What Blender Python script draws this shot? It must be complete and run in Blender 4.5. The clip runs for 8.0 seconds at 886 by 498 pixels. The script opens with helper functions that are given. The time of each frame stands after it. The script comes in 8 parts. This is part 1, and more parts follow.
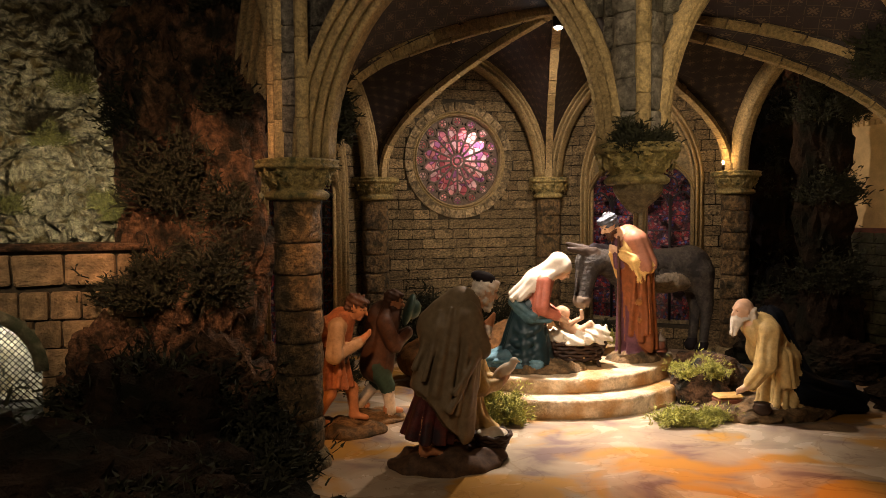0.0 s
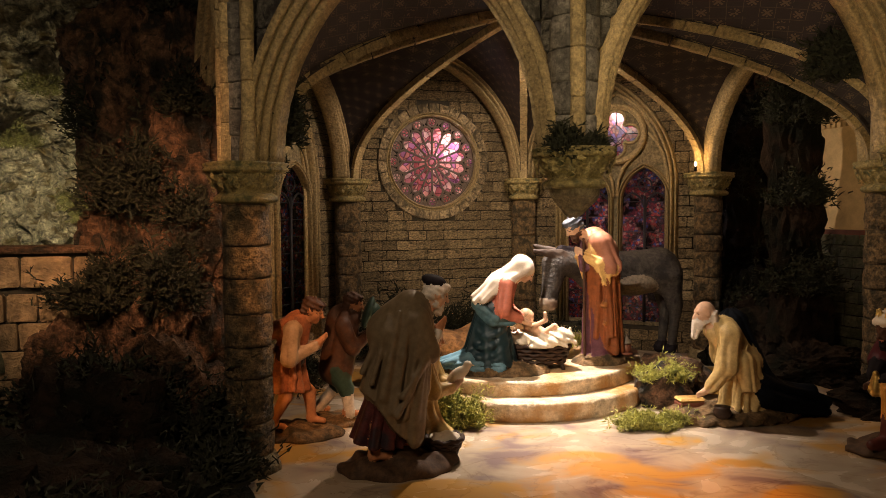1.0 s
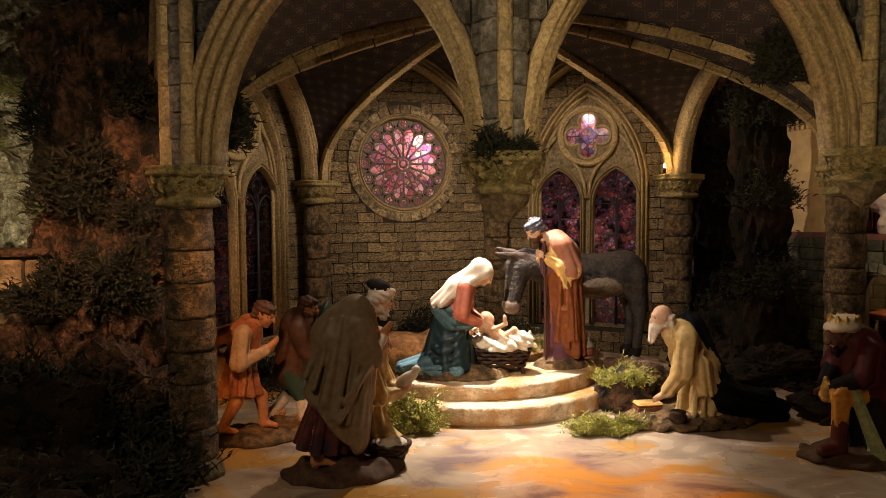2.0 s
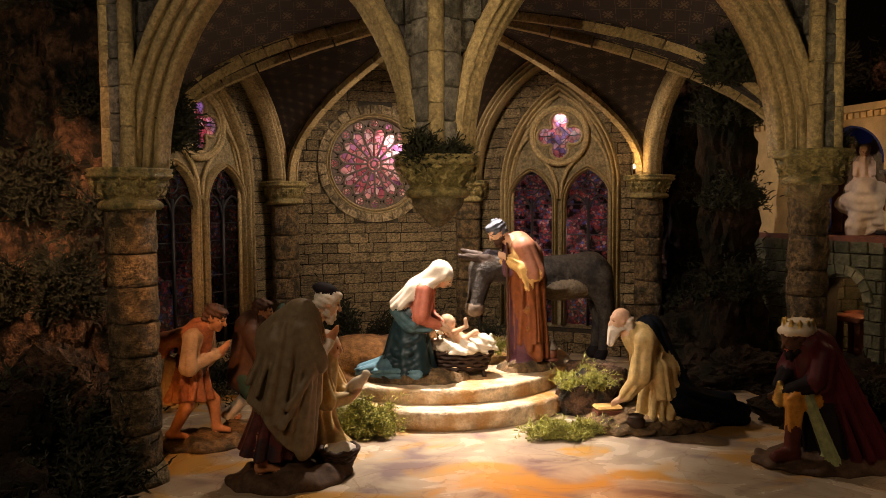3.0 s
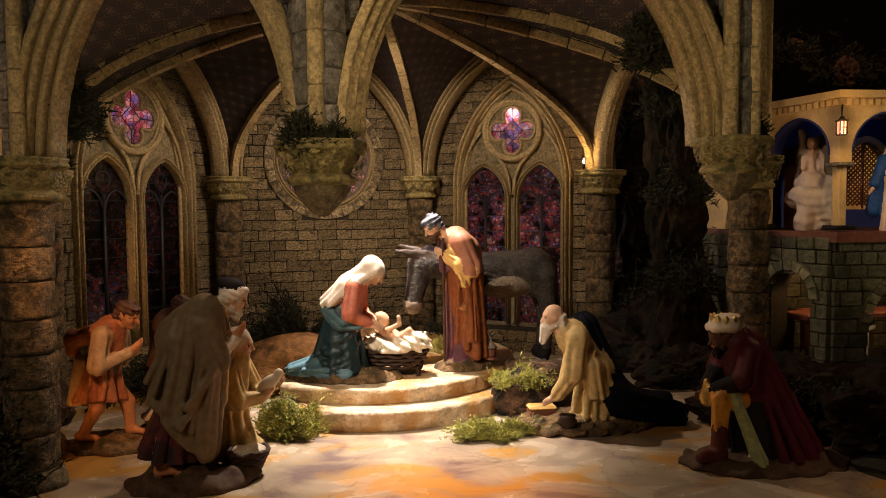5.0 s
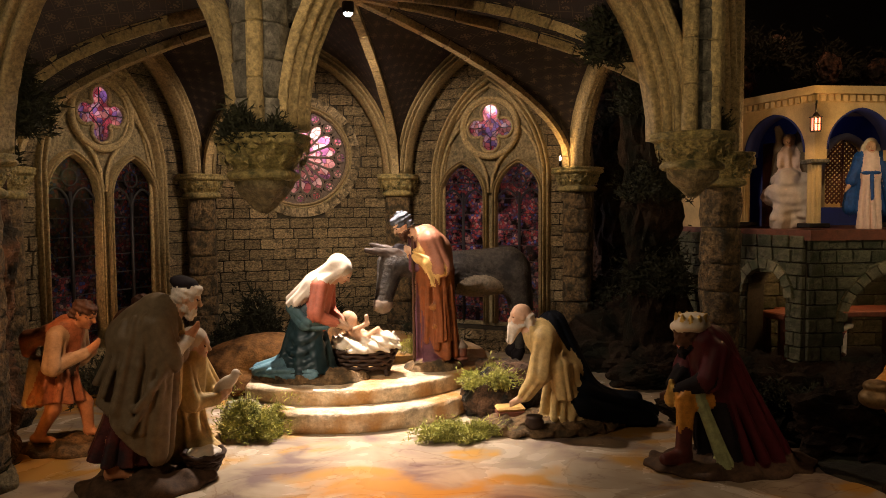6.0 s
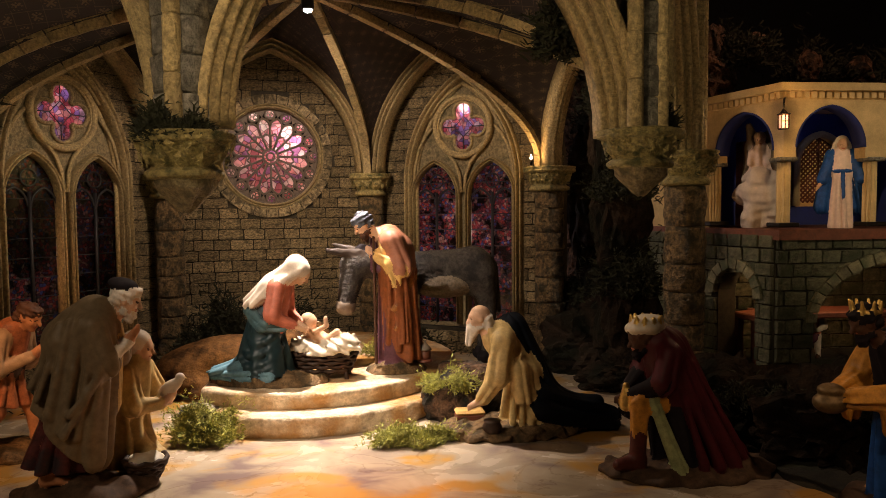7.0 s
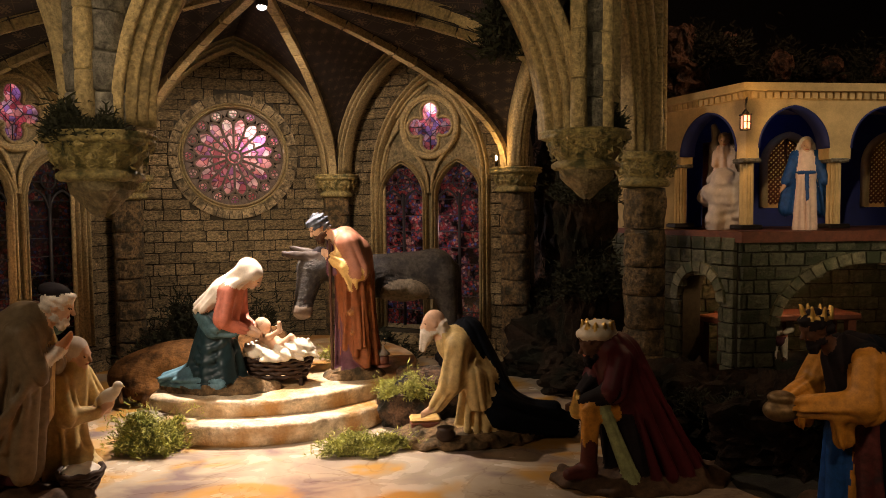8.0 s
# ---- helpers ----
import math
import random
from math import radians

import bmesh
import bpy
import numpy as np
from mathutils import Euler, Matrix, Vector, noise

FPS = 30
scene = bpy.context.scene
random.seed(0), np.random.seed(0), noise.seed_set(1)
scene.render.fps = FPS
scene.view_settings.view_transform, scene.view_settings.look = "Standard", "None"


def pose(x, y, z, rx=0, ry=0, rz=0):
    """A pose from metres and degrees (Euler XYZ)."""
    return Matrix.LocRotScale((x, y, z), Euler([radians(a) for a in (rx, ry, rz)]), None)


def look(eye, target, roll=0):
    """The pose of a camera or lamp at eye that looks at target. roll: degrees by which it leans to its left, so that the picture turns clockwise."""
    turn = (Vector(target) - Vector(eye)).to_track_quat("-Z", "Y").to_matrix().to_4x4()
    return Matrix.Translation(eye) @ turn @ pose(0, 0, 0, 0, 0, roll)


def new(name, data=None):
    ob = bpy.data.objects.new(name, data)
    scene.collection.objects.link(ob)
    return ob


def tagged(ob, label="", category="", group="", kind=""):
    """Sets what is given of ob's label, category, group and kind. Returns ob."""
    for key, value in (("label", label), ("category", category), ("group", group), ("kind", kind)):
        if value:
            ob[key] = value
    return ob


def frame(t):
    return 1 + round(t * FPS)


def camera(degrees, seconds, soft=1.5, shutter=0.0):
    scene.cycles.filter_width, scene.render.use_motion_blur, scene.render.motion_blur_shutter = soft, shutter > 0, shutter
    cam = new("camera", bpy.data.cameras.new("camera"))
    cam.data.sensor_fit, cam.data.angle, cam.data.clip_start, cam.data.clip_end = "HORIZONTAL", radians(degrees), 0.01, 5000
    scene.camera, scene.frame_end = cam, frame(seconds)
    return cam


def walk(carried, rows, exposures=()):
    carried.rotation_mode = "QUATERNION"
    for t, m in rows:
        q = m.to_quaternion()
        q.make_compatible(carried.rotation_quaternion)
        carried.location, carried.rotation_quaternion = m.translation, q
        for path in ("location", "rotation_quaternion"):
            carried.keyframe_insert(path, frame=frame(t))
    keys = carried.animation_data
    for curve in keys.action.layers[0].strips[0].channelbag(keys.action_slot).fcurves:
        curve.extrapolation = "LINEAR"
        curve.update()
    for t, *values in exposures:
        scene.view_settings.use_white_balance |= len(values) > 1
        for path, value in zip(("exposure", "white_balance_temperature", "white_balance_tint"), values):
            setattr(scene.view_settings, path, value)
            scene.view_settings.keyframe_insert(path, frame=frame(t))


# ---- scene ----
cam = camera(63.6, 8.0, soft=0.7)
PATH = [
    (0, (0.001, 0.206, 0.422), (-0.003, 2.203, 0.318), -0.35),
    (0.5, (0.044, 0.209, 0.423), (0.033, 2.206, 0.32), -0.35),
    (1, (0.088, 0.212, 0.428), (0.077, 2.209, 0.322), -0.35),
    (1.5, (0.137, 0.216, 0.431), (0.119, 2.213, 0.325), -0.35),
    (3, (0.266, 0.239, 0.442), (0.254, 2.235, 0.329), -0.35),
    (3.5, (0.307, 0.25, 0.441), (0.295, 2.247, 0.329), -0.4),
    (4, (0.341, 0.26, 0.439), (0.331, 2.257, 0.326), -0.4),
    (4.5, (0.37, 0.273, 0.43), (0.366, 2.27, 0.323), -0.4),
    (6, (0.46, 0.308, 0.421), (0.467, 2.305, 0.311), -0.4),
    (6.5, (0.497, 0.322, 0.418), (0.505, 2.319, 0.31), -0.45),
    (7, (0.543, 0.336, 0.419), (0.547, 2.333, 0.31), -0.5),
    (7.5, (0.573, 0.351, 0.42), (0.592, 2.348, 0.311), -0.5),
    (8, (0.61, 0.367, 0.423), (0.642, 2.364, 0.313), -0.5),
]
walk(cam, [(t, look(eye, target, roll)) for t, eye, target, roll in PATH])

# ---- light: a dark exhibition room with small lamps ----
world = bpy.data.worlds.new("world")
scene.world = world
world.use_nodes = True
world.node_tree.nodes["Background"].inputs["Color"].default_value = (0.5, 0.45, 0.4, 1)
world.node_tree.nodes["Background"].inputs["Strength"].default_value = 0.004


def lamp(name, kind, at, aim, watts, colour, size=0.01, cone=60, blend=0.4):
    data = bpy.data.lights.new(name, kind)
    data.energy, data.color = watts, colour
    if kind == "AREA":
        data.size = size
    else:
        data.shadow_soft_size = size
    if kind == "SPOT":
        data.spot_size, data.spot_blend = radians(cone), blend
    ob = new(name, data)
    ob.matrix_world = look(at, aim)
    return tagged(ob, kind="structure")


WARM, AMBER, ORANGE = (1.0, 0.74, 0.40), (1.0, 0.56, 0.20), (1.0, 0.40, 0.08)
KEY = Vector((0.265, 1.87, 0.885))
lamp("crossing_spot", "SPOT", KEY - Vector((0, 0, 0.056)), (0.30, 1.74, 0.0), 90.0, (1.0, 0.85, 0.76), 0.007, 64, 1.0)
lamp("crossing_glow", "SPOT", KEY - Vector((0, 0, 0.058)), (0.30, 2.0, 0.0), 11.0, (1.0, 0.76, 0.57), 0.01, 166, 0.25)
lamp("stage_spot", "SPOT", (-0.17, 0.88, 0.90), (0.42, 1.78, 0.16), 48.0, (1.0, 0.82, 0.66), 0.010, 31, 0.8)
lamp("wall_spot", "SPOT", (-0.02, 0.45, 0.72), (0.14, 2.40, 0.42), 50.0, (1.0, 0.74, 0.50), 0.01, 20, 1.0)
lamp("arch_spot", "SPOT", (-0.15, 0.05, 0.36), (0.86, 1.30, 0.92), 23.0, (1.0, 0.76, 0.42), 0.012, 54, 0.9)
lamp("arch_spot", "SPOT", (0.72, 0.05, 0.36), (-0.16, 1.35, 0.92), 12.5, (1.0, 0.76, 0.42), 0.012, 52, 0.9)
# a third, made-up spot that only lifts the eastern shafts
lamp("arch_spot", "SPOT", (0.98, 0.35, 0.42), (1.02, 1.70, 0.78), 6.5, (1.0, 0.76, 0.42), 0.012, 32, 0.9)
# soft fill added at front left, mainly to lift the shepherd; no such lamp known
lamp("front_fill", "AREA", (-0.22, 0.30, 1.00), (0.02, 1.4, 0.25), 3.2, (1.0, 0.74, 0.50), 0.12)
lamp("floor_spot", "SPOT", (0.80, 0.70, 0.95), (0.44, 1.28, 0.0), 62.0, (1.0, 0.34, 0.06), 0.01, 23, 1.0)
lamp("floor_light", "SPOT", (0.45, 0.80, 1.0), (0.28, 1.54, 0.0), 6.0, (1.0, 0.72, 0.46), 0.01, 34, 1.0)
lamp("ember_lamp", "POINT", (-0.250, 1.475, 0.10), (0, 0, 0), 0.05, ORANGE, 0.015)
# added overhead spot, standing in for the orange glow on the boy
lamp("boy_fill", "SPOT", (-0.12, 0.80, 0.90), (-0.18, 1.56, 0.14), 30.0, (1.0, 0.47, 0.20), 0.01, 15, 0.8)
lamp("cliff_spot", "SPOT", (-0.74, 1.66, 0.46), (-1.06, 2.15, 0.50), 18.0, (1.0, 0.84, 0.56), 0.008, 84, 1.0)
lamp("causeway_spot", "SPOT", (-0.62, 0.70, 0.85), (-0.76, 1.55, 0.33), 13.0, (1.0, 0.70, 0.44), 0.02, 22, 0.9)
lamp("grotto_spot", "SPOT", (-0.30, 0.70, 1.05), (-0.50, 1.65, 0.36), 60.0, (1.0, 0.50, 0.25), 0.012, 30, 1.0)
lamp("villa_spot", "SPOT", (1.72, 0.35, 1.15), (1.48, 1.95, 0.42), 34.0, (1.0, 0.76, 0.48), 0.02, 24, 0.9)
# extra spot with no known source, added to brighten the kings
lamp("king_fill", "SPOT", (1.30, 0.55, 1.00), (1.12, 1.36, 0.20), 12.0, (1.0, 0.66, 0.40), 0.01, 24, 0.9)
lamp("straw_bulb", "POINT", (0.085, 1.850, 0.085), (0, 0, 0), 0.16, (1.0, 0.68, 0.20), 0.008)
lamp("capital_bulb", "POINT", (0.768, 2.195, 0.568), (0, 0, 0), 0.26, AMBER, 0.006)

# ---- materials ----
def material(name, colour, rough=0.6, var=0.25, scale=60.0, bump=0.3, depth=0.002, metal=0.0, second=None, mix=0.5, fine=400.0, island=0.0, spec=0.5, vary=0.12):
    """A painted, stained surface: a base colour, a second colour in patches, grain at two sizes and relief."""
    m = bpy.data.materials.new(name)
    m.use_nodes = True
    nt = m.node_tree
    N, L = nt.nodes, nt.links
    bsdf = N["Principled BSDF"]
    tc = N.new("ShaderNodeTexCoord")
    info = N.new("ShaderNodeObjectInfo")
    add = N.new("ShaderNodeVectorMath")
    L.new(tc.outputs["Object"], add.inputs[0])
    L.new(info.outputs["Random"], add.inputs[1])
    big = N.new("ShaderNodeTexNoise")
    big.inputs["Scale"].default_value, big.inputs["Detail"].default_value = scale, 6
    big.inputs["Roughness"].default_value = 0.65
    small = N.new("ShaderNodeTexNoise")
    small.inputs["Scale"].default_value, small.inputs["Detail"].default_value = fine, 4
    for n in (big, small):
        L.new(add.outputs[0], n.inputs["Vector"])
    ramp = N.new("ShaderNodeValToRGB")
    a = [max(0.0, c * (1 - var)) for c in colour]
    b = [min(1.0, c * (1 + var)) for c in colour]
    ramp.color_ramp.elements[0].position, ramp.color_ramp.elements[1].position = 0.32, 0.68
    ramp.color_ramp.elements[0].color, ramp.color_ramp.elements[1].color = (*a, 1), (*b, 1)
    L.new(big.outputs["Fac"], ramp.inputs[0])
    out = ramp.outputs[0]
    if second:
        patch = N.new("ShaderNodeTexNoise")
        patch.inputs["Scale"].default_value, patch.inputs["Detail"].default_value = scale * 0.35, 5
        L.new(add.outputs[0], patch.inputs["Vector"])
        sharp = N.new("ShaderNodeMapRange")
        sharp.inputs[1].default_value, sharp.inputs[2].default_value = 0.62 - 0.3 * mix, 0.78 - 0.3 * mix
        L.new(patch.outputs["Fac"], sharp.inputs[0])
        mx = N.new("ShaderNodeMix")
        mx.data_type = "RGBA"
        L.new(sharp.outputs[0], mx.inputs[0])
        L.new(out, mx.inputs[6])
        mx.inputs[7].default_value = (*second, 1)
        out = mx.outputs[2]
    hue = N.new("ShaderNodeHueSaturation")
    L.new(out, hue.inputs["Color"])
    val = N.new("ShaderNodeMath")
    val.operation = "MULTIPLY_ADD"
    val.inputs[1].default_value, val.inputs[2].default_value = max(island, vary), 1 - max(island, vary) / 2
    if island:
        geo = N.new("ShaderNodeNewGeometry")
        L.new(geo.outputs["Random Per Island"], val.inputs[0])
    else:
        L.new(info.outputs["Random"], val.inputs[0])
    grain = N.new("ShaderNodeMath")
    grain.operation = "MULTIPLY_ADD"
    grain.inputs[1].default_value, grain.inputs[2].default_value = 1.3 * var, 1 - 0.65 * var
    L.new(small.outputs["Fac"], grain.inputs[0])
    both = N.new("ShaderNodeMath")
    both.operation = "MULTIPLY"
    L.new(val.outputs[0], both.inputs[0])
    L.new(grain.outputs[0], both.inputs[1])
    L.new(both.outputs[0], hue.inputs["Value"])
    L.new(hue.outputs[0], bsdf.inputs["Base Color"])
    rr = N.new("ShaderNodeMath")
    rr.operation = "MULTIPLY_ADD"
    rr.inputs[1].default_value, rr.inputs[2].default_value = 0.25, rough - 0.12
    L.new(big.outputs["Fac"], rr.inputs[0])
    L.new(rr.outputs[0], bsdf.inputs["Roughness"])
    bsdf.inputs["Metallic"].default_value = metal
    bsdf.inputs["Specular IOR Level"].default_value = spec
    if bump:
        mixh = N.new("ShaderNodeMath")
        mixh.operation = "MULTIPLY_ADD"
        mixh.inputs[1].default_value = 0.4
        L.new(small.outputs["Fac"], mixh.inputs[0])
        L.new(big.outputs["Fac"], mixh.inputs[2])
        bm_ = N.new("ShaderNodeBump")
        bm_.inputs["Strength"].default_value, bm_.inputs["Distance"].default_value = bump, depth
        L.new(mixh.outputs[0], bm_.inputs["Height"])
        L.new(bm_.outputs[0], bsdf.inputs["Normal"])
    return m


def glowing(name, colour, strength):
    m = bpy.data.materials.new(name)
    m.use_nodes = True
    b = m.node_tree.nodes["Principled BSDF"]
    b.inputs["Base Color"].default_value = (*colour, 1)
    b.inputs["Emission Color"].default_value = (*colour, 1)
    b.inputs["Emission Strength"].default_value = strength
    return m


def stained_glass(name, colours, scale, dim=1.0, blotch=22.0, low=0.25):
    """Painted, translucent glass in small pieces of several colours, lit from behind."""
    m = bpy.data.materials.new(name)
    m.use_nodes = True
    nt = m.node_tree
    N, L = nt.nodes, nt.links
    N.remove(N["Principled BSDF"])
    out = N["Material Output"]
    tc = N.new("ShaderNodeTexCoord")
    info = N.new("ShaderNodeObjectInfo")
    add = N.new("ShaderNodeVectorMath")
    L.new(tc.outputs["Object"], add.inputs[0])
    L.new(info.outputs["Random"], add.inputs[1])
    vor = N.new("ShaderNodeTexVoronoi")
    vor.inputs["Scale"].default_value = scale
    L.new(add.outputs[0], vor.inputs["Vector"])
    ramp = N.new("ShaderNodeValToRGB")
    ramp.color_ramp.interpolation = "CONSTANT"
    for i, c in enumerate(colours):
        e = ramp.color_ramp.elements[i] if i < 2 else ramp.color_ramp.elements.new(i / len(colours))
        e.position, e.color = i / len(colours), (*[v * dim for v in c], 1)
    sep = N.new("ShaderNodeSeparateColor")
    L.new(vor.outputs["Color"], sep.inputs[0])
    L.new(sep.outputs[0], ramp.inputs[0])
    edge = N.new("ShaderNodeTexVoronoi")
    edge.feature = "DISTANCE_TO_EDGE"
    edge.inputs["Scale"].default_value = scale
    L.new(add.outputs[0], edge.inputs["Vector"])
    lead = N.new("ShaderNodeMapRange")
    lead.inputs[1].default_value, lead.inputs[2].default_value = 0.03, 0.09
    lead.inputs[3].default_value, lead.inputs[4].default_value = 0.35, 1.0
    L.new(edge.outputs["Distance"], lead.inputs[0])
    mul = N.new("ShaderNodeMix")
    mul.data_type, mul.blend_type = "RGBA", "MULTIPLY"
    mul.inputs[0].default_value = 1.0
    L.new(ramp.outputs[0], mul.inputs[6])
    L.new(lead.outputs[0], mul.inputs[7])
    # coarse noise dims the colour in patches: uneven backlight painted into the glass
    backlight = N.new("ShaderNodeTexNoise")
    backlight.inputs["Scale"].default_value, backlight.inputs["Detail"].default_value = blotch, 4
    L.new(add.outputs[0], backlight.inputs["Vector"])
    fade = N.new("ShaderNodeMapRange")
    fade.inputs[1].default_value, fade.inputs[2].default_value = 0.36, 0.64
    fade.inputs[3].default_value, fade.inputs[4].default_value = low, 1.25
    L.new(backlight.outputs["Fac"], fade.inputs[0])
    mul2 = N.new("ShaderNodeMix")
    mul2.data_type, mul2.blend_type = "RGBA", "MULTIPLY"
    mul2.inputs[0].default_value = 1.0
    L.new(mul.outputs[2], mul2.inputs[6])
    L.new(fade.outputs[0], mul2.inputs[7])
    mul = mul2
    tr = N.new("ShaderNodeBsdfTranslucent")
    gl = N.new("ShaderNodeBsdfGlossy")
    gl.inputs["Roughness"].default_value = 0.18
    L.new(mul.outputs[2], tr.inputs["Color"])
    mixs = N.new("ShaderNodeMixShader")
    mixs.inputs[0].default_value = 0.06
    L.new(tr.outputs[0], mixs.inputs[1])
    L.new(gl.outputs[0], mixs.inputs[2])
    L.new(mixs.outputs[0], out.inputs["Surface"])
    return m


def marble_material():
    """Polished onyx: cream with grey clouds, amber and orange patches, dark hairline veins."""
    m = bpy.data.materials.new("onyx")
    m.use_nodes = True
    nt = m.node_tree
    N, L = nt.nodes, nt.links
    b = N["Principled BSDF"]
    tc = N.new("ShaderNodeTexCoord")
    mp = N.new("ShaderNodeMapping")
    mp.inputs["Scale"].default_value = (1, 1.3, 1)
    L.new(tc.outputs["Object"], mp.inputs["Vector"])

    def noise_tex(scale, detail, dist):
        n = N.new("ShaderNodeTexNoise")
        n.inputs["Scale"].default_value, n.inputs["Detail"].default_value, n.inputs["Distortion"].default_value = scale, detail, dist
        L.new(mp.outputs[0], n.inputs["Vector"])
        return n

    cloud, amber, vein = noise_tex(8, 9, 0.6), noise_tex(5.0, 8, 0.7), noise_tex(3.2, 7, 2.5)
    base = N.new("ShaderNodeValToRGB")
    els = base.color_ramp.elements
    els[0].position, els[0].color = 0.34, (0.22, 0.155, 0.14, 1)
    els[1].position, els[1].color = 0.66, (0.56, 0.46, 0.34, 1)
    e = els.new(0.5)
    e.color = (0.42, 0.33, 0.23, 1)
    L.new(cloud.outputs["Fac"], base.inputs[0])
    am = N.new("ShaderNodeValToRGB")
    els = am.color_ramp.elements
    els[0].position, els[0].color = 0.49, (0, 0, 0, 1)
    els[1].position, els[1].color = 0.58, (1, 1, 1, 1)
    L.new(amber.outputs["Fac"], am.inputs[0])
    mx = N.new("ShaderNodeMix")
    mx.data_type = "RGBA"
    L.new(am.outputs[0], mx.inputs[0])
    L.new(base.outputs[0], mx.inputs[6])
    mx.inputs[7].default_value = (0.50, 0.27, 0.065, 1)
    ve = N.new("ShaderNodeValToRGB")
    els = ve.color_ramp.elements
    els[0].position, els[0].color = 0.488, (1, 1, 1, 1)
    els[1].position, els[1].color = 0.512, (1, 1, 1, 1)
    e = els.new(0.5)
    e.color = (0.45, 0.33, 0.24, 1)
    L.new(vein.outputs["Fac"], ve.inputs[0])
    mv = N.new("ShaderNodeMix")
    mv.data_type, mv.blend_type = "RGBA", "MULTIPLY"
    mv.inputs[0].default_value = 0.4
    L.new(mx.outputs[2], mv.inputs[6])
    L.new(ve.outputs[0], mv.inputs[7])
    L.new(mv.outputs[2], b.inputs["Base Color"])
    ro = N.new("ShaderNodeMapRange")
    ro.inputs[3].default_value, ro.inputs[4].default_value = 0.16, 0.36
    L.new(cloud.outputs["Fac"], ro.inputs[0])
    L.new(ro.outputs[0], b.inputs["Roughness"])
    bp = N.new("ShaderNodeBump")
    bp.inputs["Strength"].default_value, bp.inputs["Distance"].default_value = 0.25, 0.002
    L.new(cloud.outputs["Fac"], bp.inputs["Height"])
    L.new(bp.outputs[0], b.inputs["Normal"])
    return m


def painted_web():
    """Dark maroon painted vault, strewn with small gilt crosses."""
    m = material("painted_vault", (0.020, 0.014, 0.017), 0.62, 0.35, 14, 0.3, 0.002)
    nt = m.node_tree
    N, L = nt.nodes, nt.links
    b = N["Principled BSDF"]
    src = b.inputs["Base Color"].links[0].from_socket
    uv = N.new("ShaderNodeUVMap")
    sc = N.new("ShaderNodeVectorMath")
    sc.operation = "MULTIPLY"
    sc.inputs[1].default_value = (26, 26, 0)
    L.new(uv.outputs[0], sc.inputs[0])
    fr = N.new("ShaderNodeVectorMath")
    fr.operation = "FRACTION"
    L.new(sc.outputs[0], fr.inputs[0])
    ce = N.new("ShaderNodeVectorMath")
    ce.operation = "SUBTRACT"
    ce.inputs[1].default_value = (0.5, 0.5, 0)
    L.new(fr.outputs[0], ce.inputs[0])
    ab = N.new("ShaderNodeVectorMath")
    ab.operation = "ABSOLUTE"
    L.new(ce.outputs[0], ab.inputs[0])
    xy = N.new("ShaderNodeSeparateXYZ")
    L.new(ab.outputs[0], xy.inputs[0])

    def math_node(op, a, bb):
        n = N.new("ShaderNodeMath")
        n.operation = op
        for i, v in enumerate((a, bb)):
            if isinstance(v, (int, float)):
                n.inputs[i].default_value = v
            else:
                L.new(v, n.inputs[i])
        return n.outputs[0]

    small = math_node("MINIMUM", xy.outputs[0], xy.outputs[1])
    large = math_node("MAXIMUM", xy.outputs[0], xy.outputs[1])
    cross = math_node("MULTIPLY", math_node("LESS_THAN", small, 0.055), math_node("LESS_THAN", large, 0.27))
    diff = math_node("ABSOLUTE", math_node("SUBTRACT", xy.outputs[0], xy.outputs[1]), 0)
    diag = math_node("MULTIPLY", math_node("LESS_THAN", diff, 0.05), math_node("MULTIPLY", math_node("GREATER_THAN", large, 0.13), math_node("LESS_THAN", large, 0.2)))
    lattice = math_node("MULTIPLY", math_node("LESS_THAN", math_node("ABSOLUTE", math_node("SUBTRACT", math_node("ADD", xy.outputs[0], xy.outputs[1]), 0.5), 0), 0.025), 0.6)
    mask = math_node("MAXIMUM", math_node("MAXIMUM", cross, diag), lattice)
    worn = N.new("ShaderNodeTexNoise")
    worn.inputs["Scale"].default_value = 45
    mask = math_node("MULTIPLY", mask, math_node("GREATER_THAN", worn.outputs["Fac"], 0.42))
    mx = N.new("ShaderNodeMix")
    mx.data_type = "RGBA"
    L.new(mask, mx.inputs[0])
    L.new(src, mx.inputs[6])
    mx.inputs[7].default_value = (0.105, 0.075, 0.05, 1)
    L.new(mx.outputs[2], b.inputs["Base Color"])
    return m


STONE = material("weathered_stone", (0.26, 0.205, 0.11), 0.5, 0.6, 150, 1.0, 0.007, second=(0.10, 0.085, 0.04), mix=0.3)
RIBSTONE = material("ochre_rib_stone", (0.40, 0.30, 0.145), 0.46, 0.5, 170, 1.0, 0.005, second=(0.20, 0.155, 0.075), mix=0.22, vary=0.35)
CAPSTONE = material("carved_capital_stone", (0.31, 0.245, 0.095), 0.48, 0.6, 150, 1.0, 0.006, second=(0.075, 0.08, 0.03), mix=0.36)
SHAFT = material("brown_column_stone", (0.21, 0.14, 0.065), 0.55, 0.9, 120, 1.0, 0.016, second=(0.05, 0.04, 0.02), mix=0.5, fine=320)
GREYSLAB = material("grey_slab", (0.17, 0.155, 0.13), 0.55, 0.8, 110, 1.0, 0.006, second=(0.07, 0.062, 0.05), mix=0.42, vary=0.5)
GREYBLOCK = material("grey_stone_block", (0.17, 0.16, 0.135), 0.5, 0.85, 5.0, 1.0, 0.018, second=(0.06, 0.055, 0.045), mix=0.45, vary=0.5, fine=18)
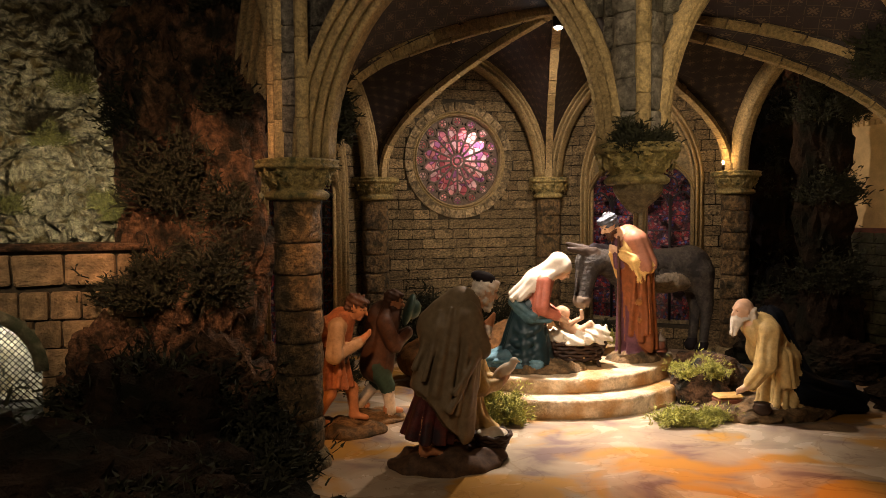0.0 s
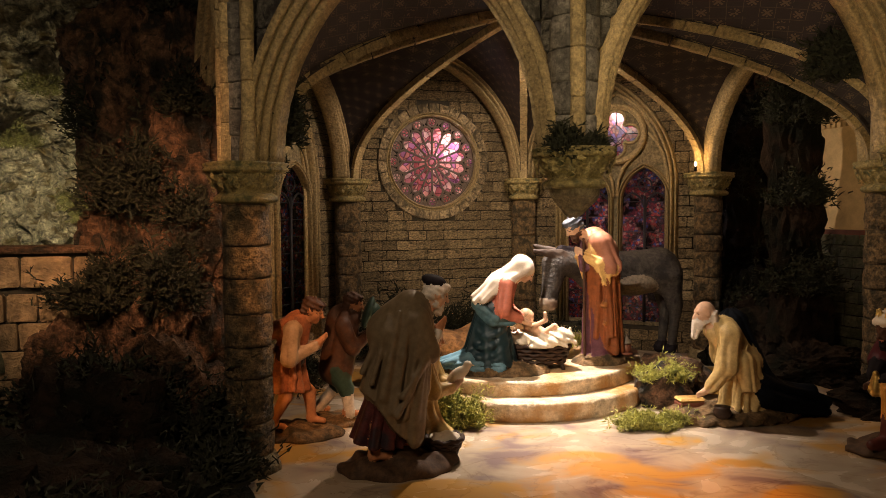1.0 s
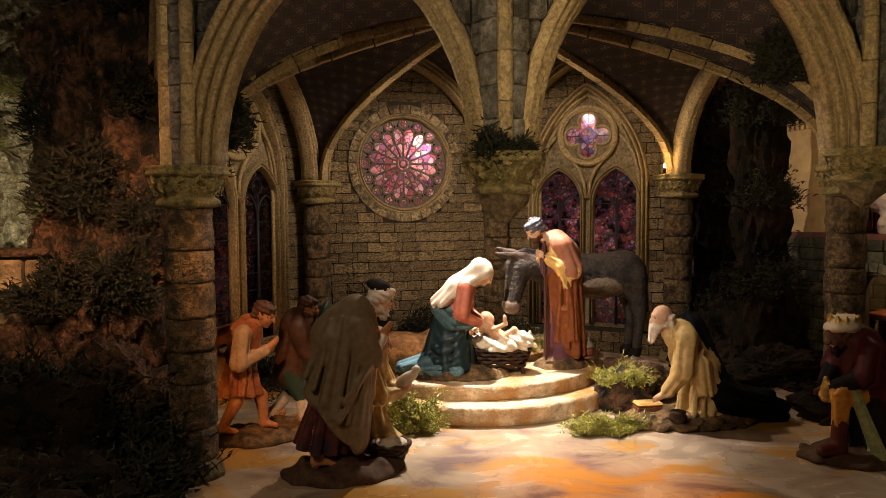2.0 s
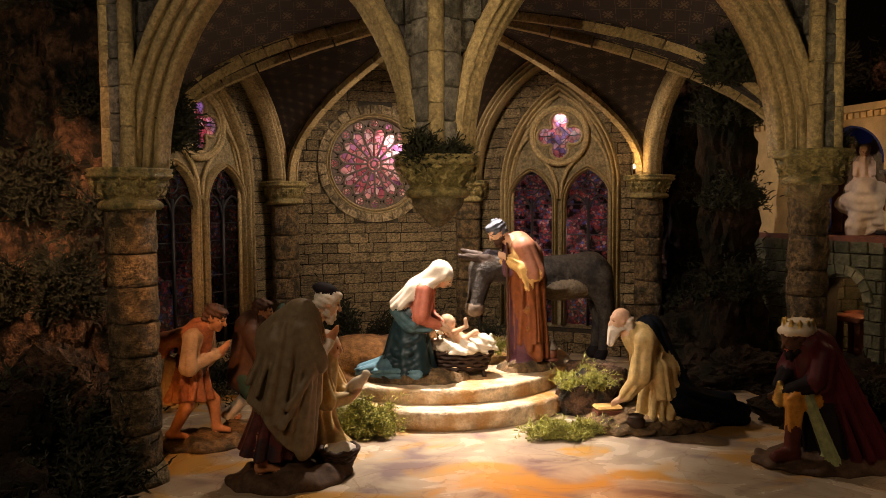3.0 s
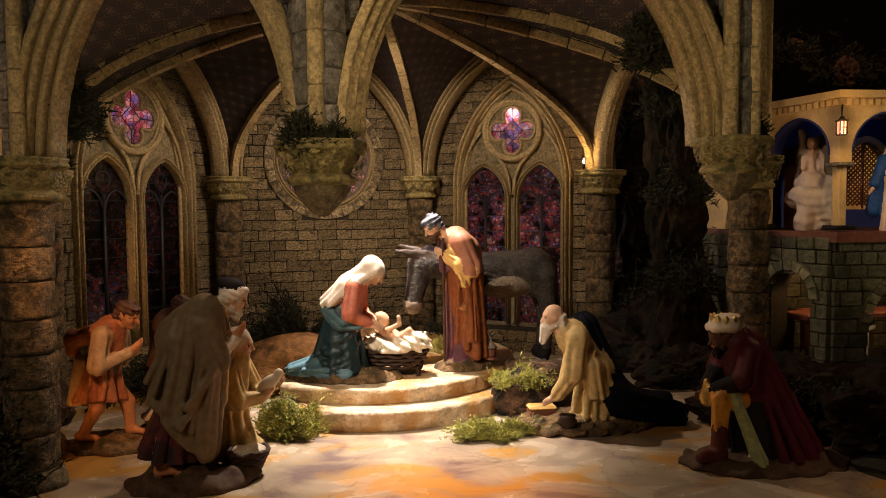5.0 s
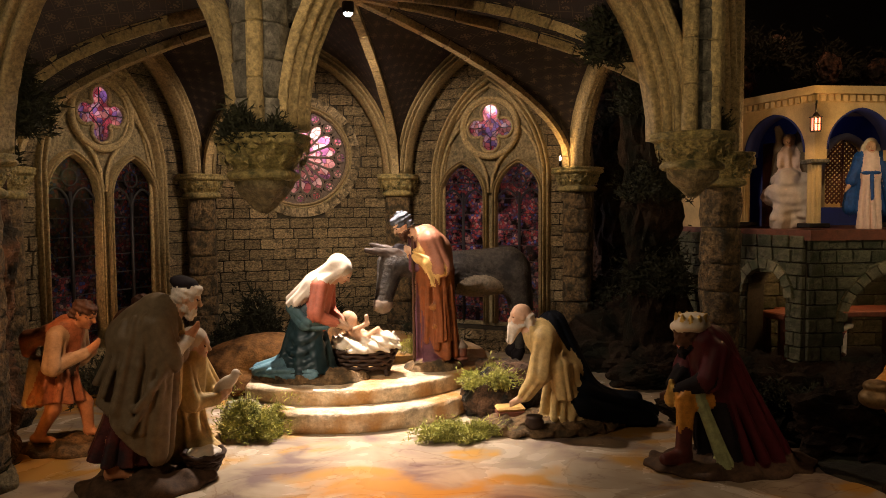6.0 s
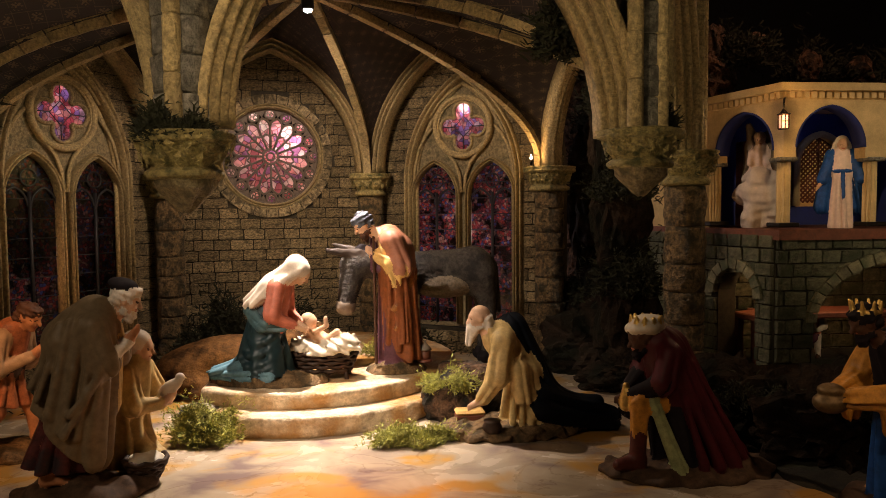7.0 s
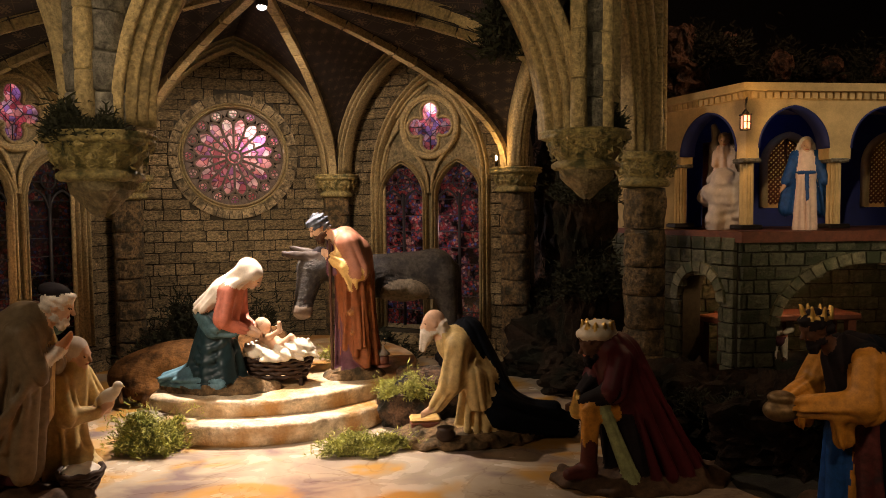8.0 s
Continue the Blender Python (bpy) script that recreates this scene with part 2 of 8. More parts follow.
BRICK = material("ashlar_brick", (0.35, 0.265, 0.145), 0.48, 0.9, 9.0, 1.0, 0.016, second=(0.11, 0.085, 0.045), mix=0.34, fine=30, vary=0.6)
WEDGE = material("wedge_stone", (0.30, 0.23, 0.13), 0.5, 0.85, 130, 1.0, 0.009, second=(0.075, 0.058, 0.03), mix=0.5, fine=420, vary=0.55)
MORTAR = material("dark_mortar", (0.045, 0.036, 0.022), 0.9, 0.4, 90, 0.6)
LEAD = material("lead_came", (0.02, 0.018, 0.02), 0.55, 0.3, 90, 0.2, metal=0.4)
ROSEWOOD = material("rose_tracery", (0.12, 0.085, 0.062), 0.6, 0.35, 90, 0.4)
MARBLE = marble_material()
STEPSTONE = material("step_onyx", (0.52, 0.40, 0.26), 0.4, 0.55, 30, 0.9, 0.005, second=(0.38, 0.19, 0.05), mix=0.58, fine=200)
WEB = painted_web()
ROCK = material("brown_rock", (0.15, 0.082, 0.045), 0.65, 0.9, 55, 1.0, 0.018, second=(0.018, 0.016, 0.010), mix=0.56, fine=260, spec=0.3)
# the same rock for unlit heaps, with their shade put into the colour
SHADEROCK = material("shaded_rock", (0.022, 0.014, 0.009), 0.85, 0.7, 30, 1.0, 0.012, second=(0.008, 0.008, 0.005), mix=0.55, fine=220, spec=0.1)
PALEROCK = material("pale_rock", (0.36, 0.32, 0.21), 0.6, 0.9, 60, 1.0, 0.022, second=(0.15, 0.105, 0.03), mix=0.40, fine=260)
SOIL = material("dark_earth", (0.03, 0.025, 0.016), 0.95, 0.6, 35, 1.0, 0.006, second=(0.02, 0.025, 0.01), mix=0.5)
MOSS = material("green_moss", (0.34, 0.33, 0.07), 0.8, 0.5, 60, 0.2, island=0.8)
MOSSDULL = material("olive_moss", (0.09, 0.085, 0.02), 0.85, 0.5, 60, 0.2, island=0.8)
# near-black moss for shady places: the shade is in its colour
SHADEMOSS = material("shaded_moss", (0.020, 0.021, 0.008), 0.9, 0.5, 60, 0.2, island=0.7)
DARKWALL = material("black_room_wall", (0.012, 0.011, 0.010), 0.95, 0.3, 5, 0.2)
PLASTER = material("ochre_plaster", (0.55, 0.40, 0.20), 0.8, 0.2, 25, 0.3)
BLUE = material("blue_paint", (0.010, 0.018, 0.13), 0.7, 0.25, 25, 0.2)
WOOD = material("red_brown_wood", (0.16, 0.05, 0.025), 0.55, 0.4, 50, 0.4)
MOSSYRING = material("mossy_arch_stone", (0.22, 0.20, 0.12), 0.65, 0.55, 60, 1.0, 0.006, second=(0.07, 0.085, 0.04), mix=0.5, vary=0.5)
GREENSTONE = material("mossy_stone_block", (0.13, 0.125, 0.075), 0.62, 0.55, 2.8, 1.0, 0.010, second=(0.07, 0.085, 0.04), mix=0.5, vary=0.55, fine=12)
IRON = material("black_iron", (0.02, 0.015, 0.012), 0.5, 0.3, 80, 0.3, metal=0.7)
ROSEGLASS = stained_glass("rose_glass", [(0.85, 0.30, 0.28), (0.9, 0.42, 0.38), (0.65, 0.16, 0.18), (0.95, 0.6, 0.55), (0.75, 0.25, 0.30), (0.55, 0.2, 0.4)], 55, 0.85, 30.0, 0.5)
DARKGLASS = stained_glass("lancet_glass", [(0.20, 0.04, 0.05), (0.08, 0.03, 0.04), (0.30, 0.06, 0.06), (0.13, 0.08, 0.12), (0.24, 0.12, 0.08), (0.06, 0.04, 0.05), (0.16, 0.03, 0.04), (0.40, 0.22, 0.18), (0.08, 0.09, 0.26), (0.42, 0.06, 0.05)], 135, 1.0, 30.0, 0.06)
QUATGLASS = stained_glass("quatrefoil_glass", [(0.75, 0.18, 0.22), (0.85, 0.35, 0.32), (0.35, 0.20, 0.55), (0.65, 0.10, 0.14), (0.8, 0.5, 0.6)], 80, 1.0, 40.0, 0.35)
BULB = glowing("lit_bulb", (0.92, 0.95, 1.0), 30.0)


# ---- building helpers ----
def solid(name, verts, faces, material_, parent=None, label="", smooth=False):
    me = bpy.data.meshes.new(name)
    me.from_pydata([tuple(v) for v in verts], [], [tuple(f) for f in faces])
    me.materials.append(material_)
    if smooth:
        me.polygons.foreach_set("use_smooth", [True] * len(me.polygons))
    me.update()
    ob = new(name, me)
    ob.parent = parent
    if label:
        tagged(ob, label)
    return ob


def part(name, bm, material_, parent=None, label="", smooth=False):
    me = bpy.data.meshes.new(name)
    bmesh.ops.recalc_face_normals(bm, faces=bm.faces)
    bm.to_mesh(me)
    bm.free()
    me.materials.append(material_)
    if smooth:
        me.polygons.foreach_set("use_smooth", [True] * len(me.polygons))
    ob = new(name, me)
    ob.parent = parent
    if label:
        tagged(ob, label)
    return ob


def root(name, label, category, at=(0, 0, 0), rz=0.0, group="", kind=""):
    ob = new(name)
    ob.empty_display_size = 0.05
    ob.matrix_world = pose(*at, 0, 0, rz)
    return tagged(ob, label, category, group, kind)


def box_into(bm, lo, hi, m=None, bevel=0.0):
    r = bmesh.ops.create_cube(bm, size=1)
    c, s = (Vector(lo) + Vector(hi)) / 2, Vector(hi) - Vector(lo)
    for v in r["verts"]:
        v.co = Vector((v.co.x * s.x, v.co.y * s.y, v.co.z * s.z)) + c
    if bevel:
        es = list({e for v in r["verts"] for e in v.link_edges})
        r2 = bmesh.ops.bevel(bm, geom=es, offset=bevel, segments=1, affect="EDGES")
        vs = list({v for f in r2["faces"] for v in f.verts} | {v for v in r["verts"] if v.is_valid})
    else:
        vs = r["verts"]
    if m is not None:
        bmesh.ops.transform(bm, matrix=m, verts=vs)
    return vs


def box(name, lo, hi, material_, parent=None, label="", bevel=0.0, m=None):
    bm = bmesh.new()
    box_into(bm, lo, hi, m, bevel)
    return part(name, bm, material_, parent, label)


def lathe(name, rings, material_, parent=None, label="", n=24, ridge=0.0, square=0.0):
    """Turned form from (radius, height) rings; ridge: lobes; square: how far towards a square plan."""
    verts, faces = [], []
    for k, (r, z) in enumerate(rings):
        for i in range(n):
            a = 2 * math.pi * i / n
            q = 1 / max(abs(math.cos(a)), abs(math.sin(a)))
            rr = r * (1 + square * (q - 1) * 0.8) * (1 + ridge * math.sin(a * 8) * (1 if 0 < k < len(rings) - 1 else 0))
            verts.append((rr * math.cos(a), rr * math.sin(a), z))
    for k in range(len(rings) - 1):
        for i in range(n):
            j = (i + 1) % n
            faces.append((k * n + i, k * n + j, (k + 1) * n + j, (k + 1) * n + i))
    faces.append(tuple(range(n))[::-1])
    faces.append(tuple((len(rings) - 1) * n + i for i in range(n)))
    return solid(name, verts, faces, material_, parent, label, smooth=True)


def sweep(name, path, side, profile, material_, parent=None, label="", smooth=True, closed=False, wear=0.0):
    """A profile of (radial, sideways) pairs carried along a path that lies across the direction side."""
    path, side = [Vector(p) for p in path], Vector(side).normalized()
    n, k = len(path), len(profile)
    verts, faces = [], []
    for i, p in enumerate(path):
        a = path[(i - 1) % n] if closed else path[max(i - 1, 0)]
        b = path[(i + 1) % n] if closed else path[min(i + 1, n - 1)]
        tang = (b - a).normalized()
        rad = side.cross(tang).normalized()
        for r, s in profile:
            v = p + rad * r + side * s
            if wear:
                v += noise.noise_vector(v * 45) * wear
            verts.append(v)
    for i in range(n if closed else n - 1):
        for j in range(k):
            a, b = i * k + j, i * k + (j + 1) % k
            c, d = ((i + 1) % n) * k + (j + 1) % k, ((i + 1) % n) * k + j
            faces.append((a, b, c, d))
    if not closed:
        faces.append(tuple(range(k))[::-1])
        faces.append(tuple((n - 1) * k + j for j in range(k)))
    return solid(name, verts, faces, material_, parent, label, smooth)


def round_profile(r, n=8, squash=1.0):
    return [(r * math.cos(2 * math.pi * i / n), squash * r * math.sin(2 * math.pi * i / n)) for i in range(n)]


def moulding(width, deep, rolls=3):
    """A row of rounded rolls with hollows between, closed behind."""
    pts = []
    for k in range(rolls * 8 + 1):
        u = k / (rolls * 8)
        pts.append((-width / 2 + width * u, -deep / 2 + deep * (0.30 + 0.70 * abs(math.sin(math.pi * u * rolls)) ** 0.6)))
    return [(-width / 2, -deep / 2)] + pts + [(width / 2, -deep / 2)]


def arch_u(z, zs, half, r):
    """Half-width of a pointed opening at height z."""
    if z <= zs:
        return half
    q = r * r - (z - zs) ** 2
    return math.sqrt(q) - (r - half) if q > 0 and math.sqrt(q) > r - half else 0.0


def arch_curve(half, r, zs, n=22, foot=None):
    """Points (u, z) of a pointed arch from one foot over the apex to the other."""
    top = math.acos((r - half) / r)
    right = [(r * math.cos(top * i / n) - (r - half), zs + r * math.sin(top * i / n)) for i in range(n + 1)]
    pts = ([(half, foot)] if foot is not None else []) + right
    return [(-u, z) for u, z in pts] + pts[-2::-1]


def circle(c, r, n=32, a0=0.0, a1=360.0):
    full = abs(a1 - a0) >= 360
    return [(c[0] + r * math.cos(radians(a0 + (a1 - a0) * i / (n if full else n - 1))), c[1] + r * math.sin(radians(a0 + (a1 - a0) * i / (n if full else n - 1)))) for i in range(n)]


class Plane2:
    """A wall's own axes: u along it, z up, w towards the room."""

    def __init__(self, a, b, offset=0.0):
        a, b = Vector((a[0], a[1], 0)), Vector((b[0], b[1], 0))
        self.u = (b - a).normalized()
        self.w = Vector((0, 0, 1)).cross(self.u) * -1
        self.half = (b - a).length / 2
        self.o = (a + b) / 2 - self.w * offset

    def moved(self, w):
        out = Plane2((0, 0), (1, 0))
        out.u, out.w, out.half, out.o = self.u, self.w, self.half, self.o + self.w * w
        return out

    def at(self, u, z, w=0.0):
        return self.o + self.u * u + self.w * w + Vector((0, 0, z))

    def matrix(self, u=0.0, z=0.0, w=0.0):
        m = Matrix((self.u, -self.w, Vector((0, 0, 1)))).transposed().to_4x4()
        m.translation = self.at(u, z, w)
        return m


def cut(spans, lo, hi):
    out = []
    for a, b in spans:
        if lo > a:
            out.append((a, min(b, lo)))
        if hi < b:
            out.append((max(a, hi), b))
    return [(a, b) for a, b in out if b - a > 0.004]


def unit_bricks(name, material_, count=4):
    out = []
    for k in range(count):
        bm = bmesh.new()
        box_into(bm, (-0.5, -0.5, -0.5), (0.5, 0.5, 0.5))
        bmesh.ops.bevel(bm, geom=list(bm.edges), offset=0.06, segments=1, affect="EDGES")
        for v in bm.verts:
            v.co += noise.noise_vector(v.co * 3 + Vector((k * 7, 0, 0))) * 0.05
        me = bpy.data.meshes.new(name)
        bm.to_mesh(me)
        bm.free()
        me.materials.append(material_)
        out.append(me)
    return out


def lay_bricks(name, plane, meshes, spans_at, z0, z1, bw, bh, parent, deep=0.012, joint=0.003, seed=1):
    """Courses of bricks within the spans that spans_at(z) leaves free."""
    rng, row, z = random.Random(seed), 0, z0
    while z + bh * 0.6 < z1:
        hb = bh * rng.uniform(0.94, 1.06)
        spans = spans_at(z + hb / 2)
        u = -1.0 - (bw / 2 if row % 2 else 0) - rng.uniform(0, 0.01)
        while u < 1.0:
            wb = bw * rng.uniform(0.75, 1.25)
            for a, b in spans:
                ua, ub = max(a, u), min(b, u + wb)
                if ub - ua > 0.008:
                    ob = new(name, rng.choice(meshes))
                    d = deep * rng.uniform(0.8, 1.15)
                    ob.parent = parent
                    ob.matrix_world = plane.matrix((ua + ub) / 2, z + hb / 2, d / 2 - 0.003) @ pose(0, 0, 0, rng.gauss(0, 2.6), rng.gauss(0, 0.7), rng.gauss(0, 2.0)) @ Matrix.Diagonal((ub - ua - joint, d, hb - joint, 1))
            u += wb
        z += hb
        row += 1


def backing(name, plane, spans_at, z0, z1, thick, material_, parent, step=0.008):
    """The wall's core: thin courses filling the spans."""
    verts, faces = [], []
    z = z0
    while z < z1:
        for a, b in spans_at(z + step / 2):
            i = len(verts)
            for zz in (z, min(z + step, z1)):
                for u, w in ((a, 0), (b, 0), (b, -thick), (a, -thick)):
                    verts.append(plane.at(u, zz, w))
            faces += [(i, i + 1, i + 5, i + 4), (i + 1, i + 2, i + 6, i + 5), (i + 2, i + 3, i + 7, i + 6), (i + 3, i, i + 4, i + 7), (i + 4, i + 5, i + 6, i + 7), (i + 3, i + 2, i + 1, i)]
        z += step
    return solid(name, verts, faces, material_, parent)


def rock(name, at, size, material_, seed, rough=0.35, sub=4, label="", category="rock", parent=None, flat=False):
    """A broken boulder: a subdivided ball with ridged relief at three sizes."""
    bm = bmesh.new()
    bmesh.ops.create_icosphere(bm, subdivisions=sub, radius=1)
    off = Vector((seed * 3.1, seed * 1.7, seed * 5.3))
    for v in bm.verts:
        d = v.co.normalized()
        k = 1 + rough * noise.noise(d * 1.6 + off) + rough * 0.9 * (0.5 - abs(noise.noise(d * 3.7 + off))) + rough * 0.45 * (0.5 - abs(noise.noise(d * 9 + off))) + rough * 0.22 * noise.noise(d * 22 + off)
        v.co = Vector((d.x * size[0], d.y * size[1], d.z * size[2])) * k
        if flat and v.co.z < -size[2] * 0.2:
            v.co.z = -size[2] * 0.2
    ob = part(name, bm, material_, parent, "", smooth=False)
    if parent is None:
        ob.matrix_world = pose(*at)
        tagged(ob, label, category)
    else:
        ob.location = at
    return ob


def tuft(name, at, size, material_, count, seed, label, blade=0.012, category="moss", parent=None, up=0.5):
    """A clump of moss: many short, thin, crooked sprigs over a low cushion."""
    rng = random.Random(seed)
    verts, faces = [], []
    for _ in range(count):
        a, q = rng.uniform(0, 2 * math.pi), math.sqrt(rng.random())
        lump = 0.72 + 0.9 * noise.noise(Vector((math.cos(a) * q * 2.2, math.sin(a) * q * 2.2, seed)))
        if rng.random() < 0.08:
            lump *= 1.45
        h = math.sqrt(max(0, 1 - q * q)) * lump * rng.uniform(0.55, 1.0)
        p = Vector((size[0] * q * math.cos(a) * lump, size[1] * q * math.sin(a) * lump, size[2] * h))
        d = Vector((math.cos(a) * q + rng.gauss(0, 0.6), math.sin(a) * q + rng.gauss(0, 0.6), up + rng.gauss(0, 0.5))).normalized()
        L = blade * rng.uniform(0.5, 1.3)
        s = d.cross(Vector((rng.gauss(0, 1), rng.gauss(0, 1), rng.gauss(0, 1)))).normalized() * L * 0.075
        p.z = max(p.z, 0.001)
        bend = p + d * L * 0.55
        tip = bend + (d + Vector((rng.gauss(0, 0.6), rng.gauss(0, 0.6), rng.gauss(0, 0.5)))).normalized() * L * 0.5
        i = len(verts)
        verts += [p - s, p + s, bend + s, bend - s, tip]
        faces += [(i, i + 1, i + 2, i + 3), (i + 3, i + 2, i + 4)]
        s2 = d.cross(s).normalized() * L * 0.10
        i = len(verts)
        verts += [bend - s2, bend + s2, bend + (s.normalized() + d).normalized() * L * 0.45]
        faces += [(i, i + 1, i + 2)]
    ob = solid(name, verts, faces, material_, parent)
    if parent is None:
        ob.matrix_world = pose(*at)
        tagged(ob, label, category, kind="stuff")
    else:
        ob.location = at
    return ob

# ---- the dark room round the display ----
box("room_floor", (-3.2, -1.2, -0.62), (3.8, 4.2, -0.6), DARKWALL).name = "floor"
tagged(bpy.data.objects["floor"], "black floor of the unlit exhibition room", "floor", kind="structure")
for nm, lo, hi in (("wall_north", (-3.2, 4.0, -0.6), (3.8, 4.1, 2.4)), ("wall_south", (-3.2, -1.2, -0.6), (3.8, -1.1, 2.4)),
                   ("wall_west", (-3.3, -1.2, -0.6), (-3.2, 4.1, 2.4)), ("wall_east", (3.8, -1.2, -0.6), (3.9, 4.1, 2.4)), ("ceiling", (-3.3, -1.2, 2.4), (3.9, 4.1, 2.5))):
    tagged(box(nm, lo, hi, DARKWALL), "unlit black surface closing the exhibition room", "wall", kind="structure")

tagged(box("plinth", (-2.25, 0.45, -0.6), (2.65, 3.85, -0.11), DARKWALL), "black plinth that carries the display", "plinth", kind="structure")

# the marble stage floor and the dark ground round it
bm = bmesh.new()
box_into(bm, (-0.45, 0.95, -0.03), (1.35, 2.75, 0.0), None, 0.004)
stage = part("stage_floor", bm, MARBLE)
tagged(stage, "polished cream and amber onyx slab floor", "floor", kind="structure")


def ground_height(x, y):
    h = -0.02
    left = max(0.0, min(1.0, (-0.30 - x) / 0.25))
    h += left * (0.06 + 0.05 * noise.noise(Vector((x * 6, y * 6, 1))))
    right = max(0.0, min(1.0, (x - 0.98) / 0.25)) * max(0.0, min(1.0, (y - 1.1) / 0.3))
    h += right * 0.05
    back = max(0.0, min(1.0, (y - 2.3) / 0.3))
    h += back * 0.05
    near = max(0.0, min(1.0, (1.0 - y) / 0.15))
    h -= near * 0.04
    return h + 0.012 * noise.noise(Vector((x * 15, y * 15, 3))) * (0.3 + left + right)


gx, gy = np.linspace(-2.2, 2.6, 121), np.linspace(0.5, 3.8, 84)
verts = [(x, y, ground_height(x, y)) for y in gy for x in gx]
faces = [(j * 121 + i, j * 121 + i + 1, (j + 1) * 121 + i + 1, (j + 1) * 121 + i) for j in range(83) for i in range(120)]
tagged(solid("ground", verts, faces, SOIL, smooth=True), "dark earth of the landscape round the chapel", "ground", kind="structure")

# ---- chapel: eight columns on an octagon ----
COLS = {"L": (-0.240, 1.380, 0.508), "P": (0.254, 1.150, 0.508), "R": (0.818, 1.325, 0.526), "E": (1.020, 1.735, 0.528),
        "D": (0.832, 2.250, 0.532), "C": (0.332, 2.480, 0.528), "B": (-0.200, 2.290, 0.522), "A": (-0.440, 1.780, 0.515)}
RING = "LABCDERP"
CENTRE = Vector((KEY.x, KEY.y, 0))


def leaf_ring(cap, r, z, n, size):
    """Carved leaves round the bell of a capital: a lobed outline, folded down its rib, its tip curling out."""
    verts, faces = [], []
    outline = ((-0.22, -0.62), (-0.52, -0.30), (-0.34, -0.05), (-0.60, 0.30), (-0.26, 0.42), (0.0, 0.80), (0.26, 0.42), (0.60, 0.30), (0.34, -0.05), (0.52, -0.30), (0.22, -0.62))
    for i in range(n):
        for tier, (dz, dr) in enumerate(((-0.005, 0.0), (0.0085, 0.0045))):
            a = 2 * math.pi * (i + 0.5 * tier) / n
            c = Vector((math.cos(a), math.sin(a), 0))
            t = Vector((-c.y, c.x, 0))
            q = len(verts)
            for du, dv in outline:
                out = 0.10 + 0.62 * max(0.0, dv) ** 1.3 + 0.10 * math.sin(i * 5.1 + du * 4)
                verts.append(c * (r + dr + out * size * 0.75) + t * du * size * 1.05 + Vector((0, 0, z + dz + dv * size)))
            for dv, out in ((-0.5, 0.38), (0.1, 0.55)):
                verts.append(c * (r + dr + out * size * 0.75) + Vector((0, 0, z + dz + dv * size)))
            k = len(outline)
            for j in range(k):
                hub = q + k + (0 if outline[j][1] < -0.1 and outline[(j + 1) % k][1] < -0.1 else 1)
                faces.append((q + j, q + (j + 1) % k, hub))
    return solid("carved_leaves", verts, faces, CAPSTONE, cap)


def capital(parent, ztop, wide=1.0, tall=1.0):
    rings = [(0.036, -0.066), (0.043, -0.065), (0.047, -0.061), (0.047, -0.056), (0.043, -0.052), (0.038, -0.049), (0.041, -0.044), (0.047, -0.034), (0.052, -0.022),
             (0.050, -0.019), (0.056, -0.017), (0.061, -0.014), (0.062, -0.010), (0.059, -0.007), (0.062, -0.004), (0.062, -0.001), (0.058, 0.0)]
    cap = lathe("capital", [(r * wide, ztop + z * tall) for r, z in rings], CAPSTONE, parent, "carved leafy stone capital", 40, 0.0, 0.42)
    leaf_ring(cap, 0.050 * wide, ztop - 0.034 * tall, 13, 0.0140 * wide)
    return cap


def shaft_block(parent, z0, z1, seed):
    """One course of a column: a worn octagonal drum."""
    n, k = 30, 7
    verts, faces = [], []
    for j in range(k + 1):
        t = j / k
        z = z0 + (z1 - z0 - 0.0016) * t
        inset = 0.0009 if j in (0, k) else 0
        for i in range(n):
            a = 2 * math.pi * i / n
            q = 0.038 - inset
            d = Vector((math.cos(a), math.sin(a), 0))
            r = q * (1 + 0.09 * noise.noise(Vector((d.x * 2.3, d.y * 2.3, z * 30 + seed)))) + 0.0030 * noise.noise(Vector((d.x * 7, d.y * 7, z * 90)))
            verts.append((d.x * r, d.y * r, z))
    for j in range(k):
        for i in range(n):
            m_ = (i + 1) % n
            faces.append((j * n + i, j * n + m_, (j + 1) * n + m_, (j + 1) * n + i))
    faces += [tuple(range(n))[::-1], tuple(k * n + i for i in range(n))]
    return solid("drum", verts, faces, SHAFT, parent, smooth=True)


